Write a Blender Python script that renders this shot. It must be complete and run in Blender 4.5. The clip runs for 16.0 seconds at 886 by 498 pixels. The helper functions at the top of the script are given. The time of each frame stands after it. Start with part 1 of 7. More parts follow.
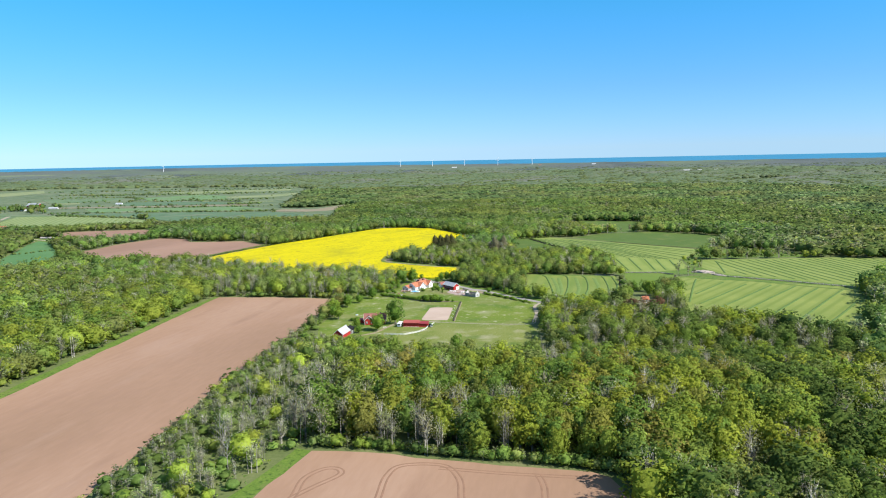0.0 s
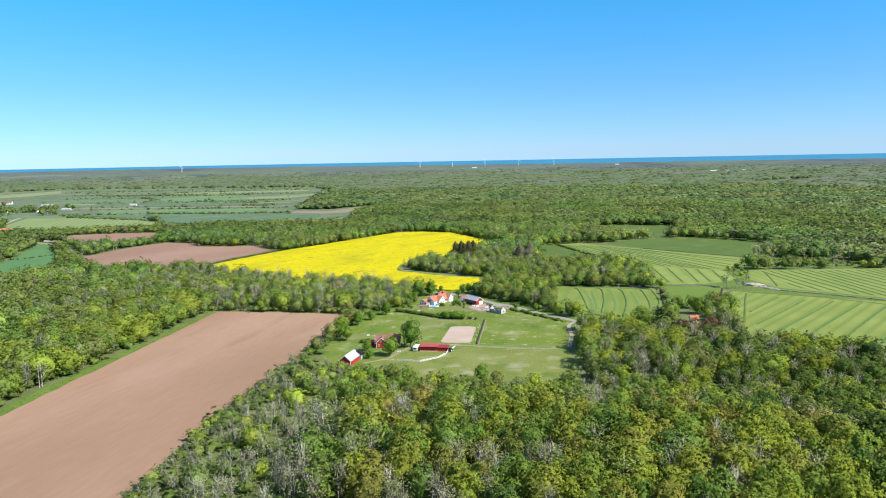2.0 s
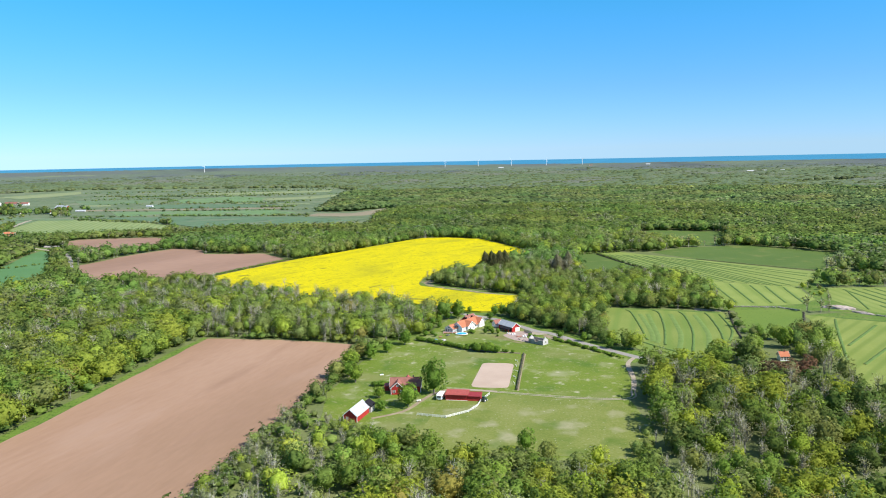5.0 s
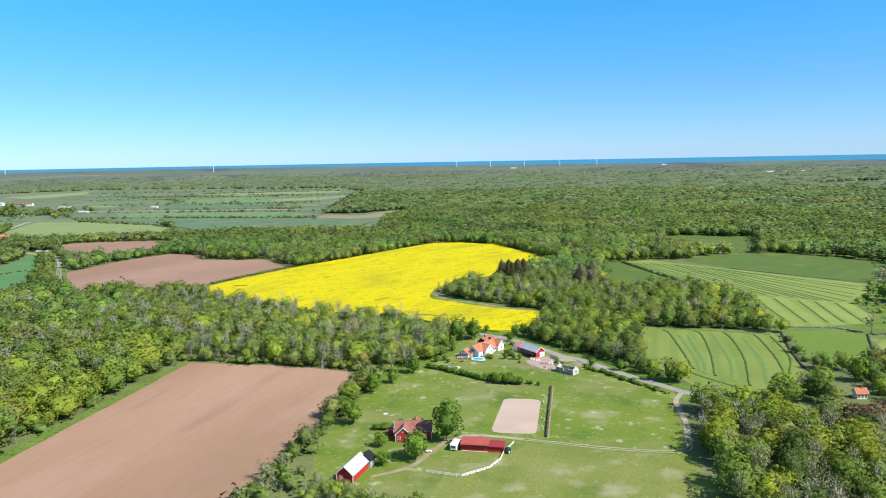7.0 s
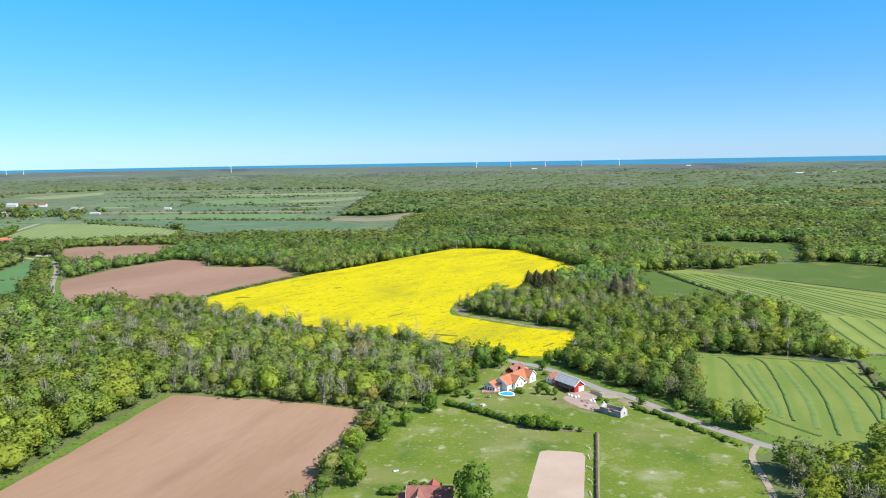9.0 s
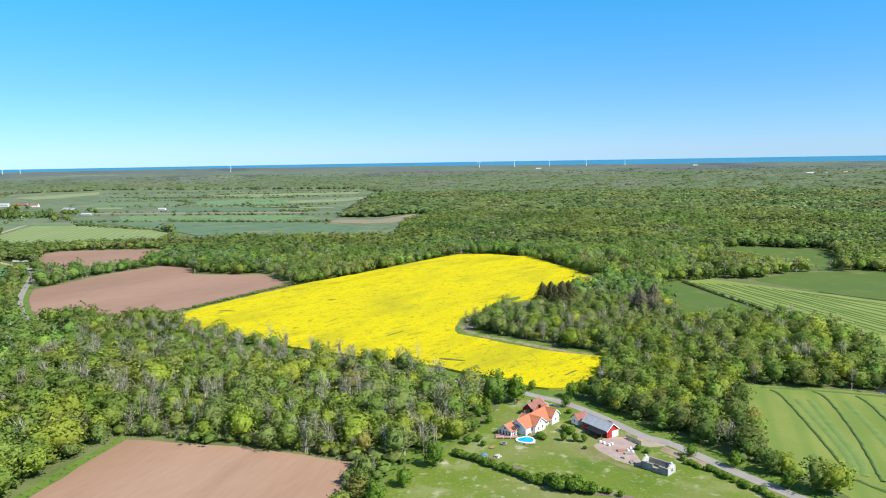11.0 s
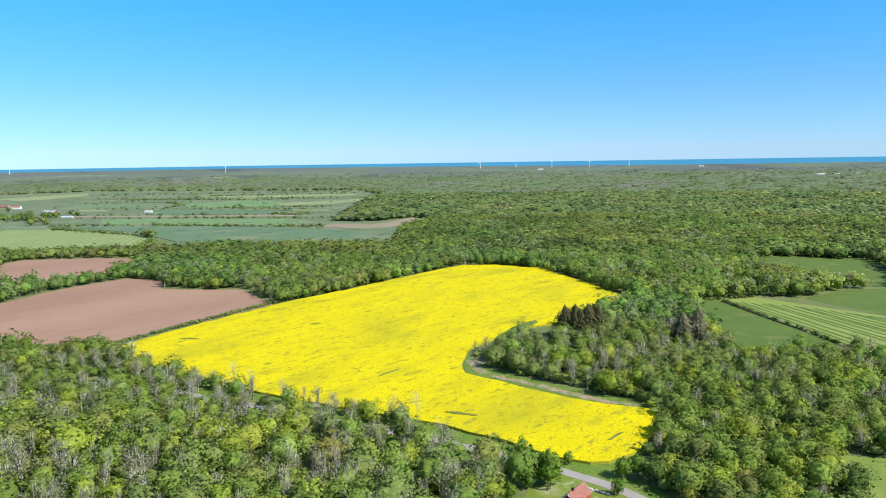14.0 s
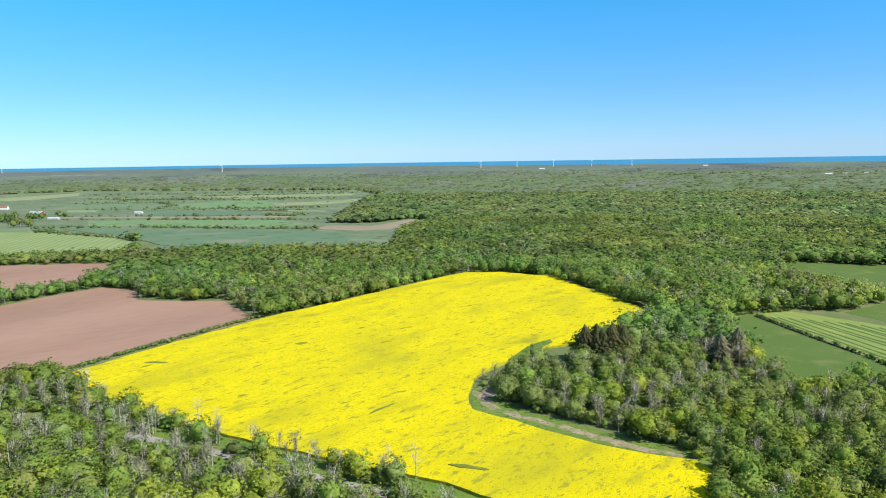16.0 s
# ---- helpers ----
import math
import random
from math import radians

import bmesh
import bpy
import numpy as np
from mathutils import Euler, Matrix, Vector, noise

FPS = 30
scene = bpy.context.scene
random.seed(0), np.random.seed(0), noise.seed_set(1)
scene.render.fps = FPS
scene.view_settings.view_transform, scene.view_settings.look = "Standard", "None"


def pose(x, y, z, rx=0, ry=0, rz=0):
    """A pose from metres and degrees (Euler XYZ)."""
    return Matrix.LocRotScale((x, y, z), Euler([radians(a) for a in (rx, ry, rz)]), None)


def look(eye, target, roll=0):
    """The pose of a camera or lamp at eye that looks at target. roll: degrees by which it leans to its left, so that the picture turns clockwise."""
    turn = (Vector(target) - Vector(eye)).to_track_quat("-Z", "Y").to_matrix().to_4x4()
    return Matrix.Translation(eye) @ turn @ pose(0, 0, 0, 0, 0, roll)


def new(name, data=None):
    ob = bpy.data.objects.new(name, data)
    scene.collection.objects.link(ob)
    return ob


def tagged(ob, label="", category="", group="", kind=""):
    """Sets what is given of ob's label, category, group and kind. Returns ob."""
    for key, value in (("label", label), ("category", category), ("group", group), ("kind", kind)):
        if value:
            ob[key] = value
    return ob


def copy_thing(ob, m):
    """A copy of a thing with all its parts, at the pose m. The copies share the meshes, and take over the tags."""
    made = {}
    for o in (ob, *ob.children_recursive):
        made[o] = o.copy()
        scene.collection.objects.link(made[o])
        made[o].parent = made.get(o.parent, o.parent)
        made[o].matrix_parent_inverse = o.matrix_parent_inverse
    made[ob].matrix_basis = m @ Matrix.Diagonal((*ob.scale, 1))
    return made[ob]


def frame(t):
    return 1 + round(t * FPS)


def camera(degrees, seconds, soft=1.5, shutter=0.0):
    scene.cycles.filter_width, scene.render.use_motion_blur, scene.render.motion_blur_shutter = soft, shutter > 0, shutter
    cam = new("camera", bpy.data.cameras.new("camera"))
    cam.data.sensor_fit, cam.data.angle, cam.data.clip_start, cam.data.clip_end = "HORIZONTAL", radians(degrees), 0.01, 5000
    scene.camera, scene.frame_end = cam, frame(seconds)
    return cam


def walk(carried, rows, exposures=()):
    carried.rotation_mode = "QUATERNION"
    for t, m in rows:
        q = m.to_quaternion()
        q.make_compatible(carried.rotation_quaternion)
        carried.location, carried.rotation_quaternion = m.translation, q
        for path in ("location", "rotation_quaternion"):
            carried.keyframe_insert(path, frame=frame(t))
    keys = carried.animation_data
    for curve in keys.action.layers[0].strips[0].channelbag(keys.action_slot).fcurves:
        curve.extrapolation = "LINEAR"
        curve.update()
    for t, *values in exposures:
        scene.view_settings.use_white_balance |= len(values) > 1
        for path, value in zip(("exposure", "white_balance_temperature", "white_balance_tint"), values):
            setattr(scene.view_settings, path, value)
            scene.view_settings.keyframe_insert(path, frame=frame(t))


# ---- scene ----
cam = camera(61.6, 16.0, soft=1.05)
METRES, EYE, TILT, LEAN, TURN = 476.0, 110.0, 0.0, 0.0, 4.3
ROWS = [
    (0.0, 0.0, 0.0, 0.0, -0.15, -6.92, 1.23),
    (0.5, -0.0007, 0.033, 0.0, 0.13, -6.91, 1.23),
    (1.0, -0.0015, 0.065, 0.0003, 0.4, -6.88, 1.22),
    (1.5, -0.0025, 0.0978, 0.0005, 0.91, -6.87, 1.2),
    (2.0, -0.0036, 0.1292, 0.0006, 1.36, -6.88, 1.21),
    (2.5, -0.0048, 0.1613, 0.0006, 1.86, -6.89, 1.24),
    (3.0, -0.0063, 0.1923, 0.0006, 2.22, -6.9, 1.25),
    (3.5, -0.0081, 0.2241, 0.0007, 2.46, -6.89, 1.23),
    (4.0, -0.0102, 0.2545, 0.001, 2.77, -6.88, 1.25),
    (6.5, -0.0227, 0.4071, 0.0016, 3.88, -6.85, 1.18),
    (7.0, -0.0256, 0.439, 0.0018, 4.15, -6.84, 1.17),
    (7.5, -0.0285, 0.4703, 0.0019, 4.51, -6.82, 1.17),
    (8.0, -0.0319, 0.5021, 0.0021, 4.87, -6.79, 1.14),
    (8.5, -0.0352, 0.5329, 0.0023, 5.24, -6.8, 1.13),
    (9.0, -0.0388, 0.5647, 0.0023, 5.61, -6.78, 1.12),
    (11.5, -0.0586, 0.7196, 0.0022, 5.79, -6.82, 1.07),
    (12.0, -0.0627, 0.7509, 0.002, 5.78, -6.82, 1.07),
    (12.5, -0.0669, 0.7812, 0.002, 5.78, -6.82, 1.05),
    (13.0, -0.0711, 0.8123, 0.002, 5.78, -6.79, 1.05),
    (13.5, -0.0751, 0.8426, 0.0015, 5.77, -6.76, 1.02),
    (14.0, -0.0794, 0.8733, 0.0014, 5.74, -6.77, 1.0),
    (14.5, -0.0835, 0.9032, 0.0012, 5.73, -6.76, 0.98),
    (15.0, -0.0876, 0.9339, 0.001, 5.71, -6.76, 0.99),
    (15.5, -0.0914, 0.9639, 0.001, 5.7, -6.8, 0.99),
    (16.0, -0.095, 0.9947, 0.001, 5.71, -6.83, 0.99),
]
walk(cam, [(t, pose(0, 0, EYE, TILT, LEAN, TURN) @ pose(METRES * x, METRES * y, METRES * z, 90 + pitch, roll - 0.1, yaw)) for t, x, y, z, yaw, pitch, roll in ROWS], [(0.0, 0.6), (16.0, 0.6)])

# ---- world and sun ----
SUN_AZ, SUN_EL = -22.0, 44.0          # degrees from +x towards +y, and above the horizon
world = bpy.data.worlds.new("world")
scene.world = world
world.use_nodes = True
wn, wl = world.node_tree.nodes, world.node_tree.links
wn.clear()
w_out, w_bg, sky = wn.new("ShaderNodeOutputWorld"), wn.new("ShaderNodeBackground"), wn.new("ShaderNodeTexSky")
sky.sky_type, sky.sun_disc = "NISHITA", False
sky.sun_elevation, sky.sun_rotation = radians(SUN_EL), radians(90 - SUN_AZ)
sky.air_density, sky.dust_density, sky.ozone_density, sky.altitude = 1.0, 0.0, 2.0, 100
w_co, w_sep, w_max, w_com = wn.new("ShaderNodeTexCoord"), wn.new("ShaderNodeSeparateXYZ"), wn.new("ShaderNodeMath"), wn.new("ShaderNodeCombineXYZ")
w_max.operation = "MAXIMUM"
w_max.inputs[1].default_value = 0.012
wl.new(w_co.outputs["Generated"], w_sep.inputs[0])
wl.new(w_sep.outputs[0], w_com.inputs[0])
wl.new(w_sep.outputs[1], w_com.inputs[1])
wl.new(w_sep.outputs[2], w_max.inputs[0])
wl.new(w_max.outputs[0], w_com.inputs[2])
wl.new(w_com.outputs[0], sky.inputs[0])
w_ramp, w_mul = wn.new("ShaderNodeValToRGB"), wn.new("ShaderNodeMix")      # a polarised, deep spring blue
w_mul.data_type, w_mul.blend_type = "RGBA", "MULTIPLY"
w_mul.inputs[0].default_value = 1.0
w_ramp.color_ramp.elements.new(0.5)
w_ramp.color_ramp.elements.new(0.7)
for el, (at, c) in zip(w_ramp.color_ramp.elements, ((0.0, (0.338, 0.533, 1.0)), (0.09, (0.276, 0.556, 0.98)), (0.22, (0.163, 0.712, 0.975)), (0.6, (0.95, 1.0, 1.0)))):
    el.position, el.color = at, (*c, 1)
wl.new(w_max.outputs[0], w_ramp.inputs[0])
wl.new(sky.outputs[0], w_mul.inputs[6])
wl.new(w_ramp.outputs[0], w_mul.inputs[7])
wl.new(w_mul.outputs[2], w_bg.inputs[0])
wl.new(w_bg.outputs[0], w_out.inputs[0])
w_bg.inputs[1].default_value = 0.119

sun_data = bpy.data.lights.new("sun", "SUN")
sun_data.energy, sun_data.angle, sun_data.color = 5.0, radians(0.5), (1.0, 0.95, 0.87)
sun = new("sun", sun_data)
sun_dir = Vector((math.cos(radians(SUN_EL)) * math.cos(radians(SUN_AZ)), math.cos(radians(SUN_EL)) * math.sin(radians(SUN_AZ)), math.sin(radians(SUN_EL))))
sun.matrix_world = look(sun_dir * 400, (0, 0, 0))

# ---- materials ----
def ramp(nodes, stops):
    node = nodes.new("ShaderNodeValToRGB")
    els = node.color_ramp.elements
    while len(els) < len(stops):
        els.new(0.5)
    for el, (p, c) in zip(els, stops):
        el.position, el.color = p, (*c, 1)
    return node


def surface(name, stops, coarse=0.05, fine=1.0, rough=0.9, bump=0.3, metal=0.0, turn=0.0, stretch=(1, 1, 1), mixing=0.35, spots=None, rings=None, spec=0.2):
    """Two scales of noise through a colour ramp, with a fine relief. spots: (colour, scale, from, to); rings: (colour, metres, strength, distortion)."""
    m = bpy.data.materials.new(name)
    m.use_nodes = True
    n, l = m.node_tree.nodes, m.node_tree.links
    p = n["Principled BSDF"]
    co, mp = n.new("ShaderNodeTexCoord"), n.new("ShaderNodeMapping")
    lay = n.new("ShaderNodeMapping")
    lay.inputs["Rotation"].default_value = (0, 0, radians(turn))
    mp.inputs["Scale"].default_value = stretch
    l.new(co.outputs["Object"], lay.inputs[0])
    l.new(lay.outputs[0], mp.inputs[0])
    a, b = n.new("ShaderNodeTexNoise"), n.new("ShaderNodeTexNoise")
    a.inputs["Scale"].default_value, a.inputs["Detail"].default_value = coarse, 5
    b.inputs["Scale"].default_value, b.inputs["Detail"].default_value = fine, 4
    for t in (a, b):
        l.new(mp.outputs[0], t.inputs["Vector"])
    mx = n.new("ShaderNodeMix")
    mx.inputs[0].default_value = mixing
    l.new(a.outputs[0], mx.inputs[2])
    l.new(b.outputs[0], mx.inputs[3])
    r = ramp(n, stops)
    l.new(mx.outputs[0], r.inputs[0])
    out = r.outputs[0]
    if rings:
        colour, metres, strength, distortion = rings
        w = n.new("ShaderNodeTexWave")
        w.wave_type, w.bands_direction, w.wave_profile = "BANDS", "X", "SIN"
        w.inputs["Scale"].default_value = 0.314 / metres
        w.inputs["Distortion"].default_value, w.inputs["Detail"].default_value, w.inputs["Detail Scale"].default_value = distortion, 2, 0.3
        mp2 = n.new("ShaderNodeMapping")
        mp2.inputs["Rotation"].default_value = (0, 0, radians(turn))
        l.new(co.outputs["Object"], mp2.inputs[0])
        l.new(mp2.outputs[0], w.inputs["Vector"])
        mr = n.new("ShaderNodeMapRange")
        mr.inputs[1].default_value, mr.inputs[2].default_value, mr.inputs[4].default_value = 0.45, 0.95, strength
        l.new(w.outputs["Fac"], mr.inputs[0])
        mc = n.new("ShaderNodeMix")
        mc.data_type = "RGBA"
        l.new(mr.outputs[0], mc.inputs[0])
        l.new(out, mc.inputs[6])
        mc.inputs[7].default_value = (*colour, 1)
        out = mc.outputs[2]
    for colour, scale, lo, hi in spots or ():
        s = n.new("ShaderNodeTexNoise")
        s.inputs["Scale"].default_value, s.inputs["Detail"].default_value = scale, 6
        l.new(mp.outputs[0], s.inputs["Vector"])
        mr = n.new("ShaderNodeMapRange")
        mr.inputs[1].default_value, mr.inputs[2].default_value = lo, hi
        l.new(s.outputs[0], mr.inputs[0])
        mc = n.new("ShaderNodeMix")
        mc.data_type = "RGBA"
        l.new(mr.outputs[0], mc.inputs[0])
        l.new(out, mc.inputs[6])
        mc.inputs[7].default_value = (*colour, 1)
        out = mc.outputs[2]
    l.new(out, p.inputs["Base Color"])
    p.inputs["Roughness"].default_value, p.inputs["Metallic"].default_value = rough, metal
    p.inputs["Specular IOR Level"].default_value = spec
    if bump:
        bp = n.new("ShaderNodeBump")
        bp.inputs["Strength"].default_value, bp.inputs["Distance"].default_value = bump, 0.3
        l.new(b.outputs[0], bp.inputs["Height"])
        l.new(bp.outputs[0], p.inputs["Normal"])
    return m


def foliage(name, attribute=True, stops=None):
    """Leaves: a base colour per tree, varied clump by clump and leaf by leaf, lit by the lie of the clump, partly translucent."""
    m = bpy.data.materials.new(name)
    m.use_nodes = True
    n, l = m.node_tree.nodes, m.node_tree.links
    n.clear()
    out, d, tr, both = n.new("ShaderNodeOutputMaterial"), n.new("ShaderNodeBsdfDiffuse"), n.new("ShaderNodeBsdfTranslucent"), n.new("ShaderNodeAddShader")
    if attribute:
        src = n.new("ShaderNodeAttribute")
        src.attribute_name = "tint"
        colour = src.outputs["Color"]
    else:
        info = n.new("ShaderNodeObjectInfo")
        r = ramp(n, stops)
        l.new(info.outputs["Random"], r.inputs[0])
        colour = r.outputs[0]
    geo, mr, hs = n.new("ShaderNodeNewGeometry"), n.new("ShaderNodeMapRange"), n.new("ShaderNodeHueSaturation")
    mr.inputs[3].default_value, mr.inputs[4].default_value = 0.80, 1.20
    l.new(geo.outputs["Random Per Island"], mr.inputs[0])
    co, gr, gm, mul = n.new("ShaderNodeTexCoord"), n.new("ShaderNodeTexNoise"), n.new("ShaderNodeMapRange"), n.new("ShaderNodeMath")
    gr.inputs["Scale"].default_value, gr.inputs["Detail"].default_value = (0.9 if attribute else 13.0), 3
    gm.inputs[1].default_value, gm.inputs[2].default_value, gm.inputs[3].default_value, gm.inputs[4].default_value = 0.3, 0.7, 0.74, 1.26
    mul.operation = "MULTIPLY"
    l.new(co.outputs["Object"], gr.inputs["Vector"])
    l.new(gr.outputs[0], gm.inputs[0])
    l.new(gm.outputs[0], mul.inputs[0])
    l.new(mr.outputs[0], mul.inputs[1])
    l.new(mul.outputs[0], hs.inputs["Value"])
    l.new(colour, hs.inputs["Color"])
    l.new(hs.outputs[0], d.inputs[0])
    l.new(hs.outputs[0], tr.inputs[0])
    lie, turn, nrm = n.new("ShaderNodeAttribute"), n.new("ShaderNodeVectorTransform"), n.new("ShaderNodeVectorMath")     # leaves follow the round of their clump
    lie.attribute_name = "lie"
    turn.vector_type, turn.convert_from, turn.convert_to = ("VECTOR" if attribute else "NORMAL"), "OBJECT", "WORLD"
    nrm.operation = "NORMALIZE"
    tuft, off, amp, add = n.new("ShaderNodeTexNoise"), n.new("ShaderNodeVectorMath"), n.new("ShaderNodeVectorMath"), n.new("ShaderNodeVectorMath")     # tufts of leaves lean every way
    tuft.inputs["Scale"].default_value, tuft.inputs["Detail"].default_value = (0.62 if attribute else 9.0), 4
    off.operation, amp.operation, add.operation = "SUBTRACT", "SCALE", "ADD"
    off.inputs[1].default_value = (0.5, 0.5, 0.5)
    amp.inputs["Scale"].default_value = 1.95
    l.new(co.outputs["Object"], tuft.inputs["Vector"])
    l.new(tuft.outputs["Color"], off.inputs[0])
    l.new(off.outputs[0], amp.inputs[0])
    l.new(lie.outputs["Vector"], turn.inputs[0])
    l.new(turn.outputs[0], add.inputs[0])
    l.new(amp.outputs[0], add.inputs[1])
    l.new(add.outputs[0], nrm.inputs[0])
    l.new(nrm.outputs[0], d.inputs["Normal"])
    l.new(d.outputs[0], both.inputs[0])          # a leaf reflects about as much as it lets through
    l.new(tr.outputs[0], both.inputs[1])
    l.new(both.outputs[0], out.inputs[0])
    return m


def plain(name, colour, rough=0.6, metal=0.0, vary=0.18, scale=1.2, bump=0.1, spec=0.3):
    c0, c1 = tuple(v * (1 - vary) for v in colour), tuple(min(1, v * (1 + vary)) for v in colour)
    return surface(name, [(0.3, c0), (0.7, c1)], coarse=scale, fine=scale * 9, rough=rough, metal=metal, bump=bump, spec=spec)


M = {}
M["woodland floor"] = surface("woodland floor", [(0.35, (0.085, 0.115, 0.035)), (0.55, (0.130, 0.155, 0.055)), (0.75, (0.200, 0.190, 0.095))], coarse=0.03, fine=0.6)
M["meadow"] = surface("meadow grass", [(0.3, (0.086, 0.140, 0.014)), (0.5, (0.122, 0.174, 0.020)), (0.7, (0.176, 0.206, 0.038))], coarse=0.03, fine=0.9, mixing=0.5, spots=[((0.175, 0.190, 0.060), 0.022, 0.50, 0.68), ((0.250, 0.260, 0.130), 0.06, 0.56, 0.74), ((0.370, 0.360, 0.235), 0.16, 0.60, 0.74), ((0.070, 0.130, 0.015), 0.045, 0.56, 0.72), ((0.40, 0.39, 0.28), 0.9, 0.67, 0.75), ((0.20, 0.212, 0.085), 0.33, 0.58, 0.70)])
M["dry meadow"] = surface("dry pasture grass", [(0.3, (0.115, 0.150, 0.024)), (0.5, (0.160, 0.188, 0.042)), (0.7, (0.215, 0.222, 0.075))], coarse=0.04, fine=0.9, mixing=0.5, spots=[((0.28, 0.27, 0.15), 0.07, 0.54, 0.72), ((0.090, 0.140, 0.018), 0.05, 0.55, 0.72), ((0.38, 0.36, 0.26), 0.7, 0.64, 0.74)])
M["verge"] = surface("verge grass", [(0.3, (0.070, 0.130, 0.018)), (0.5, (0.105, 0.170, 0.025)), (0.7, (0.160, 0.215, 0.040))], coarse=0.08, fine=0.9, mixing=0.5, spots=[((0.15, 0.165, 0.05), 0.09, 0.54, 0.70), ((0.045, 0.085, 0.014), 0.5, 0.55, 0.68)])
M["rape"] = surface("rapeseed blossom", [(0.30, (0.31, 0.285, 0.012)), (0.43, (0.50, 0.425, 0.005)), (0.58, (0.58, 0.49, 0.004))], coarse=0.05, fine=2.2, mixing=0.6, turn=-61, stretch=(0.5, 1.3, 1), bump=0.5, spec=0.05, spots=[((0.36, 0.33, 0.014), 0.022, 0.50, 0.72), ((0.30, 0.28, 0.016), 0.055, 0.60, 0.74), ((0.27, 0.26, 0.02), 0.28, 0.58, 0.68), ((0.27, 0.26, 0.02), 1.2, 0.57, 0.65), ((0.19, 0.20, 0.02), 0.12, 0.67, 0.71)])
M["crop side"] = surface("rapeseed stems", [(0.3, (0.15, 0.18, 0.025)), (0.7, (0.42, 0.38, 0.02))], coarse=0.4, fine=2)
M["crop weeds"] = surface("weeds in the crop", [(0.3, (0.09, 0.12, 0.02)), (0.7, (0.2, 0.2, 0.03))], coarse=0.4, fine=2)
M["soil"] = surface("harrowed soil", [(0.32, (0.247, 0.153, 0.095)), (0.5, (0.302, 0.187, 0.121)), (0.68, (0.356, 0.231, 0.157))], coarse=0.012, fine=0.4, mixing=0.2, turn=8, stretch=(1.0, 0.22, 1), bump=0.35, spots=[((0.269, 0.165, 0.108), 0.07, 0.56, 0.74), ((0.346, 0.231, 0.166), 0.02, 0.58, 0.74)])
M["soil far"] = surface("drilled soil", [(0.32, (0.23, 0.14, 0.095)), (0.5, (0.275, 0.17, 0.118)), (0.68, (0.32, 0.20, 0.14))], coarse=0.010, fine=0.2, mixing=0.3, turn=30, stretch=(1.0, 0.3, 1), bump=0.3)
M["track soil"] = plain("pressed soil", (0.245, 0.142, 0.09), 0.95, scale=0.3)
M["mown"] = surface("mown ley", [(0.3, (0.132, 0.186, 0.035)), (0.7, (0.205, 0.243, 0.058))], coarse=0.03, fine=0.7, rings=((0.118, 0.188, 0.034), 11.0, 0.55, 1.0), turn=8)
M["mown fine"] = surface("mown ley rows", [(0.3, (0.153, 0.208, 0.042)), (0.7, (0.235, 0.275, 0.073))], coarse=0.03, fine=0.7, rings=((0.123, 0.184, 0.032), 9.0, 0.45, 0.5), turn=-30)
M["mown east"] = surface("mown ley bands", [(0.3, (0.153, 0.203, 0.040)), (0.7, (0.231, 0.266, 0.065))], coarse=0.03, fine=0.7, rings=((0.118, 0.174, 0.029), 9.0, 0.6, 0.6), turn=35.5)
M["mown slant"] = surface("mown ley wide rows", [(0.3, (0.159, 0.217, 0.042)), (0.7, (0.241, 0.285, 0.073))], coarse=0.03, fine=0.7, rings=((0.123, 0.188, 0.032), 13.0, 0.5, 0.8), turn=2)
M["mown back"] = surface("mown ley beyond the wall", [(0.3, (0.153, 0.208, 0.042)), (0.7, (0.235, 0.275, 0.073))], coarse=0.03, fine=0.7, rings=((0.123, 0.184, 0.032), 8.5, 0.45, 0.5), turn=-8)
M["fresh ley"] = surface("fresh ley", [(0.3, (0.10, 0.165, 0.024)), (0.7, (0.15, 0.208, 0.034))], coarse=0.02, fine=0.6, mixing=0.5, spots=[((0.085, 0.145, 0.02), 0.6, 0.55, 0.68)])
M["windrow"] = surface("windrow grass", [(0.3, (0.070, 0.133, 0.025)), (0.7, (0.120, 0.180, 0.050))], coarse=0.2, fine=2)
M["windrow pale"] = surface("flattened grass", [(0.3, (0.110, 0.180, 0.037)), (0.7, (0.160, 0.223, 0.062))], coarse=0.2, fine=2)
# fields of the far plain: distance haze is put into these colours
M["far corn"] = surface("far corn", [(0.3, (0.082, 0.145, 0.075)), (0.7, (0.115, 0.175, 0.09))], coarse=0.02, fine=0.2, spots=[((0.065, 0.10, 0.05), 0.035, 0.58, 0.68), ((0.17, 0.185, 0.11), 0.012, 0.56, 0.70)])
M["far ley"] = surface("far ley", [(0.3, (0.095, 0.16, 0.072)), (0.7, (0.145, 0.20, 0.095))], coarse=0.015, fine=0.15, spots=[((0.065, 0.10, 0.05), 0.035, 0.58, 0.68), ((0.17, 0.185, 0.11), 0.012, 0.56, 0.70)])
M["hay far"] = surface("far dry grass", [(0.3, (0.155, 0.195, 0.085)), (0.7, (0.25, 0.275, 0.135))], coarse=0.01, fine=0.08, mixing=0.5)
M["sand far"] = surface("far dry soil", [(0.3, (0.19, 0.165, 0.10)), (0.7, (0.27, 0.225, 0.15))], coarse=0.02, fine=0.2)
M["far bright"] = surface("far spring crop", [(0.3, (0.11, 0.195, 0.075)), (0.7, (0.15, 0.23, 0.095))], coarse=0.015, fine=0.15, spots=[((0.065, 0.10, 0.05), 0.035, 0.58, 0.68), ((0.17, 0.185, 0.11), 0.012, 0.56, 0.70)])
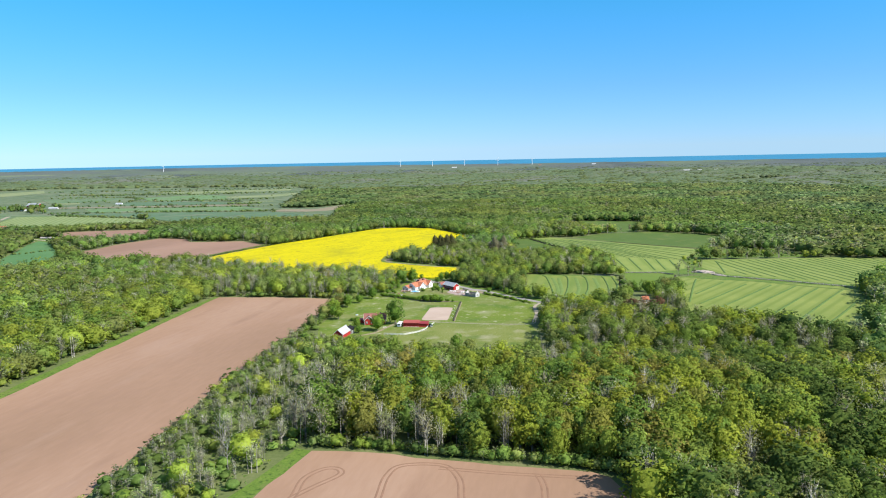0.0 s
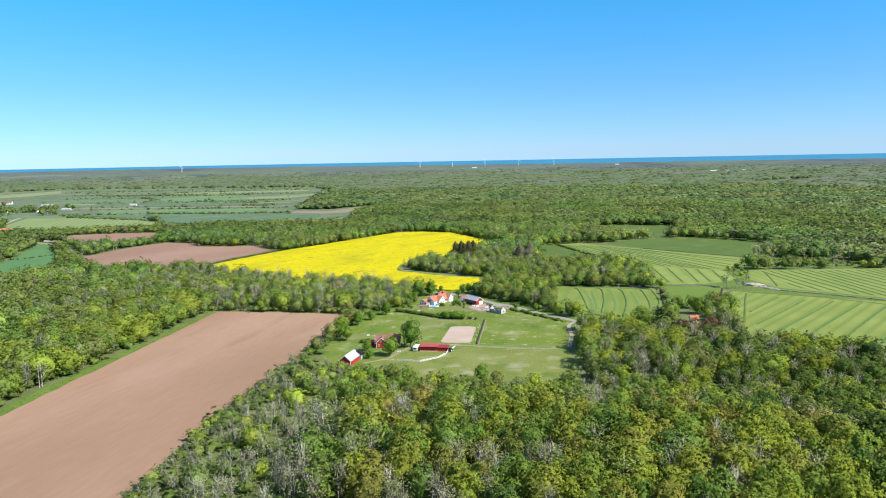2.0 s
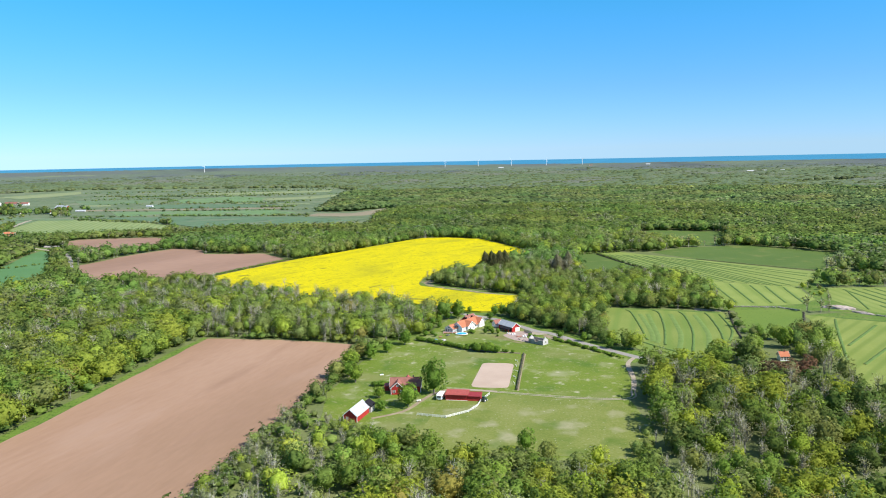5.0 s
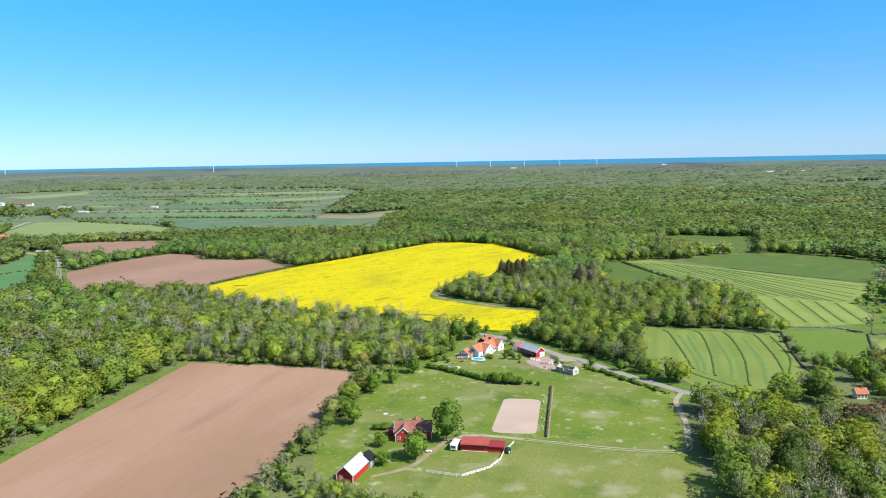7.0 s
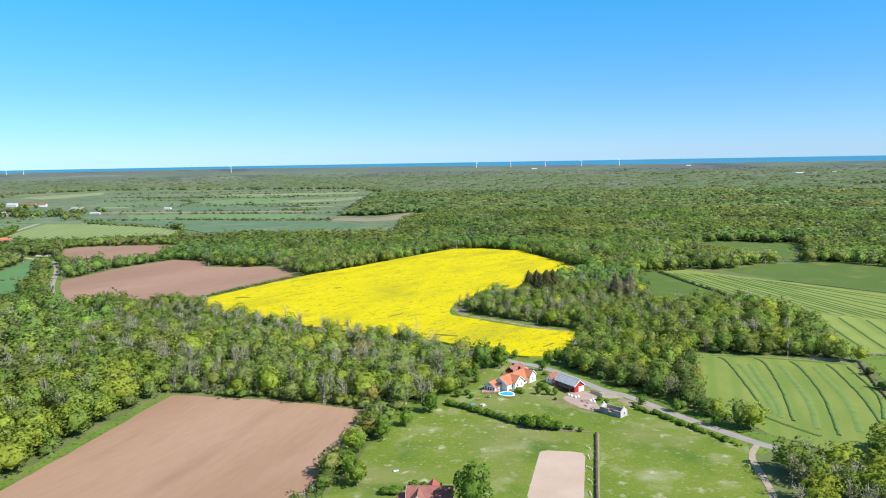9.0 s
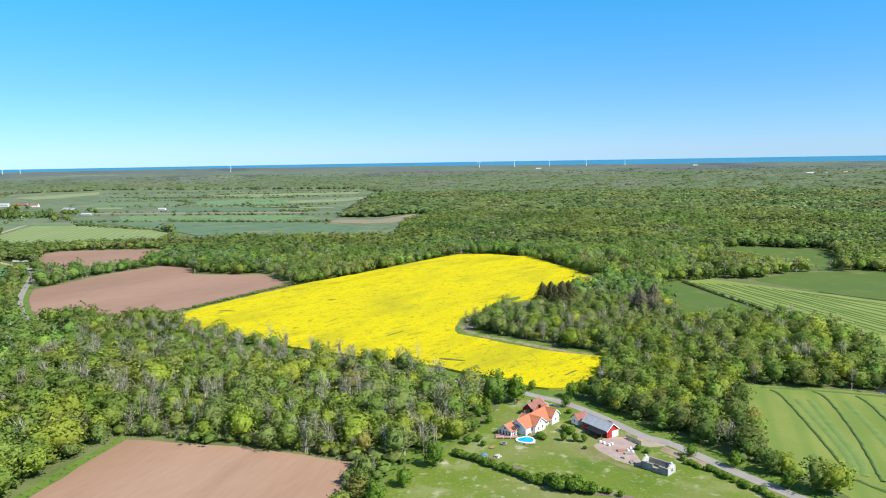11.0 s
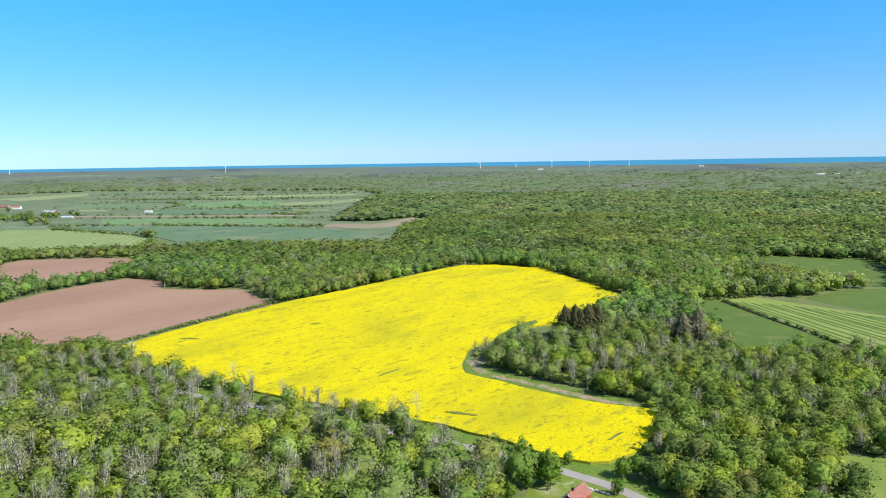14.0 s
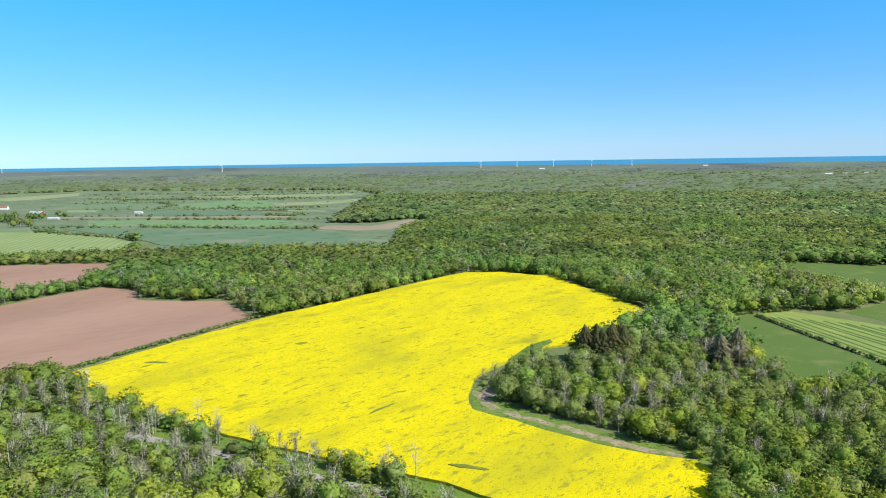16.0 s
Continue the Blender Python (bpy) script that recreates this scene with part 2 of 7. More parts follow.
M["ley"] = surface("young ley", [(0.3, (0.062, 0.112, 0.019)), (0.7, (0.096, 0.144, 0.029))], coarse=0.02, fine=0.6, mixing=0.5, spots=[((0.147, 0.166, 0.044), 0.05, 0.55, 0.75), ((0.063, 0.113, 0.017), 0.9, 0.56, 0.68)])
M["pale ley"] = surface("pale mown hay", [(0.3, (0.172, 0.230, 0.076)), (0.7, (0.245, 0.287, 0.119))], coarse=0.02, fine=0.3, rings=((0.129, 0.184, 0.057), 11.0, 0.7, 0.6), turn=-22)
M["corn"] = surface("young corn", [(0.3, (0.07, 0.165, 0.055)), (0.7, (0.10, 0.20, 0.075))], coarse=0.02, fine=0.5)
# far pasture, likewise greyed and blued by painted haze
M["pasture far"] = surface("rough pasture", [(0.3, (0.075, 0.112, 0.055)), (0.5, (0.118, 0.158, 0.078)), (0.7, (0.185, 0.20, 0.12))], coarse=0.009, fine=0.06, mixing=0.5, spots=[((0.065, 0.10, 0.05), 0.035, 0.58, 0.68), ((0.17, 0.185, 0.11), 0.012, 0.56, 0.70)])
M["asphalt"] = surface("worn asphalt", [(0.3, (0.23, 0.215, 0.195)), (0.7, (0.31, 0.29, 0.265))], coarse=0.15, fine=3)
M["gravel"] = surface("gravel", [(0.3, (0.27, 0.225, 0.165)), (0.7, (0.38, 0.325, 0.245))], coarse=0.3, fine=4)
M["brash"] = surface("cut twigs", [(0.3, (0.12, 0.085, 0.065)), (0.7, (0.26, 0.195, 0.16))], coarse=0.8, fine=5)
M["track"] = surface("worn track", [(0.3, (0.22, 0.17, 0.105)), (0.7, (0.33, 0.265, 0.18))], coarse=0.2, fine=2, spots=[((0.10, 0.16, 0.03), 0.12, 0.46, 0.60), ((0.09, 0.15, 0.025), 0.6, 0.54, 0.64)])
M["worn lawn"] = surface("worn lawn", [(0.3, (0.12, 0.15, 0.03)), (0.5, (0.17, 0.165, 0.06)), (0.7, (0.28, 0.22, 0.15))], coarse=0.12, fine=0.9, mixing=0.4)
M["yard gravel"] = surface("pink yard gravel", [(0.3, (0.29, 0.215, 0.185)), (0.7, (0.40, 0.31, 0.27))], coarse=0.3, fine=4)
M["gravel brown"] = surface("dry trampled earth", [(0.3, (0.22, 0.17, 0.11)), (0.7, (0.33, 0.27, 0.18))], coarse=0.2, fine=2)
M["sand"] = surface("riding sand", [(0.3, (0.385, 0.29, 0.225)), (0.7, (0.47, 0.365, 0.29))], coarse=0.08, fine=2)
M["sea"] = surface("sea", [(0.3, (0.036, 0.181, 0.302)), (0.7, (0.048, 0.210, 0.336))], coarse=0.004, fine=0.03, rough=0.7, bump=0.1, spec=0.08)
M["stone"] = surface("field stone", [(0.3, (0.20, 0.18, 0.16)), (0.7, (0.42, 0.39, 0.35))], coarse=0.7, fine=5)
# dark stone; the paddock wall's shadow side is mixed into its colour
M["dark stone"] = surface("dark stone with shadow", [(0.3, (0.045, 0.045, 0.03)), (0.6, (0.09, 0.085, 0.06)), (0.8, (0.30, 0.28, 0.25))], coarse=0.9, fine=5)
def twig_bark():
    """Pale bark with the tint of each tree, streaked along the stem."""
    m = bpy.data.materials.new("twig bark")
    m.use_nodes = True
    n, l = m.node_tree.nodes, m.node_tree.links
    p = n["Principled BSDF"]
    a, co, no, hs, mr = n.new("ShaderNodeAttribute"), n.new("ShaderNodeTexCoord"), n.new("ShaderNodeTexNoise"), n.new("ShaderNodeHueSaturation"), n.new("ShaderNodeMapRange")
    a.attribute_name = "tint"
    no.inputs["Scale"].default_value = 1.5
    mr.inputs[1].default_value, mr.inputs[2].default_value, mr.inputs[3].default_value, mr.inputs[4].default_value = 0.3, 0.7, 0.7, 1.3
    l.new(co.outputs["Object"], no.inputs["Vector"])
    l.new(no.outputs[0], mr.inputs[0])
    l.new(mr.outputs[0], hs.inputs["Value"])
    l.new(a.outputs["Color"], hs.inputs["Color"])
    l.new(hs.outputs[0], p.inputs["Base Color"])
    lie = n.new("ShaderNodeAttribute")          # twigs are round: they catch the light from every side
    lie.attribute_name = "lie"
    l.new(lie.outputs["Vector"], p.inputs["Normal"])
    p.inputs["Roughness"].default_value = 0.9
    return m


M["twig bark"] = twig_bark()
M["tree leaves"] = foliage("tree leaves")
LEAF_STOPS = [(0.0, (0.065, 0.104, 0.027)), (0.2, (0.097, 0.151, 0.030)), (0.42, (0.122, 0.159, 0.028)), (0.65, (0.159, 0.182, 0.024)), (0.82, (0.137, 0.147, 0.031)), (0.93, (0.154, 0.140, 0.034)), (1.0, (0.084, 0.137, 0.035))]
M["garden leaves"] = foliage("garden tree leaves", False, [(0.0, (0.070, 0.122, 0.021)), (0.5, (0.090, 0.150, 0.024)), (1.0, (0.120, 0.172, 0.027))])
M["single leaves"] = foliage("single tree leaves", False, LEAF_STOPS)
# both canopies have distance haze mixed into their greens, the coastal one more
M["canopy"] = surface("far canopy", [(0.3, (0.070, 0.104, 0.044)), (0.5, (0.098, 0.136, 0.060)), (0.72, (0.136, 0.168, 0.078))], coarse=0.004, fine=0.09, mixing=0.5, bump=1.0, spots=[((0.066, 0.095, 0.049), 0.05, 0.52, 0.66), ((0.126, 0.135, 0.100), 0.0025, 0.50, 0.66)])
M["hazed canopy"] = surface("leafless coastal woods in haze", [(0.3, (0.080, 0.108, 0.074)), (0.5, (0.102, 0.133, 0.090)), (0.72, (0.130, 0.158, 0.105))], coarse=0.003, fine=0.03, mixing=0.4, bump=1.0, spots=[((0.095, 0.112, 0.105), 0.0014, 0.46, 0.60), ((0.070, 0.086, 0.084), 0.0035, 0.56, 0.66), ((0.135, 0.165, 0.105), 0.004, 0.62, 0.70)])
M["pale render"] = surface("flaking pale render", [(0.3, (0.33, 0.32, 0.31)), (0.6, (0.52, 0.51, 0.49))], coarse=0.8, fine=5)
M["bark"] = surface("grey bark", [(0.3, (0.13, 0.11, 0.09)), (0.7, (0.30, 0.27, 0.23))], coarse=1.5, fine=8)
M["red paint"] = plain("falu red boards", (0.37, 0.03, 0.026), 0.8)
M["dark red sheet"] = plain("dark red sheet metal", (0.27, 0.035, 0.04), 0.6, vary=0.15)
M["white paint"] = plain("white render", (0.80, 0.79, 0.76), 0.6, vary=0.06)
M["red tile"] = surface("weathered red tiles", [(0.3, (0.20, 0.082, 0.065)), (0.7, (0.31, 0.145, 0.115))], coarse=0.5, fine=4)
M["orange tile"] = surface("orange clay tiles", [(0.3, (0.36, 0.128, 0.068)), (0.7, (0.48, 0.185, 0.10))], coarse=0.5, fine=4)
M["red sheet"] = plain("red sheet metal", (0.36, 0.085, 0.07), 0.6, vary=0.15)
M["grey sheet"] = surface("grey corrugated sheet", [(0.25, (0.24, 0.26, 0.28)), (0.5, (0.42, 0.44, 0.46)), (0.72, (0.50, 0.48, 0.45))], coarse=0.4, fine=3, rough=0.5, metal=0.0)
M["black roof"] = plain("black roofing felt", (0.022, 0.022, 0.026), 1.0, spec=0.03)
M["glass"] = plain("dark window glass", (0.03, 0.035, 0.045), 0.08, vary=0.05, spec=0.6, bump=0)
M["pool water"] = plain("pool water", (0.0, 0.34, 0.62), 0.35, vary=0.06, spec=0.15, bump=0)
M["blue tarpaulin"] = plain("blue tarpaulin", (0.08, 0.20, 0.30), 0.6, vary=0.2)
M["deck"] = plain("weathered red-brown decking", (0.36, 0.19, 0.14), 0.8)
M["white plastic"] = plain("white plastic", (0.82, 0.82, 0.82), 0.35, vary=0.04)
M["dark metal"] = plain("dark metal", (0.06, 0.06, 0.07), 0.5)
M["grey wood"] = plain("weathered grey wood", (0.33, 0.30, 0.26), 0.85)

# ---- the lie of the land ----
CX, CY, NEAR, REACH = -35.0, 235.0, 2200.0, 2500.0


def land(x, y):
    """Plan coordinates to the world: flat to 2200 m, then the land climbs gently to the far coast."""
    x, y = np.asarray(x, float), np.asarray(y, float)
    d = np.maximum(np.hypot(x - CX, y - CY), 1e-6)
    u = np.maximum(d - NEAR, 0) / REACH
    r = np.where(d < NEAR, d, NEAR + REACH * u / (1 + u))
    k = r / d
    return np.stack([CX + (x - CX) * k, CY + (y - CY) * k, EYE * (1 - k)], -1), k


def mesh_object(name, verts, faces, mats=(), smooth=False):
    me = bpy.data.meshes.new(name)
    me.from_pydata([tuple(v) for v in verts], [], faces)
    for m in mats:
        me.materials.append(M[m])
    if smooth:
        me.shade_smooth()
    return new(name, me)


def ground_sheet():
    rings = np.concatenate([np.linspace(40, 2200, 34), 2200 + 110 * np.cumsum(1.105 ** np.arange(32))])
    n = 180
    a = np.arange(n) * 2 * np.pi / n
    x, y = CX + np.outer(rings, np.sin(a)), CY + np.outer(rings, np.cos(a))
    p, _ = land(x.ravel(), y.ravel())
    p[:, 2] -= np.clip((np.hypot(x - CX, y - CY).ravel() - 8500) / 1500, 0, 1) * 12        # the sea bed
    verts = [(CX, CY, 0.0)] + [tuple(v) for v in p]
    faces = [(0, 1 + (j + 1) % n, 1 + j) for j in range(n)]
    for i in range(len(rings) - 1):
        for j in range(n):
            k = (j + 1) % n
            faces.append((1 + i * n + j, 1 + i * n + k, 1 + (i + 1) * n + k, 1 + (i + 1) * n + j))
    return mesh_object("ground", verts, faces, ["woodland floor"], True)


tagged(ground_sheet(), "dark olive woodland floor with leaf litter", "ground", kind="structure")


def sheet(name, pts, lift, mat, label, category, side=None, ragged=0.0, cell=0.0):
    """A field or path: a flat piece of land with an edge down to the ground."""
    rnd = random.Random(len(pts) * 131 + int(abs(pts[0][0])) + int(abs(pts[0][1])))
    line = []
    for (x0, y0), (x1, y1) in zip(pts, pts[1:] + pts[:1]):
        long = math.hypot(x1 - x0, y1 - y0)
        k = max(1, int(long / 9)) if ragged else max(1, int(long / 60))
        for i in range(k):
            f = i / k
            line.append((x0 + (x1 - x0) * f + rnd.uniform(-ragged, ragged), y0 + (y1 - y0) * f + rnd.uniform(-ragged, ragged)))
    bm = bmesh.new()
    face = bm.faces.new([bm.verts.new((x, y, 0)) for x, y in line])
    face.normal_update()
    if face.normal.z < 0:
        face.normal_flip()
    if cell:
        xs, ys = [p[0] for p in pts], [p[1] for p in pts]
        for axis, lo, hi in ((0, min(xs), max(xs)), (1, min(ys), max(ys))):
            at = math.floor(lo / cell) * cell + cell
            while at < hi:
                co, no = [0, 0, 0], [0, 0, 0]
                co[axis], no[axis] = at, 1
                bmesh.ops.bisect_plane(bm, geom=bm.verts[:] + bm.edges[:] + bm.faces[:], plane_co=co, plane_no=no)
                at += cell
    top = bm.faces[:]
    rim = [e for e in bm.edges if len(e.link_faces) == 1]
    low = bmesh.ops.extrude_edge_only(bm, edges=rim)
    down = {v for v in low["geom"] if isinstance(v, bmesh.types.BMVert)}
    for f in bm.faces:
        f.material_index = 1 if side else 0
    for f in top:
        f.material_index = 0
    for v in bm.verts:
        p, k = land(v.co.x, v.co.y)
        v.co = Vector(p)
        v.co.z += -0.3 if v in down else lift * (1 if not side else 1 + 0.16 * noise.noise(v.co * 0.09))
    bmesh.ops.triangulate(bm, faces=[f for f in bm.faces if len(f.verts) > 4])
    me = bpy.data.meshes.new(name)
    bm.to_mesh(me)
    bm.free()
    me.materials.append(M[mat])
    if side:
        me.materials.append(M[side])
    return tagged(new(name, me), label, category, kind="structure")


def ribbon(points, width):
    """The outline of a band of that width along a line."""
    left, right = [], []
    for i, (x, y) in enumerate(points):
        x0, y0 = points[max(i - 1, 0)]
        x1, y1 = points[min(i + 1, len(points) - 1)]
        d = math.hypot(x1 - x0, y1 - y0)
        nx, ny = -(y1 - y0) / d * width / 2, (x1 - x0) / d * width / 2
        left.append((x + nx, y + ny))
        right.append((x - nx, y - ny))
    return left + right[::-1]


def smooth_line(points, steps=6):
    out = []
    for i in range(len(points) - 1):
        p0, p1, p2, p3 = (Vector(points[max(0, min(len(points) - 1, i + j))]) for j in (-1, 0, 1, 2))
        for k in range(steps):
            t = k / steps
            out.append(0.5 * (2 * p1 + (p2 - p0) * t + (2 * p0 - 5 * p1 + 4 * p2 - p3) * t * t + (3 * p1 - p0 - 3 * p2 + p3) * t ** 3))
    return [tuple(v) for v in out] + [tuple(points[-1])]


# ---- fields, meadow and roads ----
RAPE = [(-346, 811), (-330, 867), (-298, 957), (-264, 1022), (-232, 1092), (-194, 1168), (-186, 1181), (-151, 1185), (-104, 1164), (-56, 1074), (-24, 1002), (-52, 950), (-78, 908), (-94, 898), (-111, 883), (-128.5, 833), (-130, 803), (-125.5, 782), (-104, 770.5), (-80, 754), (-54, 743), (-37, 738.5), (-33, 731), (-37, 709), (-44, 690), (-56, 677.5), (-63.5, 675.5), (-76, 680.5), (-88.5, 687), (-99, 694), (-110, 700.5), (-122, 708), (-135, 711), (-184, 727), (-237, 746), (-300, 778)]
PLOUGH = [(-231, 590), (-180, 588), (-133, 580), (-127, 550), (-127, 492), (-133, 440), (-136, 395), (-139, 350), (-138, 228), (-136, 60), (-242, 60), (-238, 325), (-235, 450)]
CORNER = [(-72, 269), (-51, 268), (-21, 261), (32, 252), (38, 248), (42, 233), (45, 110), (-110, 110), (-82, 228)]
FAR_SOIL = [(-442, 804), (-487, 850), (-515, 885), (-537, 919), (-532, 955), (-531, 991), (-523, 1024), (-504, 1073), (-457, 1059), (-437, 1018), (-418, 1016), (-360, 1020), (-304, 958), (-337, 870), (-356, 830), (-372, 800), (-412, 794)]
FAR_SOIL_B = [(-723, 1160), (-718, 1194), (-630, 1220), (-578, 1215), (-545, 1150), (-524, 1092), (-548, 1030), (-578, 1003), (-625, 1036), (-674, 1092)]
MEADOW = [(-113, 448), (-122, 487), (-119, 508), (-118, 545), (-113, 576), (-98, 600), (-92, 612), (-86, 640), (-82, 668), (-70, 667), (-53, 655), (-36, 635), (-23, 618), (6, 588), (29, 563), (25, 543), (25, 512), (21, 486), (27, 449), (24, 424), (15, 414), (-57, 414), (-70, 430), (-105, 438)]
MOWN_A = [(27, 698), (70, 693), (107, 685), (104, 628), (94, 582), (64, 552), (40, 570), (22, 605), (25, 650)]
LEY_A = [(116, 692), (163, 695), (150, 650), (138, 610), (108, 608)]
MOWN_B = [(42, 1010), (71, 1022), (141, 958), (234, 872), (215, 826), (191, 791), (107, 826), (74, 905)]
MOWN_E = [(108, 824), (192, 789), (187, 760), (186, 735), (172, 717), (151, 709), (112, 706), (122, 770)]
LEY_B = [(18, 998), (41, 1009), (73, 904), (98, 850), (60, 846), (22, 832)]
LEY_C = [(105, 1020), (150, 1062), (226, 1085), (301, 1012), (300, 985), (240, 880), (143, 960)]
LEY_D = [(122, 1257), (144, 1282), (238, 1250), (218, 1160), (200, 1092), (165, 1078), (135, 1105), (112, 1158)]
MOWN_C = [(212, 785), (350, 795), (430, 770), (343, 680), (295, 625), (205, 690), (197, 733)]
MOWN_D = [(159, 676), (290, 616), (262, 540), (215, 450), (128, 508), (150, 610)]
CORN = [(-598, 846), (-640, 945), (-668, 1005), (-682, 1053), (-640, 1022), (-572, 926), (-548, 892), (-530, 850), (-497, 806), (-490, 775), (-500, 728), (-530, 742), (-560, 790)]
PALE = [(-930, 1290), (-988, 1397), (-1085, 1620), (-951, 1575), (-787, 1508), (-676, 1410), (-640, 1300), (-720, 1265), (-830, 1230)]
PLAIN = [(-1250, 1600), (-1420, 1750), (-1800, 2150), (-2379, 3102), (-2202, 3431), (-1760, 3403), (-1311, 3306), (-921, 3283), (-710, 2845), (-661, 2469), (-560, 2000), (-525, 1765), (-440, 1752), (-388, 1850), (-342, 1815), (-332, 1700), (-345, 1560), (-300, 1350), (-450, 1330), (-630, 1300), (-640, 1400), (-700, 1462), (-1035, 1566)]
ROAD = [(-652, 1053), (-607, 1001), (-575, 958), (-536, 902), (-500, 855), (-455, 806), (-415, 770), (-350, 750), (-260, 736), (-180, 711), (-128, 693), (-106, 685), (-84, 675.5), (-71.6, 668), (-53, 656), (-36, 636.5), (-23.5, 620.5), (-13.5, 613.4), (6, 589), (25, 568), (38, 556), (70, 535), (120, 515)]
LANE = [(32, 560), (26.5, 545), (26.5, 520), (24, 500), (20, 487), (-7, 487), (-40, 493), (-58, 495.5), (-66, 493), (-71, 486), (-75, 475), (-80, 462), (-92, 452)]
NOTCH = [(-129, 806), (-124, 784), (-103, 772), (-79, 756), (-53, 744.5), (-36, 739.5), (-31, 734), (-22, 742), (-38, 752), (-56, 757), (-76, 770), (-100, 786), (-115, 800), (-117, 815)]
VERGE_ROAD = ribbon(ROAD[8:21], 22)
STRIP = [(-205, 719), (-180, 711), (-128, 693), (-106, 685), (-84, 675), (-53, 656), (-36, 712), (-56, 679), (-86, 694), (-135, 714), (-184, 730), (-205, 737)]
GAP = [(71, 1024), (105, 1022), (145, 962), (242, 882), (232, 868), (139, 956)]
GAP_EAST = [(159, 676), (290, 614), (296, 627), (205, 692)]
EDGE_WEST = [(-205, 737), (-240, 749), (-300, 780), (-345, 812), (-353, 804), (-306, 766), (-243, 737), (-205, 724)]
GAP_NORTH = [(110, 690), (165, 692), (200, 688), (200, 732), (186, 734), (172, 716), (151, 708), (111, 705)]
SCRUB = [(187, 736), (197, 733), (211, 790), (214, 800), (330, 801), (320, 850), (243, 882), (234, 870), (216, 826), (193, 790)]
SIDE_ROAD = [(-870, 1152), (-806, 1125), (-725, 1090), (-647, 1044)]
PASTURE_WEST = [(-1256, 1719), (-1211, 1747), (-1095, 1640), (-1050, 1531), (-985, 1361), (-1000, 1325), (-1150, 1500)]
HOUSE_PLOT = [(-895, 1205), (-840, 1195), (-832, 1252), (-895, 1265)]
GAP_WEST = [(-362, 800), (-341, 868), (-309, 956), (-290, 957), (-325, 867), (-340, 806)]
CLEARED = [(98, 536), (116, 536), (119, 600), (98, 600)]
VERGE_SOIL = [(-231, 591), (-235.5, 592), (-241.5, 450), (-245, 325), (-249, 60), (-242.3, 60), (-238.3, 325), (-235.3, 450)]
VERGE_CORNER = [(-72.4, 269), (-78, 271), (-90, 228), (-118, 110), (-110.4, 110), (-82.4, 228)]

sheet("field", RAPE, 1.15, "rape", "dense yellow flowering rapeseed field with thin olive patches", "rapeseed field", "crop side", ragged=1.1, cell=9.0)
sheet("field", PLOUGH, 0.06, "soil", "bare harrowed reddish-brown field beside the wood", "ploughed field", ragged=0.8)
sheet("field", CORNER, 0.06, "soil", "bare brown field corner with curved tyre tracks", "ploughed field", ragged=0.7)
sheet("field", FAR_SOIL, 0.06, "soil far", "large bare brownish-pink field behind the hedge", "ploughed field", ragged=1.0)
sheet("field", FAR_SOIL_B, 0.06, "soil far", "narrow bare brown field between tree belts", "ploughed field", ragged=1.0)
sheet("meadow", MEADOW, 0.05, "meadow", "green farm pasture with pale daisy patches", "pasture", ragged=0.8)
sheet("meadow", [(-60, 489), (-40, 490), (-7, 484.5), (18, 484.5), (23, 448), (20, 426), (12, 417), (-55, 417), (-68, 432), (-66, 470)], 0.062, "dry meadow", "dry yellow-green paddock below the lane", "pasture", ragged=1.6)
sheet("field", MOWN_A, 0.05, "mown", "light green mown ley with darker curved rows", "hay field", ragged=0.5)
sheet("field", LEY_A, 0.05, "fresh ley", "even green ley between dry stone walls", "grass field", ragged=0.5)
sheet("field", MOWN_B, 0.05, "mown fine", "striped mown ley with close windrows", "hay field", ragged=0.5)
sheet("field", MOWN_E, 0.05, "mown slant", "mown ley with wide slanting rows", "hay field", ragged=0.5)
sheet("field", LEY_B, 0.05, "ley", "green unmown strip beside the copse", "grass field", ragged=0.5)
sheet("field", LEY_C, 0.05, "ley", "dark green ley below the forest edge", "grass field", ragged=0.5)
sheet("field", LEY_D, 0.05, "ley", "small green clearing in the forest", "grass field", ragged=0.5)
sheet("field", MOWN_C, 0.05, "mown back", "striped mown ley behind a stone wall", "hay field", ragged=0.5)
sheet("field", MOWN_D, 0.05, "mown east", "wide mown ley with slanting bands", "hay field", ragged=0.5)
sheet("field", CORN, 0.05, "corn", "bluish-green young corn field", "corn field", ragged=0.5)
sheet("field", PALE, 0.4, "pale ley", "pale mown hay field by the village", "hay field", ragged=0.5)
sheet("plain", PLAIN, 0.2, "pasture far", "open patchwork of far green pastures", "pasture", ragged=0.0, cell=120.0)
sheet("verge", VERGE_SOIL, 0.08, "verge", "bright green grass margin along the field", "grass verge", ragged=0.6)
sheet("verge", VERGE_CORNER, 0.08, "verge", "green grass margin at the field corner", "grass verge", ragged=0.6)
sheet("verge", STRIP, 0.016, "verge", "green verge between road and rapeseed", "grass verge", ragged=0.4)
sheet("verge", EDGE_WEST, 0.02, "verge", "green verge between wood and rapeseed", "grass verge", ragged=0.4)
sheet("crop_gap", [(-115.4, 867.8), (-108.7, 877.6), (-99.8, 893.5), (-92.9, 908.8), (-95.5, 914.5), (-103.8, 904.6), (-109.6, 889.6)], 1.5, "verge", "dark grassy hollow in the rapeseed", "crop gap", ragged=0.5)
sheet("verge", VERGE_ROAD, 0.03, "verge", "green roadside verge", "grass verge", ragged=0.6)
sheet("verge", GAP_NORTH, 0.04, "verge", "rough grass strip below the mown field", "grass verge", ragged=0.5)
sheet("verge", GAP_EAST, 0.045, "verge", "rough grass strip between two mown fields", "grass verge", ragged=0.5)
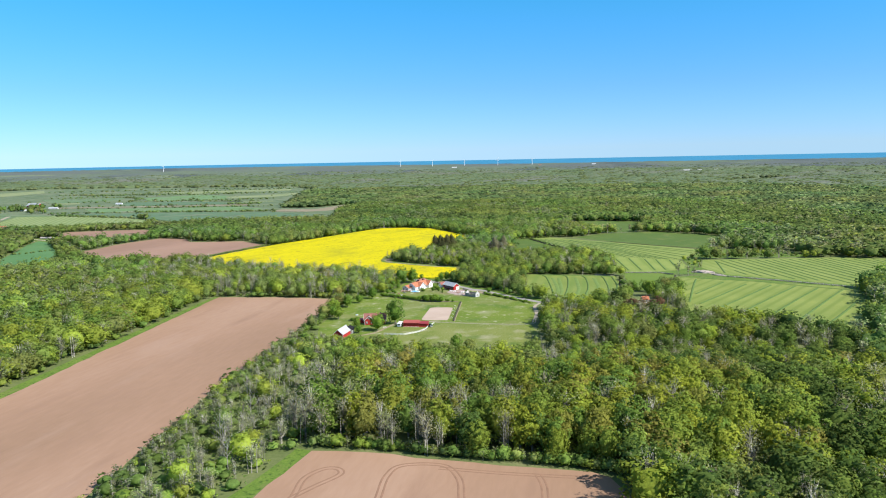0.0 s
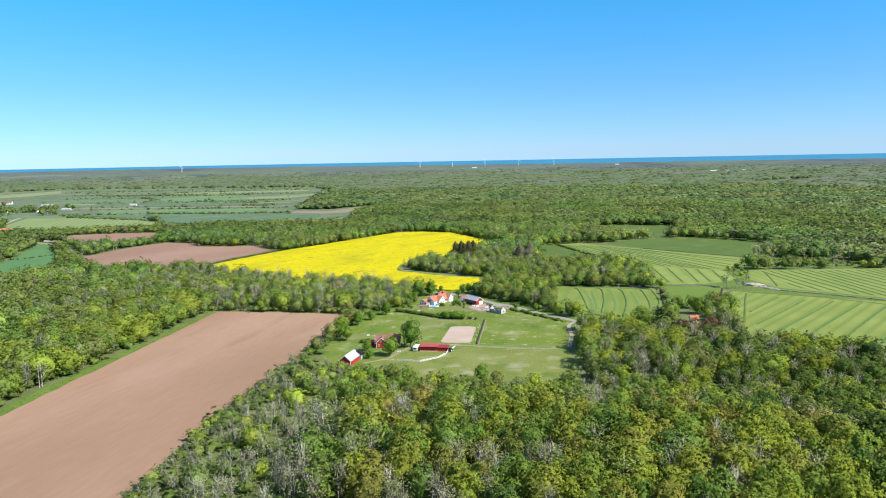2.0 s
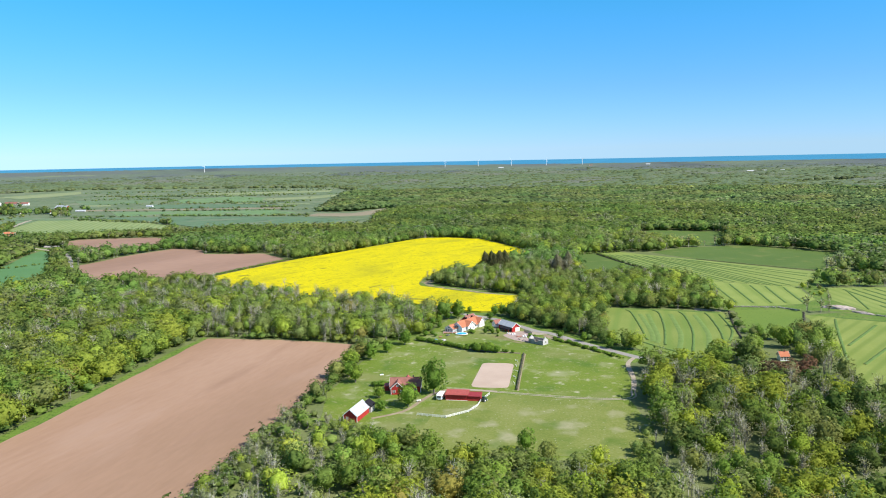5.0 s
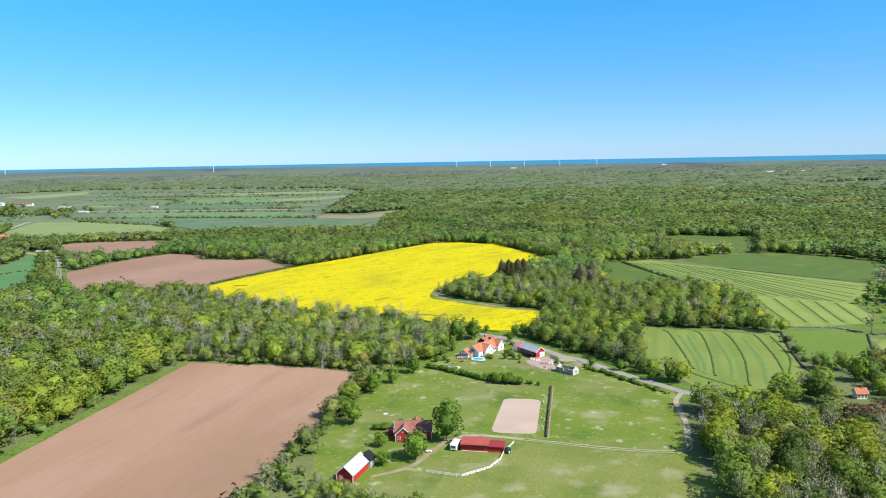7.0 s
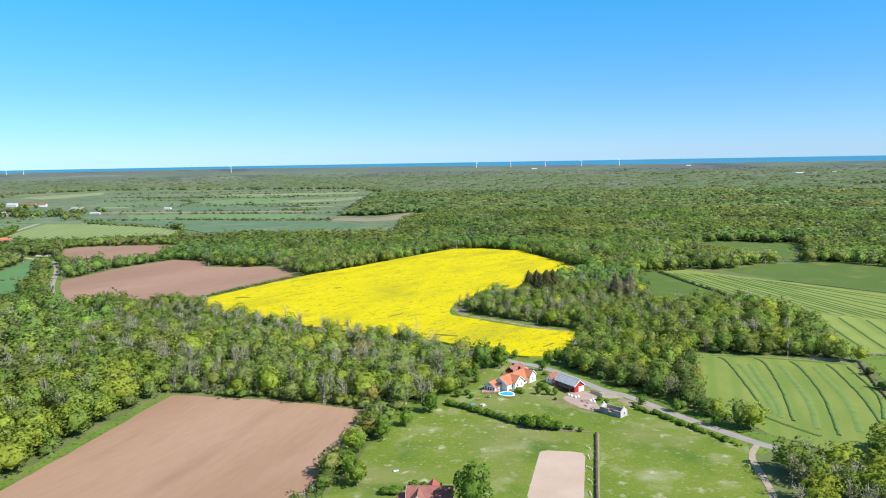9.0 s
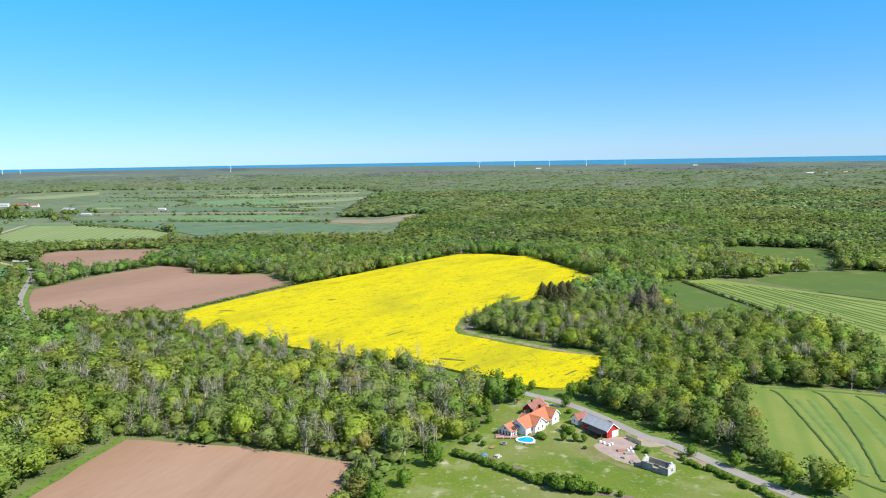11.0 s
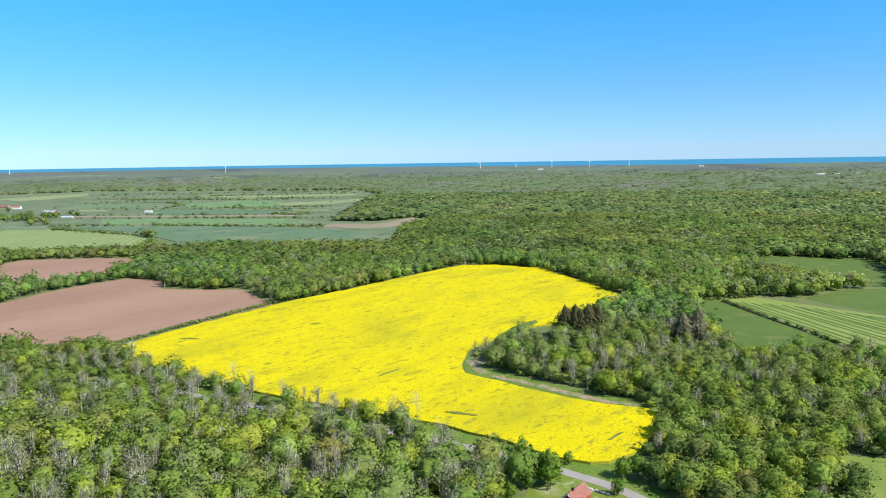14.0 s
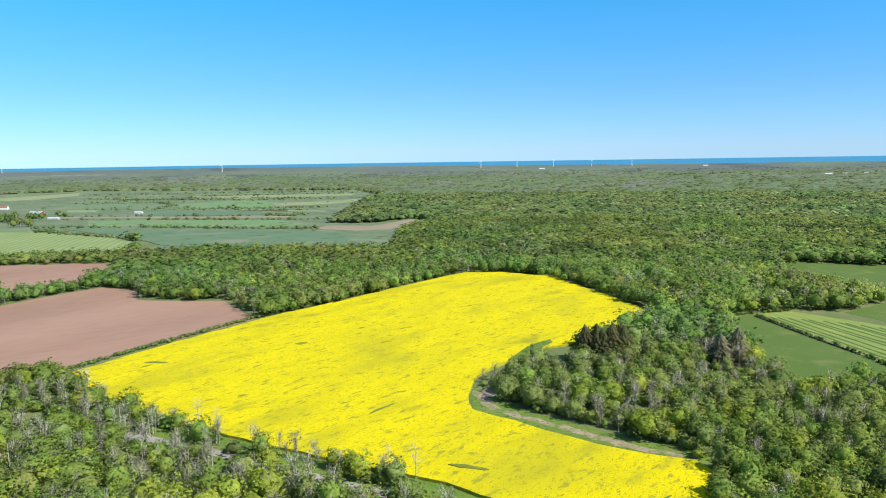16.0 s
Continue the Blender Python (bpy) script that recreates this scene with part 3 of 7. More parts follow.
sheet("verge", SCRUB, 0.03, "verge", "rough scrubby grass at the field corner", "grass verge", ragged=0.5)
sheet("verge", ribbon(smooth_line(ROAD[:7], 3), 12), 0.035, "verge", "green verges of the country road", "grass verge", ragged=0.6)
sheet("verge", ribbon(SIDE_ROAD, 24), 0.03, "verge", "green verges of the side road", "grass verge", ragged=0.5)
sheet("verge", HOUSE_PLOT, 0.03, "verge", "green lawn round the village houses", "lawn", ragged=0.5)
sheet("meadow", PASTURE_WEST, 0.1, "far ley", "pale green pasture at the village edge", "pasture", cell=100.0)
sheet("verge", [(-118, 560), (-113, 578), (-99, 601), (-93, 613), (-90, 640), (-86, 668), (-97, 671), (-107, 640), (-112, 612), (-124, 585)], 0.028, "verge", "rough grass between lawn and wood", "grass verge", ragged=0.5)
sheet("verge", NOTCH, 0.09, "verge", "worn grass track round the copse", "grass verge", ragged=0.6)
sheet("road", ribbon(smooth_line(ROAD, 4), 5.0), 0.12, "asphalt", "pale grey worn asphalt country road", "road")
sheet("lane", ribbon(smooth_line(LANE[8:], 5), 1.9), 0.104, "gravel brown", "narrow worn earth path to the barn", "path", ragged=0.15)
sheet("lane", ribbon(smooth_line(LANE[:9], 5), 2.4), 0.10, "gravel", "narrow pale gravel farm lane", "lane", ragged=0.15)
sheet("lane_middle", ribbon(smooth_line(LANE[3:7], 6), 0.8), 0.125, "verge", "grass strip between the lane's wheel tracks", "grass strip", ragged=0.12)
ARENA = [(-53.5, 503), (-52.5, 500), (-49.5, 499), (-38, 499), (-35.5, 500), (-35, 503), (-34, 539), (-35, 542), (-38, 543), (-48, 543), (-50.5, 542), (-51.2, 539)]
sheet("riding_arena", ARENA, 0.09, "sand", "pale sand riding arena with rounded corners", "riding arena")
YARD = [(-43.7, 608), (-39.2, 616.5), (-33, 618.5), (-29.8, 618.5), (-26.2, 612.3), (-28.8, 605.2), (-25.5, 590), (-31, 591.5), (-36, 595), (-42, 603.4)]
sheet("bare_patch", [(-19, 606), (-16.5, 611.5), (-11, 606), (-3.6, 597), (-5, 592), (-12, 598.5)], 0.09, "gravel brown", "bare brown strip of earth along the road", "bare soil", ragged=0.5)
sheet("bare_patch", [(-52, 604), (-44, 606), (-36.5, 594.5), (-27, 588), (-33, 587), (-45, 597)], 0.075, "worn lawn", "worn patchy lawn beside the farmyard", "bare soil", ragged=1.2)
sheet("yard", [(-27, 611.5), (-26, 619), (-22, 618), (-15.5, 612.2), (-17.5, 610.5), (-22, 609)], 0.085, "gravel", "pale gravel apron where the yard meets the road", "yard", ragged=0.3)
sheet("yard", YARD, 0.08, "yard gravel", "pinkish gravel farmyard beside the barn", "yard", ragged=0.3)

# ---- the sea ----
def shore_at(degrees):
    """Distance from the middle of the flight to the coast, by compass bearing; the coast draws away to the west."""
    return 11800 + 7700 * min(1.0, max(0.0, (4 - degrees) / 29)) ** 1.3


def sea_sheet():
    az = np.radians(np.linspace(-62, 55, 60))
    verts, faces = [], []
    depths = [0, 700, 1500, 2500, 4000, 6000, 9000, 13000, 18000, 24000]
    for i, a in enumerate(az):
        shore = shore_at(math.degrees(a)) - 1500 + 300 * noise.noise(Vector((math.degrees(a) * 0.21, 3.1, 0)))
        for d in depths:
            p, k = land(CX + (shore + d) * math.sin(a), CY + (shore + d) * math.cos(a))
            verts.append((p[0], p[1], p[2] + 2.0))
    m = len(depths)
    for i in range(len(az) - 1):
        for j in range(m - 1):
            faces.append((i * m + j, i * m + j + 1, (i + 1) * m + j + 1, (i + 1) * m + j))
    ob = mesh_object("sea", verts, [f[::-1] for f in faces], ["sea"], True)
    return tagged(ob, "deep blue sea along the horizon", "sea", kind="structure")


sea_sheet()

# ---- woods ----
rng = np.random.default_rng(7)


def ico(level=1):
    bm = bmesh.new()
    bmesh.ops.create_icosphere(bm, subdivisions=level, radius=1)
    bm.verts.ensure_lookup_table()
    v = np.array([x.co[:] for x in bm.verts])
    f = np.array([[x.index for x in q.verts] for q in bm.faces])
    bm.free()
    return v, f


ICO_V, ICO_F = ico(1)
BALL_V, BALL_F = ico(2)


def unit(v):
    return v / np.maximum(np.linalg.norm(v, axis=-1), 1e-9)[..., None]


def leaf_tris(centres, normals, size):
    """Small sprays of leaves: one triangle each, leaning out from the crown."""
    n = len(centres)
    nr = unit(normals + rng.normal(0, 0.5, (n, 3)) + [0, 0, 0.1])
    u = unit(np.cross(nr, rng.normal(0, 1, (n, 3))))
    w = np.cross(nr, u)
    s = size * rng.uniform(0.6, 1.35, n)[:, None]
    return np.stack([centres + u * s * 0.62, centres - u * s * 0.5 + w * s * 0.5, centres - u * s * 0.35 - w * s * 0.55], 1).reshape(-1, 3), np.arange(3 * n).reshape(-1, 3)


def stem(height, r0, r1, lean=0.0, sides=3):
    a = np.arange(sides) * 2 * np.pi / sides
    ring = np.stack([np.cos(a), np.sin(a), a * 0], 1)
    v = np.concatenate([ring * r0 + [0, 0, -0.3], ring * r1 + [lean, lean * 0.4, height]])
    f = []
    for i in range(sides):
        j = (i + 1) % sides
        f += [[i, j, sides + j], [i, sides + j, sides + i]]
    return v, np.array(f)


def joined(pieces):
    """Pieces of (points, faces, code, lie): 0 = leaf, 1 = bark; lie: which way the leaves of a point face."""
    vs, fs, cs, ns, at = [], [], [], [], 0
    for v, f, c, *lie in pieces:
        vs.append(v)
        fs.append(f + at)
        cs.append(np.full(len(v), c))
        ns.append(unit(np.asarray(lie[0], float)) if lie else np.tile([0.0, 0.0, 1.0], (len(v), 1)))
        at += len(v)
    return np.concatenate(vs), np.concatenate(fs), np.concatenate(cs), np.concatenate(ns)


def leafy(clumps, per, leaf, core=1.0, low=-0.72, fine=False):
    """A full crown in a unit tree (height 1, crown radius about 0.33): leaf clumps round a dim core, with gaps between them."""
    k = np.arange(clumps) + 0.5
    cz = 1 - (1 - low) * k / clumps
    ph = k * 2.39996 + rng.uniform(0, 6.28)
    d = unit(np.stack([np.cos(ph) * np.sqrt(1 - cz * cz), np.sin(ph) * np.sqrt(1 - cz * cz), cz], 1) + rng.normal(0, 0.16, (clumps, 3)))
    rc = math.sqrt(1.25 / clumps / math.pi) * rng.uniform(0.75, 1.3, clumps)
    lop = 1 + 0.16 * np.sin(ph[0] + d[:, 0] * 3 + d[:, 1] * 2)
    cen = d * [0.29, 0.29, 0.40] * (rng.uniform(0.8, 1.08, clumps) * lop)[:, None] + [0, 0, 0.53]
    bv, bf = (BALL_V, BALL_F) if fine else (ICO_V, ICO_F)
    body = bv * [0.26, 0.26, 0.38] * core * rng.uniform(*((0.74, 1.2) if fine else (0.84, 1.14)), (len(bv), 1)) + [0, 0, 0.5]
    pieces = [(body, bf, 0, bv + rng.normal(0, 0.3, bv.shape) + [0, 0, 0.3])]
    n = clumps * per
    j = np.repeat(np.arange(clumps), per)
    e = unit(rng.normal(0, 1, (n, 3)) + d[j] * 0.8 + [0, 0, 0.15])
    at = cen[j] + e * (rc[j] * rng.uniform(0.68, 1.06, n))[:, None]
    lie = e * 0.6 + d[j] * 0.5 + rng.normal(0, 0.12, (n, 3)) + [0, 0, 0.32]
    pieces.append((*leaf_tris(at, e, leaf), 0, np.repeat(lie, 3, 0)))
    return joined(pieces)


def mound(rough=0.2):
    """A far crown: the upper two thirds of a lumpy ball."""
    v = ICO_V * [0.33, 0.33, 0.46] * rng.uniform(1 - rough, 1 + rough, (len(ICO_V), 1)) + [0, 0, 0.5]
    f = np.array([q for q in ICO_F if v[q, 2].mean() > 0.3])
    return joined([(v, f, 0, ICO_V + [0, 0, 0.55])])


def twiggy(twigs, leaves, leaf, width=0.02, stems=3):
    """A tree still bare or barely in leaf: pale stems, rising twigs and a thin haze of leaves."""
    pieces = []
    for i in range(stems):
        v, f = stem(rng.uniform(0.7, 0.95), 0.013, 0.005, rng.uniform(-0.06, 0.06))
        pieces.append((v + [rng.uniform(-0.09, 0.09) * (i > 0), rng.uniform(-0.09, 0.09) * (i > 0), 0], f, 1))
    a, z0 = rng.uniform(0, 6.28, twigs), rng.uniform(0.25, 0.75, twigs)
    out, up = rng.uniform(0.06, 0.27, twigs), rng.uniform(0.14, 0.36, twigs)
    base = np.stack([np.cos(a) * out * 0.15, np.sin(a) * out * 0.15, z0], 1)
    tip = np.stack([np.cos(a) * out, np.sin(a) * out, np.minimum(z0 + up, 1.0)], 1)
    side = np.stack([-np.sin(a), np.cos(a), a * 0], 1) * width
    pieces.append((np.stack([base - side, base + side, tip], 1).reshape(-1, 3), np.arange(3 * twigs).reshape(-1, 3), 1))
    if leaves:
        k = rng.integers(0, twigs, leaves)
        f = rng.uniform(0.35, 1.0, (leaves, 1))
        cen = base[k] * (1 - f) + tip[k] * f + rng.normal(0, 0.04, (leaves, 3))
        d = unit(rng.normal(0, 1, (leaves, 3)) + [0, 0, 0.6])
        out_d = unit(cen - [0, 0, 0.5])
        pieces.append((*leaf_tris(cen, d, leaf), 0, np.repeat(d * 0.4 + out_d * 0.6 + [0, 0, 0.5], 3, 0)))
    return joined(pieces)


def spruce(tiers, skirts):
    pieces = [(*stem(0.9, 0.02, 0.004), 1)]
    for i in range(tiers):
        z, r = 0.12 + 0.8 * i / tiers, 0.20 * (1 - i / tiers) ** 0.7 + 0.03
        a = np.arange(skirts) * 6.283 / skirts + rng.uniform(0, 6.28)
        tip = np.stack([np.cos(a) * r, np.sin(a) * r, z - 0.05 + a * 0], 1) * rng.uniform(0.6, 1.3, (skirts, 1)) ** [1, 1, 0]
        s = np.stack([-np.sin(a), np.cos(a), a * 0], 1) * r * 2.1 / skirts
        top = np.stack([a * 0, a * 0, z + 0.10 + a * 0], 1)
        pieces.append((np.stack([tip - s, tip + s, top], 1).reshape(-1, 3), np.arange(3 * skirts).reshape(-1, 3), 0, np.repeat(np.stack([np.cos(a), np.sin(a), 0.5 + a * 0], 1), 3, 0)))
    return joined(pieces)


KITS = [
    {"leafy": [leafy(38, 10, 0.052, 0.87, fine=True) for _ in range(10)], "twiggy": [twiggy(70, 170, 0.034, 0.0045) for _ in range(8)], "spruce": [spruce(15, 13) for _ in range(3)]},
    {"leafy": [leafy(22, 5, 0.084, 0.98) for _ in range(9)], "twiggy": [twiggy(22, 62, 0.085, 0.008) for _ in range(6)], "spruce": [spruce(7, 8) for _ in range(3)]},
    {"leafy": [leafy(8, 3, 0.15, 1.05) for _ in range(9)], "twiggy": [twiggy(8, 30, 0.14, 0.02, 1) for _ in range(5)], "spruce": [spruce(4, 6) for _ in range(2)]},
    {"leafy": [leafy(5, 2, 0.25, 1.2) for _ in range(8)], "twiggy": [leafy(4, 2, 0.22, 1.0) for _ in range(4)], "spruce": [spruce(3, 5) for _ in range(2)]},
    {"leafy": [mound() for _ in range(9)], "twiggy": [mound(0.28) for _ in range(5)], "spruce": [spruce(2, 5) for _ in range(2)]},
    {"leafy": [leafy(46, 12, 0.051, 0.86, fine=True) for _ in range(9)], "twiggy": [twiggy(80, 200, 0.034, 0.004) for _ in range(8)], "spruce": [spruce(15, 13) for _ in range(3)]},
]


def inside(x, y, poly):
    hit = np.zeros(len(x), bool)
    px, py = np.array(poly, float).T
    for i in range(len(px)):
        x0, y0, x1, y1 = px[i - 1], py[i - 1], px[i], py[i]
        cross = ((y0 > y) != (y1 > y)) & (x < (x1 - x0) * (y - y0) / (y1 - y0 + 1e-9) + x0)
        hit ^= cross
    return hit


def hills(x, y, size, seed):
    """Smooth random values in 0 to 1 over the plan, about size metres across."""
    r = np.random.default_rng(seed)
    out = np.zeros(len(x))
    for k in range(6):
        a, ph = r.uniform(0, 6.28), r.uniform(0, 6.28)
        f = 6.28 / size * r.uniform(0.6, 1.7)
        out += np.sin((np.cos(a) * x + np.sin(a) * y) * f + ph)
    return 0.5 + out / 6.5


OPEN = [RAPE, PLOUGH, CORNER, FAR_SOIL, FAR_SOIL_B, MEADOW, MOWN_A, LEY_A, MOWN_B, MOWN_E, LEY_B, LEY_C, LEY_D, MOWN_C, MOWN_D, CORN, PALE, PLAIN, NOTCH, VERGE_SOIL, VERGE_CORNER, [(-128, 693), (-106, 685), (-84, 675), (-53, 656), (-36, 712), (-56, 679), (-86, 694), (-128, 712)], CLEARED, ribbon(ROAD[:7], 11), ribbon(ROAD[4:8], 7), ribbon(ROAD[7:11], 4), ribbon(ROAD[10:12], 13), ribbon(ROAD[11:], 15), GAP, GAP_EAST, GAP_WEST, GAP_NORTH, SCRUB, [(-124, 834), (-113, 849), (-98, 863), (-83, 868), (-77, 884), (-82, 908), (-98, 916), (-125, 880)], [(-690, 1395), (-600, 1310), (-520, 1320), (-560, 1500), (-720, 1500)], ribbon(SIDE_ROAD, 26), PASTURE_WEST, HOUSE_PLOT, ribbon(LANE[:6], 5)]
STATIONS = [(0, 0, 4.2), (-6, 61, 5.6), (-14, 120, 7.1), (-25, 192, 8.2), (-33, 237, 9.2), (-39, 267, 9.9), (-53, 339, 10.1), (-66, 397, 10.1), (-81, 469, 10.0)]


def nearest_seen(x, y):
    """The least distance at which the flight line passes a place ahead of it."""
    best = np.full(len(x), 1e9)
    for sx, sy, yaw in STATIONS:
        d = np.hypot(x - sx, y - sy)
        az = np.degrees(np.arctan2(x - sx, y - sy)) + yaw
        best = np.where((np.abs(az) < 36) & (d > 205), np.minimum(best, d), best)
    return best


PALETTE = {"oak": (0.108, 0.174, 0.030), "lime": (0.212, 0.262, 0.032), "dark": (0.074, 0.116, 0.028), "mid": (0.150, 0.212, 0.040), "olive": (0.168, 0.187, 0.050), "grey": (0.225, 0.252, 0.108), "bare": (0.25, 0.252, 0.140), "spruce": (0.066, 0.070, 0.030), "rust": (0.155, 0.12, 0.07), "mauve": (0.150, 0.128, 0.098), "amber": (0.205, 0.182, 0.048), "sallow": (0.138, 0.172, 0.052), "dead_spruce": (0.128, 0.122, 0.072)}
MEAN = np.array([(0.12, 0.185, 0.052), (0.122, 0.186, 0.058), (0.132, 0.186, 0.063), (0.132, 0.178, 0.080), (0.128, 0.166, 0.108), (0.118, 0.185, 0.046)])     # mean leaf colours, near woods to coast; painted haze pales and greys the far ones
BARK = np.array((0.50, 0.485, 0.41))


def place_trees(spacing, lo, hi, box, margin):
    cx, cy, half = (box[0] + box[1]) / 2, (box[2] + box[3]) / 2, 0.72 * max(box[1] - box[0], box[3] - box[2])
    gx, gy = np.meshgrid(np.arange(-half, half, spacing), np.arange(-half, half, spacing))
    gx = gx + np.where(np.arange(len(gx)) % 2, 0.5 * spacing, 0.0)[:, None]
    u = gx.ravel() + rng.uniform(-0.5, 0.5, gx.size) * spacing
    v = gy.ravel() + rng.uniform(-0.5, 0.5, gx.size) * spacing
    x, y = cx + u * 0.891 - v * 0.454, cy + u * 0.454 + v * 0.891         # rows turned 27 degrees, so that none runs along the flight
    ok = (x > box[0]) & (x < box[1]) & (y > box[2]) & (y < box[3])
    x, y = x[ok], y[ok]
    d = nearest_seen(x, y)
    keep = (d >= lo) & (d < hi)
    x, y, d = x[keep], y[keep], d[keep]
    bad = np.zeros(len(x), bool)
    for poly in OPEN:
        for ox, oy in ((margin, 0), (-margin, 0), (0, margin), (0, -margin)):
            bad |= inside(x + ox, y + oy, poly)
    return x[~bad], y[~bad], d[~bad]


def kinds_at(x, y):
    """Which tree grows where: bare alders by the fields, spruces in the copse, oaks elsewhere. To the east, darker
    kinds stand in for shade.
    """
    u = rng.uniform(0, 1, len(x))
    bare = 0.10 + 0.35 * np.clip(hills(x, y, 90, 5) * 1.9 - 0.85, 0, 1)
    bare = np.where((x < -75) & (y < 380) & (x > -145), 0.85, bare)
    bare = np.where((x > -135) & (x < -60) & (y > 575) & (y < 690), 0.62, bare)
    bare = np.where((x < -240) & (y < 760), 0.26, bare)
    bare = np.where((x > 20) & (x < 200) & (y > 425) & (y < 560), 0.42, bare)
    bare = np.where((x < -120) & (x > -360) & (y > 585) & (y < 790), 0.50, bare)
    bare = np.where((x > -150) & (x < -96) & (y > 380) & (y < 462), 0.85, bare)
    copse = (x > -130) & (x < 40) & (y > 735) & (y < 960)
    bare = np.where(copse, 0.34, bare)
    bare = np.where(y > 1150, 0.05 + 0.4 * np.clip(hills(x, y, 280, 17) * 2.2 - 1.0, 0, 1), bare)
    bare = np.where((x > 235) & (y > 795) & (y < 1010), 0.5, bare)
    lime = (np.where(x < -235, np.where(y > 600, 0.06, 0.26), np.where(x < -60, 0.05, 0.09)) * np.where(copse, 0.2, 1.0) + 0.28 * np.clip(hills(x, y, 60, 9) * 2 - 0.9, 0, 1)) * np.where(y > 800, 0.35, 1.0)
    k = np.full(len(x), "mid", dtype=object)
    v = rng.uniform(0, 1, len(x))
    k[v < 0.40] = "oak"
    k[v < 0.14] = "dark"
    k[v > 0.88] = "olive"
    k[(v > 0.97) & (y < 700)] = "amber"
    soft = 0.10 + 0.25 * np.clip(hills(x, y, 70, 14) * 2 - 0.8, 0, 1) + np.where(copse, 0.4, 0.0) + np.where((x < -120) & (y < 800), 0.15, 0.0)
    k[rng.uniform(0, 1, len(x)) < soft] = "sallow"
    # eastward, dark leaf colour paints in the crowns' sides turned from the sun
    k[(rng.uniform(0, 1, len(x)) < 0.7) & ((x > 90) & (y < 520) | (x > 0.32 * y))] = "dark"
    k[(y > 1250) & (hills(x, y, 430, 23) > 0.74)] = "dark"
    # western wood: dark kinds become mid to lift its brightness
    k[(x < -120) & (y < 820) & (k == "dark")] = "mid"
    k[u < bare + lime] = "lime"
    k[u < bare] = "grey"
    k[u < bare * 0.45] = "bare"
    fir = (x - 17) ** 2 + (y - 812) ** 2 < 36
    k[fir & (rng.uniform(0, 1, len(x)) < 0.9)] = "spruce"
    k[((x + 4) ** 2 / 11 ** 2 + (y - 885) ** 2 / 24 ** 2 < 1) & (rng.uniform(0, 1, len(x)) < 0.9)] = "mauve"
    rust = (x - 100) ** 2 + (y - 522) ** 2 < 15 ** 2
    k[rust] = "rust"
    return k


def grow(name, label, x, y, kinds, level, height, spread=1.0, tone=1.0):
    """All the trees of one wood as one mesh. tone: brightness put into their leaf colour."""
    V, F, C, S, N, at = [], [], [], [], [], 0
    p, scale = land(x, y)
    shape = np.where((kinds == "spruce") | (kinds == "dead_spruce"), "spruce", np.where((kinds == "bare") | (kinds == "grey") | (kinds == "mauve"), "twiggy", "leafy"))
    for form in ("leafy", "twiggy", "spruce"):
        kit = KITS[level][form]
        which = rng.integers(0, len(kit), len(x))
        for t, (tv, tf, tc, tn) in enumerate(kit):
            idx = np.where((shape == form) & (which == t))[0]
            if not len(idx):
                continue
            n = len(idx)
            h = np.broadcast_to(height, len(x))[idx] * rng.uniform(*((0.55, 1.25) if level in (0, 1) else (0.78, 1.2)), n) * scale[idx] * np.where(form == "spruce", 1.65, 1.0)
            w = h * rng.uniform(0.85, 1.3, n) * np.broadcast_to(spread, len(x))[idx] * np.where(kinds[idx] == "bare", 0.8, 1.0)
            a = rng.uniform(0, 6.283, n)
            ca, sa = (np.cos(a) * w)[:, None], (np.sin(a) * w)[:, None]
            q = np.empty((n, len(tv), 3))
            q[:, :, 0] = tv[:, 0] * ca - tv[:, 1] * sa + p[idx, 0, None]
            q[:, :, 1] = tv[:, 0] * sa + tv[:, 1] * ca + p[idx, 1, None]
            q[:, :, 2] = tv[:, 2] * h[:, None] + p[idx, 2, None] - 0.1
            base = np.array([PALETTE[k] for k in kinds[idx]]) * rng.uniform(0.85, 1.17, (n, 1)) * rng.uniform(0.94, 1.06, (n, 3))
            # farther levels are pulled harder towards the haze-tinted means
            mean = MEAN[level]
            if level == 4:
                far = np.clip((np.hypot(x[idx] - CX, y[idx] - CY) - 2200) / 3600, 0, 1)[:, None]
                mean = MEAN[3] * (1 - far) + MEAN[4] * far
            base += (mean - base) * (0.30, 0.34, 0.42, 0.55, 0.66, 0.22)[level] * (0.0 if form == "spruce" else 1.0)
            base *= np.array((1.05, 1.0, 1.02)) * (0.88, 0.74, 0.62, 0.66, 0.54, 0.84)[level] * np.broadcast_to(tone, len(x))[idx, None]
            if level in (1, 2, 3):
                base *= (0.80 + 0.42 * hills(x[idx], y[idx], 150, 21) * np.ones(n))[:, None]
                base[:, 0] *= 0.82 + 0.26 * hills(x[idx], y[idx], 230, 22)
            col = np.ones((n, len(tv), 4), np.float32)
            col[:, :, :3] = np.where((tc == 1)[None, :, None], (BARK * rng.uniform(0.6, 1.25, (n, 1)))[:, None, :], base[:, None, :])
            lie = np.empty((n, len(tv), 3), np.float32)
            lie[:, :, 0] = tn[:, 0] * np.cos(a)[:, None] - tn[:, 1] * np.sin(a)[:, None]
            lie[:, :, 1] = tn[:, 0] * np.sin(a)[:, None] + tn[:, 1] * np.cos(a)[:, None]
            lie[:, :, 2] = tn[:, 2]
            N.append(lie.reshape(-1, 3) * (1.4, 1.6, 1.8, 2.0, 2.0, 1.25)[level])
            V.append(q.reshape(-1, 3))
            F.append((tf[None] + (np.arange(n) * len(tv))[:, None, None] + at).reshape(-1, 3))
            C.append(col.reshape(-1, 4))
            S.append(np.tile(tc[tf[:, 0]], n))
            at += n * len(tv)
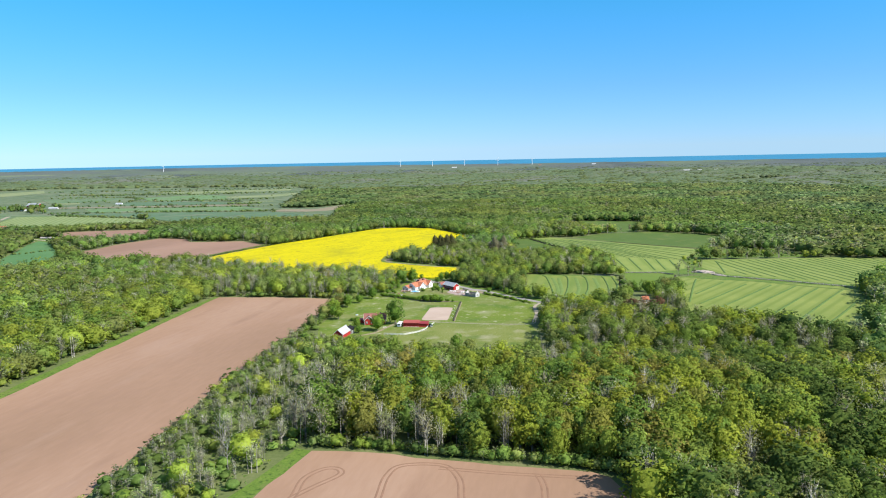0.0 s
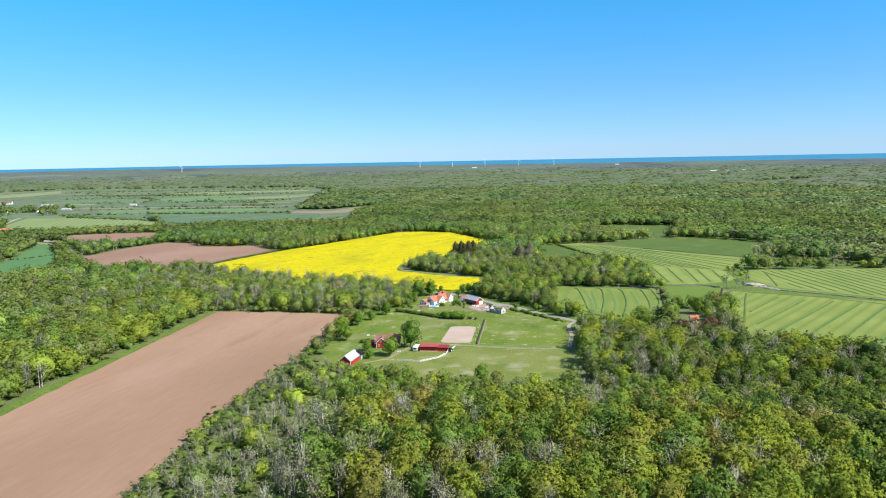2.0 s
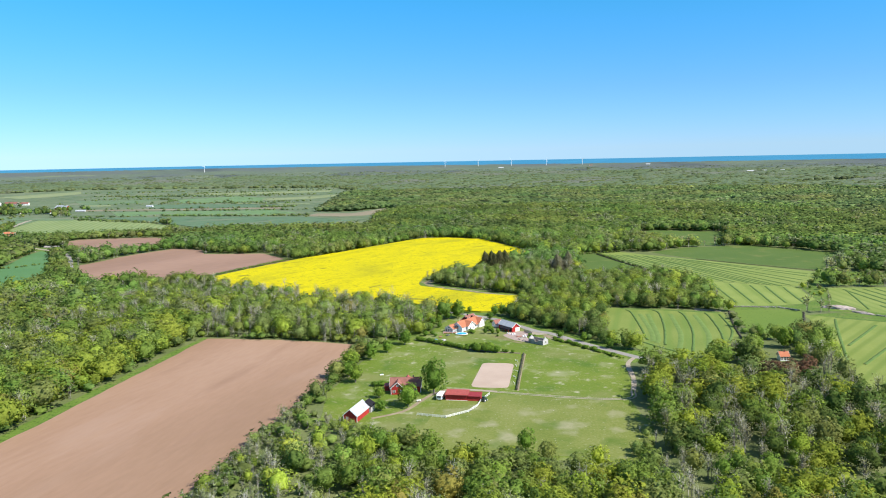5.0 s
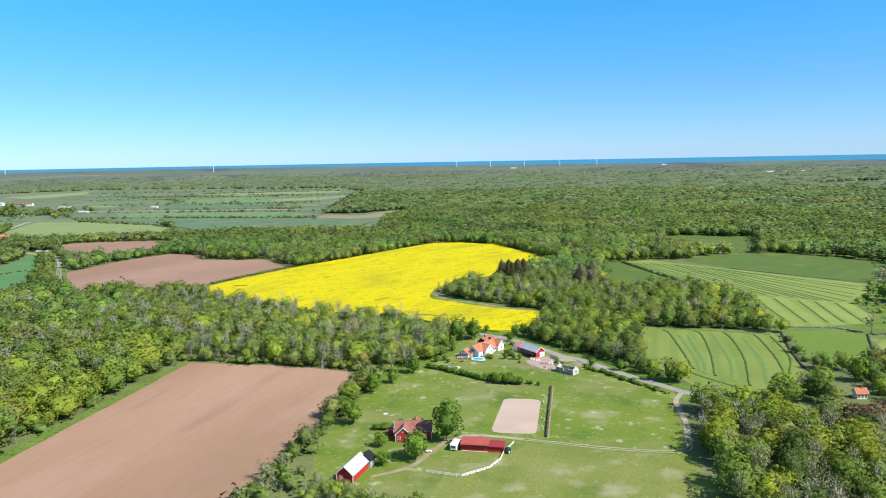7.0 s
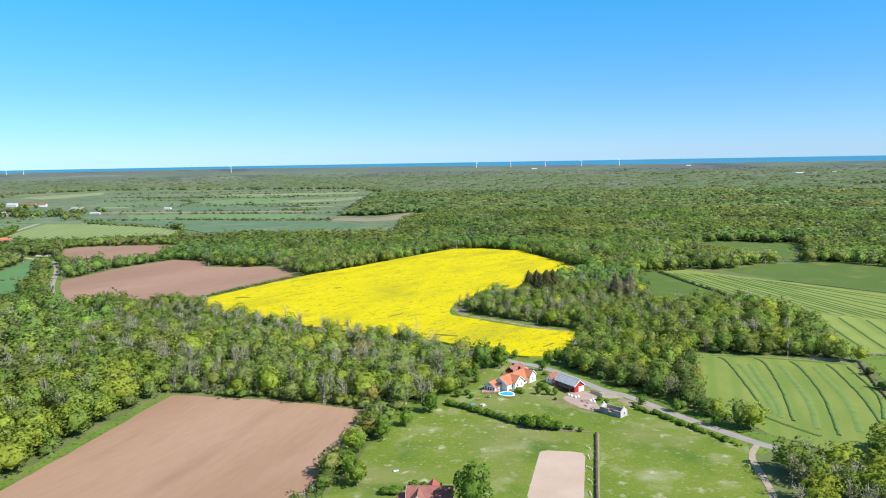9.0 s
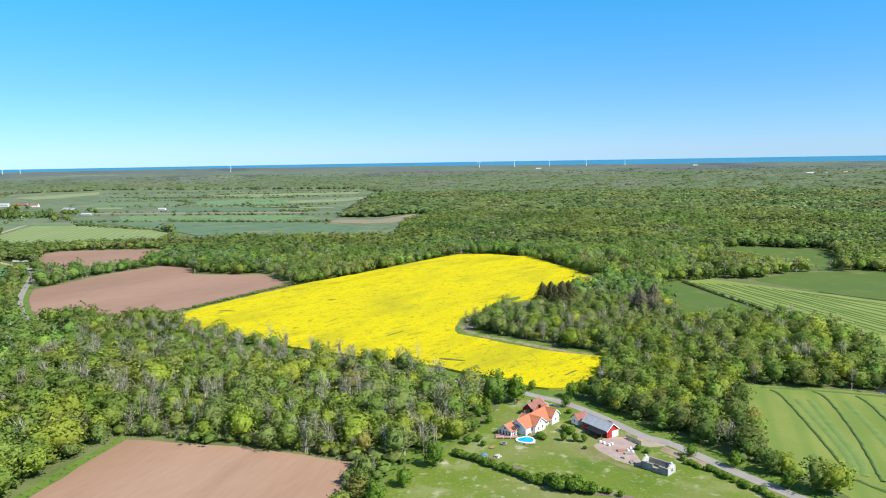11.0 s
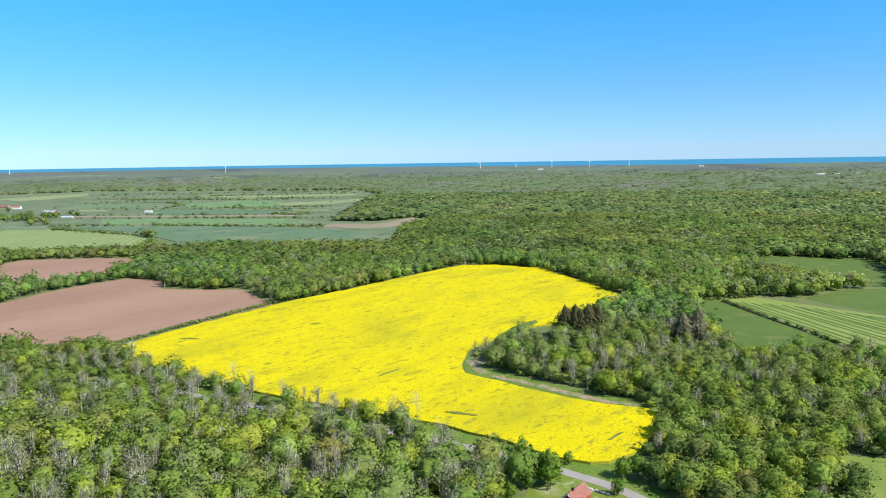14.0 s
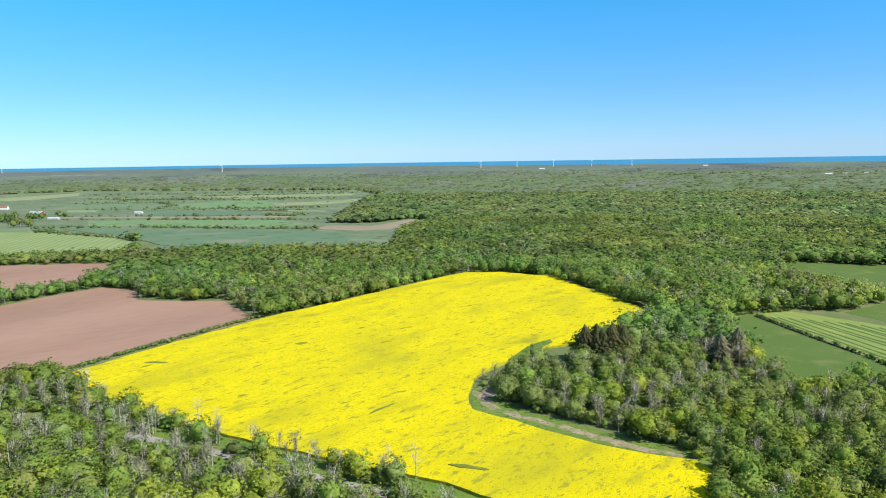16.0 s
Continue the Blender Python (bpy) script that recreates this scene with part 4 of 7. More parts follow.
    V, F, C, S, N = np.concatenate(V), np.concatenate(F), np.concatenate(C), np.concatenate(S), np.concatenate(N)
    me = bpy.data.meshes.new(name)
    me.vertices.add(len(V))
    me.vertices.foreach_set("co", V.ravel().astype(np.float32))
    me.loops.add(F.size)
    me.loops.foreach_set("vertex_index", F.ravel().astype(np.int32))
    me.polygons.add(len(F))
    me.polygons.foreach_set("loop_start", np.arange(0, F.size, 3, dtype=np.int32))
    me.materials.append(M["tree leaves"])
    me.materials.append(M["twig bark"])
    me.polygons.foreach_set("material_index", S.astype(np.int32))
    me.update(calc_edges=True)
    tint = me.attributes.new("tint", "FLOAT_COLOR", "POINT")
    tint.data.foreach_set("color", C.ravel())
    me.attributes.new("lie", "FLOAT_VECTOR", "POINT").data.foreach_set("vector", N.ravel())
    me.validate()
    return tagged(new(name, me), label, "woodland", kind="stuff")


x, y, d = place_trees(7.2, 0, 430, (-420, -85, 180, 920), 2.4)
k = kinds_at(x, y)
grow("woodland", "mixed spring wood of pale birches and young leaf", x, y, k, 0, np.where(y > 690, 10.5, np.where(x < -240, 14.0, np.where(y < 410, 9.5, np.where((y < 470) & (x > -128), 6.5, 12.5)))) * np.where((x > -140) & (y < 582), np.interp(x, [-134, -124, -112], [0.42, 0.7, 1.0]), 1.0), np.where(x < -240, 1.4, 1.2), np.where(x < -240, 0.86, np.where(y < 420, 1.1, 0.93)))
x, y, d = place_trees(6.6, 0, 430, (-85, 320, 560, 920), 2.2)
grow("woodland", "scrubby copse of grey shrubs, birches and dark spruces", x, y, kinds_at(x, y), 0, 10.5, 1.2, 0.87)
a, r = rng.uniform(0, 6.28, 18), np.sqrt(rng.uniform(0, 1, 18))
grow("spruces", "tight stand of tall brownish-green spruces in the copse", -65 + 11.5 * r * np.cos(a), 874 + 6 * r * np.sin(a), np.full(18, "spruce", dtype=object), 0, 11.5, 1.75)
a, r = rng.uniform(0, 6.28, 14), np.sqrt(rng.uniform(0, 1, 14))
grow("spruces", "dying mauve-brown spruces at the edge of the copse", -2 + 10 * r * np.cos(a), 880 + 20 * r * np.sin(a), np.where(np.arange(14) % 2, "dead_spruce", "mauve").astype(object), 0, 10.5, 1.5)
x, y, d = place_trees(9.4, 0, 430, (-420, 140, 180, 920), 1.6)
ok = (x < -60) | (y > 560)
x, y = x[ok], y[ok]
k = kinds_at(x, y)
k[(k == "bare") | (k == "grey")] = "mid"
grow("undergrowth", "green hazel and bramble undergrowth in the wood", x, y, k, 2, 4.4, 2.1)
x, y, d = place_trees(8.0, 0, 430, (-85, 320, 180, 560), 3.0)
k = kinds_at(x, y)
STAND = (x > -62) & (x < 112) & (y > 254) & (y < 362) & (k != "bare") & (k != "grey")     # trees that stand as single things
SINGLES = list(zip(x[STAND].tolist(), y[STAND].tolist()))[:255]
rest = np.ones(len(x), bool)
rest[np.where(STAND)[0][:255]] = False
back = rest & (y > 425)
rest &= ~back
# tone falls eastward: the shaded side of the wood is put into leaf colour
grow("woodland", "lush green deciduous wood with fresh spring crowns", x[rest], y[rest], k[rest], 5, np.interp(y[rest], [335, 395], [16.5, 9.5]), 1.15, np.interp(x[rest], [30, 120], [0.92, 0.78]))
grow("woodland", "lower mixed wood beside the farm lane", x[back], y[back], k[back], 5, 11.5, 1.25, 0.83)
x, y, d = place_trees(7.6, 430, 760, (-640, 480, 300, 1240), 2.2)
grow("woodland", "mixed woods and tree belts round the fields", x, y, kinds_at(x, y), 1, 12.0, 1.38)
x, y, d = place_trees(9.5, 760, 1330, (-1200, 900, 500, 1820), 2.5)
grow("woodland", "dense green forest beyond the rapeseed field", x, y, kinds_at(x, y), 2, np.where((x < -560) & (y > 1170) & (y < 1340), 9.0, 12.0), 1.85)
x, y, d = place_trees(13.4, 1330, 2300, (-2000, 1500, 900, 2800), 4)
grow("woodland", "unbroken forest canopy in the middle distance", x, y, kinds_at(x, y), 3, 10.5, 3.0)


def far_forest():
    """The forest to the coast: an uneven canopy, with single crowns standing out of it."""
    az, far = np.radians(np.arange(-52, 42, 0.28)), 2250 * (20000 / 2250) ** (np.arange(171) / 170)
    A, D = np.meshgrid(az, far, indexing="ij")
    X, Y = CX + D * np.sin(A), CY + D * np.cos(A)
    p, k = land(X.ravel(), Y.ravel())
    p[:, 2] += k * (7 + 3.5 * hills(X.ravel(), Y.ravel(), 210, 3) + rng.uniform(-2.2, 2.2, len(k)))
    coast = np.array([shore_at(math.degrees(a)) for a in az])
    shut = (D > coast[:, None] + 250 * np.sin(A * 90)).ravel() | inside(X.ravel(), Y.ravel(), PLAIN) | (nearest_seen(X.ravel(), Y.ravel()) < 2250)
    for poly in CLEARINGS:
        shut |= inside(X.ravel(), Y.ravel(), poly)
    n = len(far)
    i, j = np.meshgrid(np.arange(len(az) - 1), np.arange(n - 1), indexing="ij")
    q = (i * n + j).ravel()
    F = np.stack([q, q + 1, q + n + 1, q + n], 1)
    F = F[~shut[F].any(1)]
    hem = np.zeros(len(p), bool)
    hem[np.stack([q, q + 1, q + n + 1, q + n], 1)[shut[np.stack([q, q + 1, q + n + 1, q + n], 1)].any(1)]] = True
    p[hem, 2] = EYE * (1 - k[hem]) - 0.5
    # beyond about 5.6 km the canopy takes the greyer, haze-painted colour
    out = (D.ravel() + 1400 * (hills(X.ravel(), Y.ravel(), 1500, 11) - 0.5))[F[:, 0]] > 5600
    for part_of, mat, lab in ((F[~out], "canopy", "unbroken green forest canopy in the distance"), (F[out], "hazed canopy", "leafless woods towards the coast, greyed by painted haze")):
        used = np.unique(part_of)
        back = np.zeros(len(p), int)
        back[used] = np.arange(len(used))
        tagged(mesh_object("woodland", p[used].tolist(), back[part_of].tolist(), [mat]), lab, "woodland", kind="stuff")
    az = np.radians(rng.uniform(-50, 40, 24000))
    d = 2200 * np.exp(1.2 * rng.uniform(0, 1, 24000) ** 1.25)
    x, y = CX + d * np.sin(az), CY + d * np.cos(az)
    keep = (d < 11500) & ~inside(x, y, PLAIN) & (nearest_seen(x, y) > 2280)
    for poly in CLEARINGS:
        keep &= ~inside(x, y, poly)
    x, y = x[keep], y[keep]
    k = kinds_at(x, y)
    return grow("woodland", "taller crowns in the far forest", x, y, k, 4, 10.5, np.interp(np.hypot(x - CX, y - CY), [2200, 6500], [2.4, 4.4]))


CLEARINGS = [[(939, 3084), (1192, 3329), (1300, 3330), (1000, 3060)], [(420, 5200), (800, 5400), (820, 5250), (450, 5050)]]
far_forest()


# ---- building blocks ----
def part(name, bm, material, parent, label=""):
    me = bpy.data.meshes.new(name)
    bm.to_mesh(me)
    bm.free()
    me.materials.append(M[material])
    ob = new(name, me)
    ob.parent = parent
    if label:
        ob["label"] = label
    return ob


def thing(name, x, y, rz, label, category, group="", z=0.0):
    ob = new(name)
    ob.matrix_world = pose(x, y, z, 0, 0, rz)
    return tagged(ob, label, category, group)


def box(bm, c, size, turn=0.0, bevel=0.0):
    m = Matrix.Translation(c) @ Matrix.Rotation(turn, 4, "Z") @ Matrix.Diagonal((*size, 1))
    made = bmesh.ops.create_cube(bm, size=1, matrix=m)
    if bevel:
        edges = list({e for v in made["verts"] for e in v.link_edges})
        bmesh.ops.bevel(bm, geom=edges, offset=bevel, segments=2, affect="EDGES")
    return bm


def boxed(*boxes, bevel=0.0):
    bm = bmesh.new()
    for b in boxes:
        box(bm, *b, bevel=bevel)
    return bm


def rod(bm, a, b, r0, r1=None, sides=6):
    a, b = Vector(a), Vector(b)
    m = Matrix.Translation((a + b) / 2) @ (b - a).to_track_quat("Z", "Y").to_matrix().to_4x4()
    bmesh.ops.create_cone(bm, cap_ends=True, segments=sides, radius1=r0, radius2=r0 if r1 is None else r1, depth=(b - a).length, matrix=m)
    return bm


def prism(profile, length, axis="x", at=0.0):
    """A profile of (across, up) run along an axis, from at to at + length."""
    bm = bmesh.new()
    put = (lambda u, v, w: (w, u, v)) if axis == "x" else (lambda u, v, w: (u, w, v))
    a = [bm.verts.new(put(u, v, at)) for u, v in profile]
    b = [bm.verts.new(put(u, v, at + length)) for u, v in profile]
    bm.faces.new(a)
    bm.faces.new(b[::-1])
    for i in range(len(a)):
        j = (i + 1) % len(a)
        bm.faces.new((a[j], a[i], b[i], b[j]))
    bmesh.ops.recalc_face_normals(bm, faces=bm.faces[:])
    return bm


def shifted(bm, x, y, z=0.0, turn=0.0):
    bmesh.ops.transform(bm, matrix=Matrix.Translation((x, y, z)) @ Matrix.Rotation(turn, 4, "Z"), verts=bm.verts[:])
    return bm


def volume(house, cx, cy, turn, length, width, eaves, rise, wall, roof, over=0.45, wall_label="", roof_label="", boards=""):
    """One gabled body of a house: walls, roof slabs, ridge, bargeboards. Its ridge runs along its own x."""
    t, h = radians(turn), width / 2
    k = rise / h
    part("wall", shifted(prism([(-h, 0), (h, 0), (h, eaves), (0, eaves + rise), (-h, eaves)], length, "x", -length / 2), cx, cy, 0, t), wall, house, wall_label)
    for s in (1, -1):
        e = h + over
        prof = [(s * e, eaves - k * over + 0.04), (0, eaves + rise + 0.04), (0, eaves + rise + 0.24), (s * e, eaves - k * over + 0.22)]
        part("roof", shifted(prism(prof, length + 2 * over, "x", -length / 2 - over), cx, cy, 0, t), roof, house, roof_label)
    part("ridge", shifted(prism([(-0.16, eaves + rise + 0.18), (0, eaves + rise + 0.33), (0.16, eaves + rise + 0.18)], length + 2 * over, "x", -length / 2 - over), cx, cy, 0, t), roof, house)
    if boards:
        for end in (1, -1):
            x0 = end * (length / 2 + over)
            for s in (1, -1):
                e = h + over
                prof = [(s * e, eaves - k * over - 0.08), (0, eaves + rise - 0.06), (0, eaves + rise + 0.27), (s * e, eaves - k * over + 0.25)]
                part("bargeboard", shifted(prism(prof, 0.06, "x", x0 - (0 if end > 0 else 0.06)), cx, cy, 0, t), boards, house)


def window(house, x, y, z, w, h, facing, frame="white paint"):
    """A framed window that stands 4 cm proud of the wall, facing that many degrees."""
    t = radians(facing)
    n = Vector((math.cos(t), math.sin(t)))
    u = Vector((-n.y, n.x))
    bm = bmesh.new()
    for a in (-w / 2, w / 2):
        c = Vector((x, y)) + n * 0.02 + u * a
        box(bm, (c.x, c.y, z), (0.08, 0.12, h + 0.12), t)
    for b in (-h / 2, 0.08, h / 2):
        c = Vector((x, y)) + n * 0.021
        box(bm, (c.x, c.y, z + b), (0.075, w, 0.09), t)
    fr = part("window", bm, frame, house)
    c = Vector((x, y)) + n * 0.008
    part("pane", boxed(((c.x, c.y, z), (0.03, w - 0.1, h - 0.04), t)), "glass", fr)
    return fr


def door(house, x, y, w, h, facing, material="white paint"):
    t = radians(facing)
    c = Vector((x, y)) + Vector((math.cos(t), math.sin(t))) * 0.03
    d = part("door", boxed(((c.x, c.y, h / 2), (0.09, w, h), t), bevel=0.01), material, house)
    hx = c + Vector((math.cos(t), math.sin(t))) * 0.08 + Vector((-math.sin(t), math.cos(t))) * (w * 0.38)
    part("handle", boxed(((hx.x, hx.y, 1.05), (0.06, 0.12, 0.05), t)), "dark metal", d)


def chimney(house, x, y, z0, z1, material="red tile", size=0.7):
    ch = part("chimney", boxed(((x, y, (z0 + z1) / 2), (size, size, z1 - z0)), ((x, y, z1 - 0.1), (size + 0.14, size + 0.14, 0.16))), material, house)
    part("chimney_cap", boxed(((x, y, z1 + 0.05), (size * 0.8, size * 0.8, 0.1))), "black roof", ch)


# ---- the red cottage ----
def cottage():
    h = thing("cottage", -84.2, 492.5, 6, "red wooden cottage with white trim and weathered tile roof", "house")
    volume(h, 0, 0, 0, 14.5, 7.6, 3.3, 3.0, "red paint", "red tile", boards="white paint")
    volume(h, -3.6, -3.4, 90, 7.0, 6.0, 3.3, 2.6, "red paint", "red tile", boards="white paint")
    volume(h, 0.5, 4.4, 90, 5.0, 5.5, 3.0, 2.4, "red paint", "red sheet", roof_label="brighter red sheet roof")
    for x, y, f in ((-5.2, -6.9, -90), (-2.0, -6.9, -90), (1.6, -3.8, -90), (4.9, -3.8, -90)):
        window(h, x, y, 1.6, 1.1, 1.3, f)
    window(h, -3.6, -6.9, 4.4, 0.9, 0.9, -90)
    for y in (-1.6, 1.6):
        window(h, 7.25, y, 1.6, 1.0, 1.3, 0)
        window(h, -7.25, y, 1.6, 1.0, 1.3, 180)
    window(h, 7.25, 0, 4.4, 0.9, 1.0, 0)
    for x, y in ((7.27, -3.82), (7.27, 3.82), (-7.27, 3.82), (-6.62, -6.92), (-0.58, -6.92)):
        part("corner_board", boxed(((x, y, 1.6), (0.2, 0.2, 3.2))), "white paint", h)
    door(h, 3.2, -3.8, 1.0, 2.1, -90)
    part("step", boxed(((3.2, -4.5, 0.16), (2.4, 1.4, 0.32)), bevel=0.03), "stone", h)
    chimney(h, 3.6, 0.2, 5.2, 7.2, "dark metal", 0.6)
    a = thing("garden_shed", -93.2, 492.6, 6, "small red garden shed with sloping red sheet roof", "shed")
    part("wall", boxed(((0, 0, 1.2), (3.0, 3.2, 2.4))), "red paint", a)
    part("roof", prism([(-1.9, 2.25), (1.9, 2.65), (1.9, 2.8), (-1.9, 2.4)], 3.5, "x", -1.75), "red sheet", a)
    door(a, -0.3, -1.6, 0.9, 1.9, -90, "red paint")
    window(a, 1.0, -1.6, 1.5, 0.5, 0.6, -90)


def wood_shed():
    h = thing("barn", -99.0, 453.5, 80, "small red barn with pale metal roof and dark lean-to", "barn")
    volume(h, 0, 0, 0, 13.0, 6.2, 2.9, 2.6, "red paint", "grey sheet", roof_label="pale grey corrugated roof", boards="white paint")
    volume(h, 9.0, -1.2, 0, 4.4, 5.4, 2.9, 1.7, "pale render", "black roof", wall_label="pale rendered lean-to wall", roof_label="black felt roof")
    window(h, -6.5, 1.4, 1.6, 0.9, 0.9, 180)
    door(h, -6.5, -1.2, 1.8, 2.2, 180, "red paint")
    for y in (-3.1, 3.1):
        part("corner_board", boxed(((-6.5, y, 1.4), (0.2, 0.2, 2.8))), "white paint", h)
    part("ramp", prism([(-1.0, 0.0), (1.0, 0.0), (1.0, 0.2), (-1.0, 0.2)], 2.6, "x", -9.2), "grey wood", h)


def stable():
    h = thing("stable", -55.0, 481.3, -2, "long low red stable with red sheet roof", "stable")
    part("wall", boxed(((-3.0, 0, 1.5), (10.2, 5.4, 3.0))), "red paint", h)
    part("wall", boxed(((5.2, -0.3, 1.2), (6.0, 4.6, 2.4))), "red paint", h)
    part("roof", prism([(-3.4, 2.75), (3.2, 3.45), (3.2, 3.6), (-3.4, 2.9)], 10.9, "x", -8.4), "red sheet", h)
    part("roof", prism([(-3.1, 2.25), (2.4, 2.85), (2.4, 3.0), (-3.1, 2.4)], 6.0, "x", 2.56), "dark red sheet", h, "darker red lower roof")
    for i in range(22):
        x = -8.2 + i * 0.76
        low = x > 2.3
        part("roof_rib", prism([(-3.05 if low else -3.35, 2.43 if low else 2.93), (2.35 if low else 3.15, 3.01 if low else 3.61), (2.35 if low else 3.15, 3.06 if low else 3.66), (-3.05 if low else -3.35, 2.48 if low else 2.98)], 0.06, "x", x), "dark red sheet" if low else "red sheet", h)
    part("plinth", boxed(((-3.0, -2.72, 0.12), (10.2, 0.08, 0.24))), "white paint", h)
    door(h, 5.0, -2.6, 1.1, 2.0, -90, "red paint")


def caravan():
    c = thing("caravan", -65.6, 481.0, 80, "white touring caravan parked beside the stable", "caravan")
    body = prism([(-3.0, 0.5), (3.0, 0.5), (3.25, 1.2), (3.1, 2.5), (2.6, 2.9), (-2.7, 2.9), (-3.1, 2.4)], 2.5, "y", -1.25)
    bmesh.ops.transform(body, matrix=Matrix.Identity(4), verts=body.verts[:])
    part("body", body, "white plastic", c)
    part("window", boxed(((-3.1, 0, 1.8), (0.08, 1.7, 0.7))), "glass", c)
    part("window", boxed(((0.2, 1.27, 1.9), (1.2, 0.04, 0.55))), "glass", c)
    part("window", boxed(((0.6, -1.27, 1.9), (1.4, 0.04, 0.55))), "glass", c)
    part("roof_hatch", boxed(((0, 0, 2.96), (0.7, 0.7, 0.12)), bevel=0.02), "white plastic", c)
    for y in (-1.0, 1.0):
        w = part("wheel", rod(bmesh.new(), (0, y - 0.1, 0.33), (0, y + 0.1, 0.33), 0.33, sides=16), "dark metal", c)
        part("rim", rod(bmesh.new(), (0, y - 0.11, 0.33), (0, y + 0.11, 0.33), 0.18, sides=12), "grey sheet", w)
    part("drawbar", rod(rod(bmesh.new(), (2.9, 0.5, 0.55), (4.2, 0, 0.5), 0.05), (2.9, -0.5, 0.55), (4.2, 0, 0.5), 0.05), "dark metal", c)
    part("jockey_wheel", rod(bmesh.new(), (4.1, 0, 0.0), (4.1, 0, 0.6), 0.07), "dark metal", c)


def tractor():
    t = thing("tractor", -45.2, 478.6, 60, "small dark green tractor beside the stable", "tractor")
    part("bonnet", boxed(((0.9, 0, 1.0), (1.6, 0.7, 0.7)), bevel=0.06), "dark green", t)
    cab = part("cab", boxed(((-0.5, 0, 1.1), (1.3, 1.2, 0.8)), ((-0.5, 0, 2.3), (1.4, 1.3, 0.12)), ((-1.1, 0.6, 1.9), (0.08, 0.08, 0.9)), ((-1.1, -0.6, 1.9), (0.08, 0.08, 0.9)), ((0.1, 0.6, 1.9), (0.08, 0.08, 0.9)), ((0.1, -0.6, 1.9), (0.08, 0.08, 0.9))), "dark green", t)
    part("pane", boxed(((-0.5, 0, 1.87), (1.22, 1.14, 0.72))), "glass", cab)
    for x, y, r, wd in ((-0.7, 0.8, 0.7, 0.4), (-0.7, -0.8, 0.7, 0.4), (1.3, 0.6, 0.45, 0.28), (1.3, -0.6, 0.45, 0.28)):
        w = part("wheel", rod(bmesh.new(), (x, y - wd / 2, r), (x, y + wd / 2, r), r, sides=18), "dark metal", t)
        part("rim", rod(bmesh.new(), (x, y - wd / 2 - 0.01, r), (x, y + wd / 2 + 0.01, r), r * 0.5, sides=12), "white plastic", w)


M["dark green"] = plain("dark green enamel", (0.02, 0.07, 0.04), 0.4)
cottage()
wood_shed()
stable()
caravan()
tractor()


# ---- the white farmhouse and its yard ----
def farmhouse():
    h = thing("farmhouse", -70.0, 625.0, 60, "white rendered farmhouse with bright orange tile roofs", "house")
    volume(h, 2.0, -1.2, 0, 22.0, 8.0, 3.2, 2.8, "white paint", "orange tile", boards="white paint")
    volume(h, -0.8, -2.6, 90, 8.6, 7.6, 3.2, 2.6, "white paint", "orange tile", boards="white paint")
    volume(h, 11.2, -2.4, 90, 8.8, 5.6, 3.5, 2.4, "white paint", "orange tile", boards="white paint")
    volume(h, -11.2, 1.6, 0, 5.4, 6.4, 2.6, 1.9, "white paint", "orange tile", wall_label="glazed white garden room", boards="white paint")
    t = math.atan2(1.9, 3.2)
    for i in range(4):
        x = -12.6 + i * 0.95
        sky_light = part("skylight", prism([(-0.95, 3.75 + 0.26), (-2.45, 2.86 + 0.26), (-2.45, 2.92 + 0.26), (-0.95, 3.81 + 0.26)], 0.78, "x", x), "dark metal", h)
        part("pane", prism([(-1.05, 3.75 + 0.27), (-2.35, 2.97 + 0.27), (-2.35, 3.01 + 0.27), (-1.05, 3.79 + 0.27)], 0.62, "x", x + 0.08), "glass", sky_light)
    for x in (-13.0, -11.9, -10.8, -9.7):
        window(h, x, -1.6, 1.35, 0.85, 1.9, -90)
    for y in (-0.6, 0.8, 2.2, 3.8):
        window(h, -13.9, y, 1.35, 1.0, 1.7, 180)
    window(h, -13.9, 1.6, 3.3, 1.2, 0.8, 180)
    for x in (-2.4, 0.8):
        window(h, x, -6.9, 1.7, 1.1, 1.3, -90)
    window(h, -0.8, -6.9, 4.2, 0.9, 1.0, -90)
    window(h, 11.2, -6.8, 1.8, 1.1, 1.4, -90)
    window(h, 11.2, -6.8, 4.2, 0.8, 0.9, -90)
    for x in (4.2, 6.0, 7.6):
        window(h, x, -5.2, 1.7, 1.0, 1.3, -90)
    door(h, 3.4, -5.2, 1.1, 2.1, -90, "grey wood")
    for y in (-3.0, 0.6):
        window(h, 13.0, y, 1.7, 1.1, 1.3, 0)
    for y in (-5.2, -3.8):
        window(h, -4.6, y, 1.6, 1.0, 1.3, 180)
    chimney(h, 1.4, -1.0, 5.0, 7.4, "black roof", 0.75)
    chimney(h, 8.4, -0.6, 5.0, 7.4, "black roof", 0.75)
    part("porch_roof", prism([(-7.0, 2.5), (-5.2, 3.1), (-5.2, 3.22), (-7.0, 2.62)], 3.0, "x", 4.6), "orange tile", h)
    for x in (4.8, 7.4):
        part("porch_post", rod(bmesh.new(), (x, -6.9, 0), (x, -6.9, 2.6), 0.08), "white paint", h)
    o = thing("outbuilding", -68.3, 643.8, 62, "red wooden outbuilding with faded tile roof behind the farmhouse", "outbuilding")
    volume(o, 0, 0, 0, 10.0, 5.4, 2.9, 2.3, "red paint", "red tile", boards="white paint")
    window(o, -5.0, 0.0, 1.7, 1.2, 1.2, 180)
    door(o, -5.0, 1.7, 0.9, 2.0, 180)
    chimney(o, -2.0, 0.0, 4.6, 6.2, "black roof", 0.6)


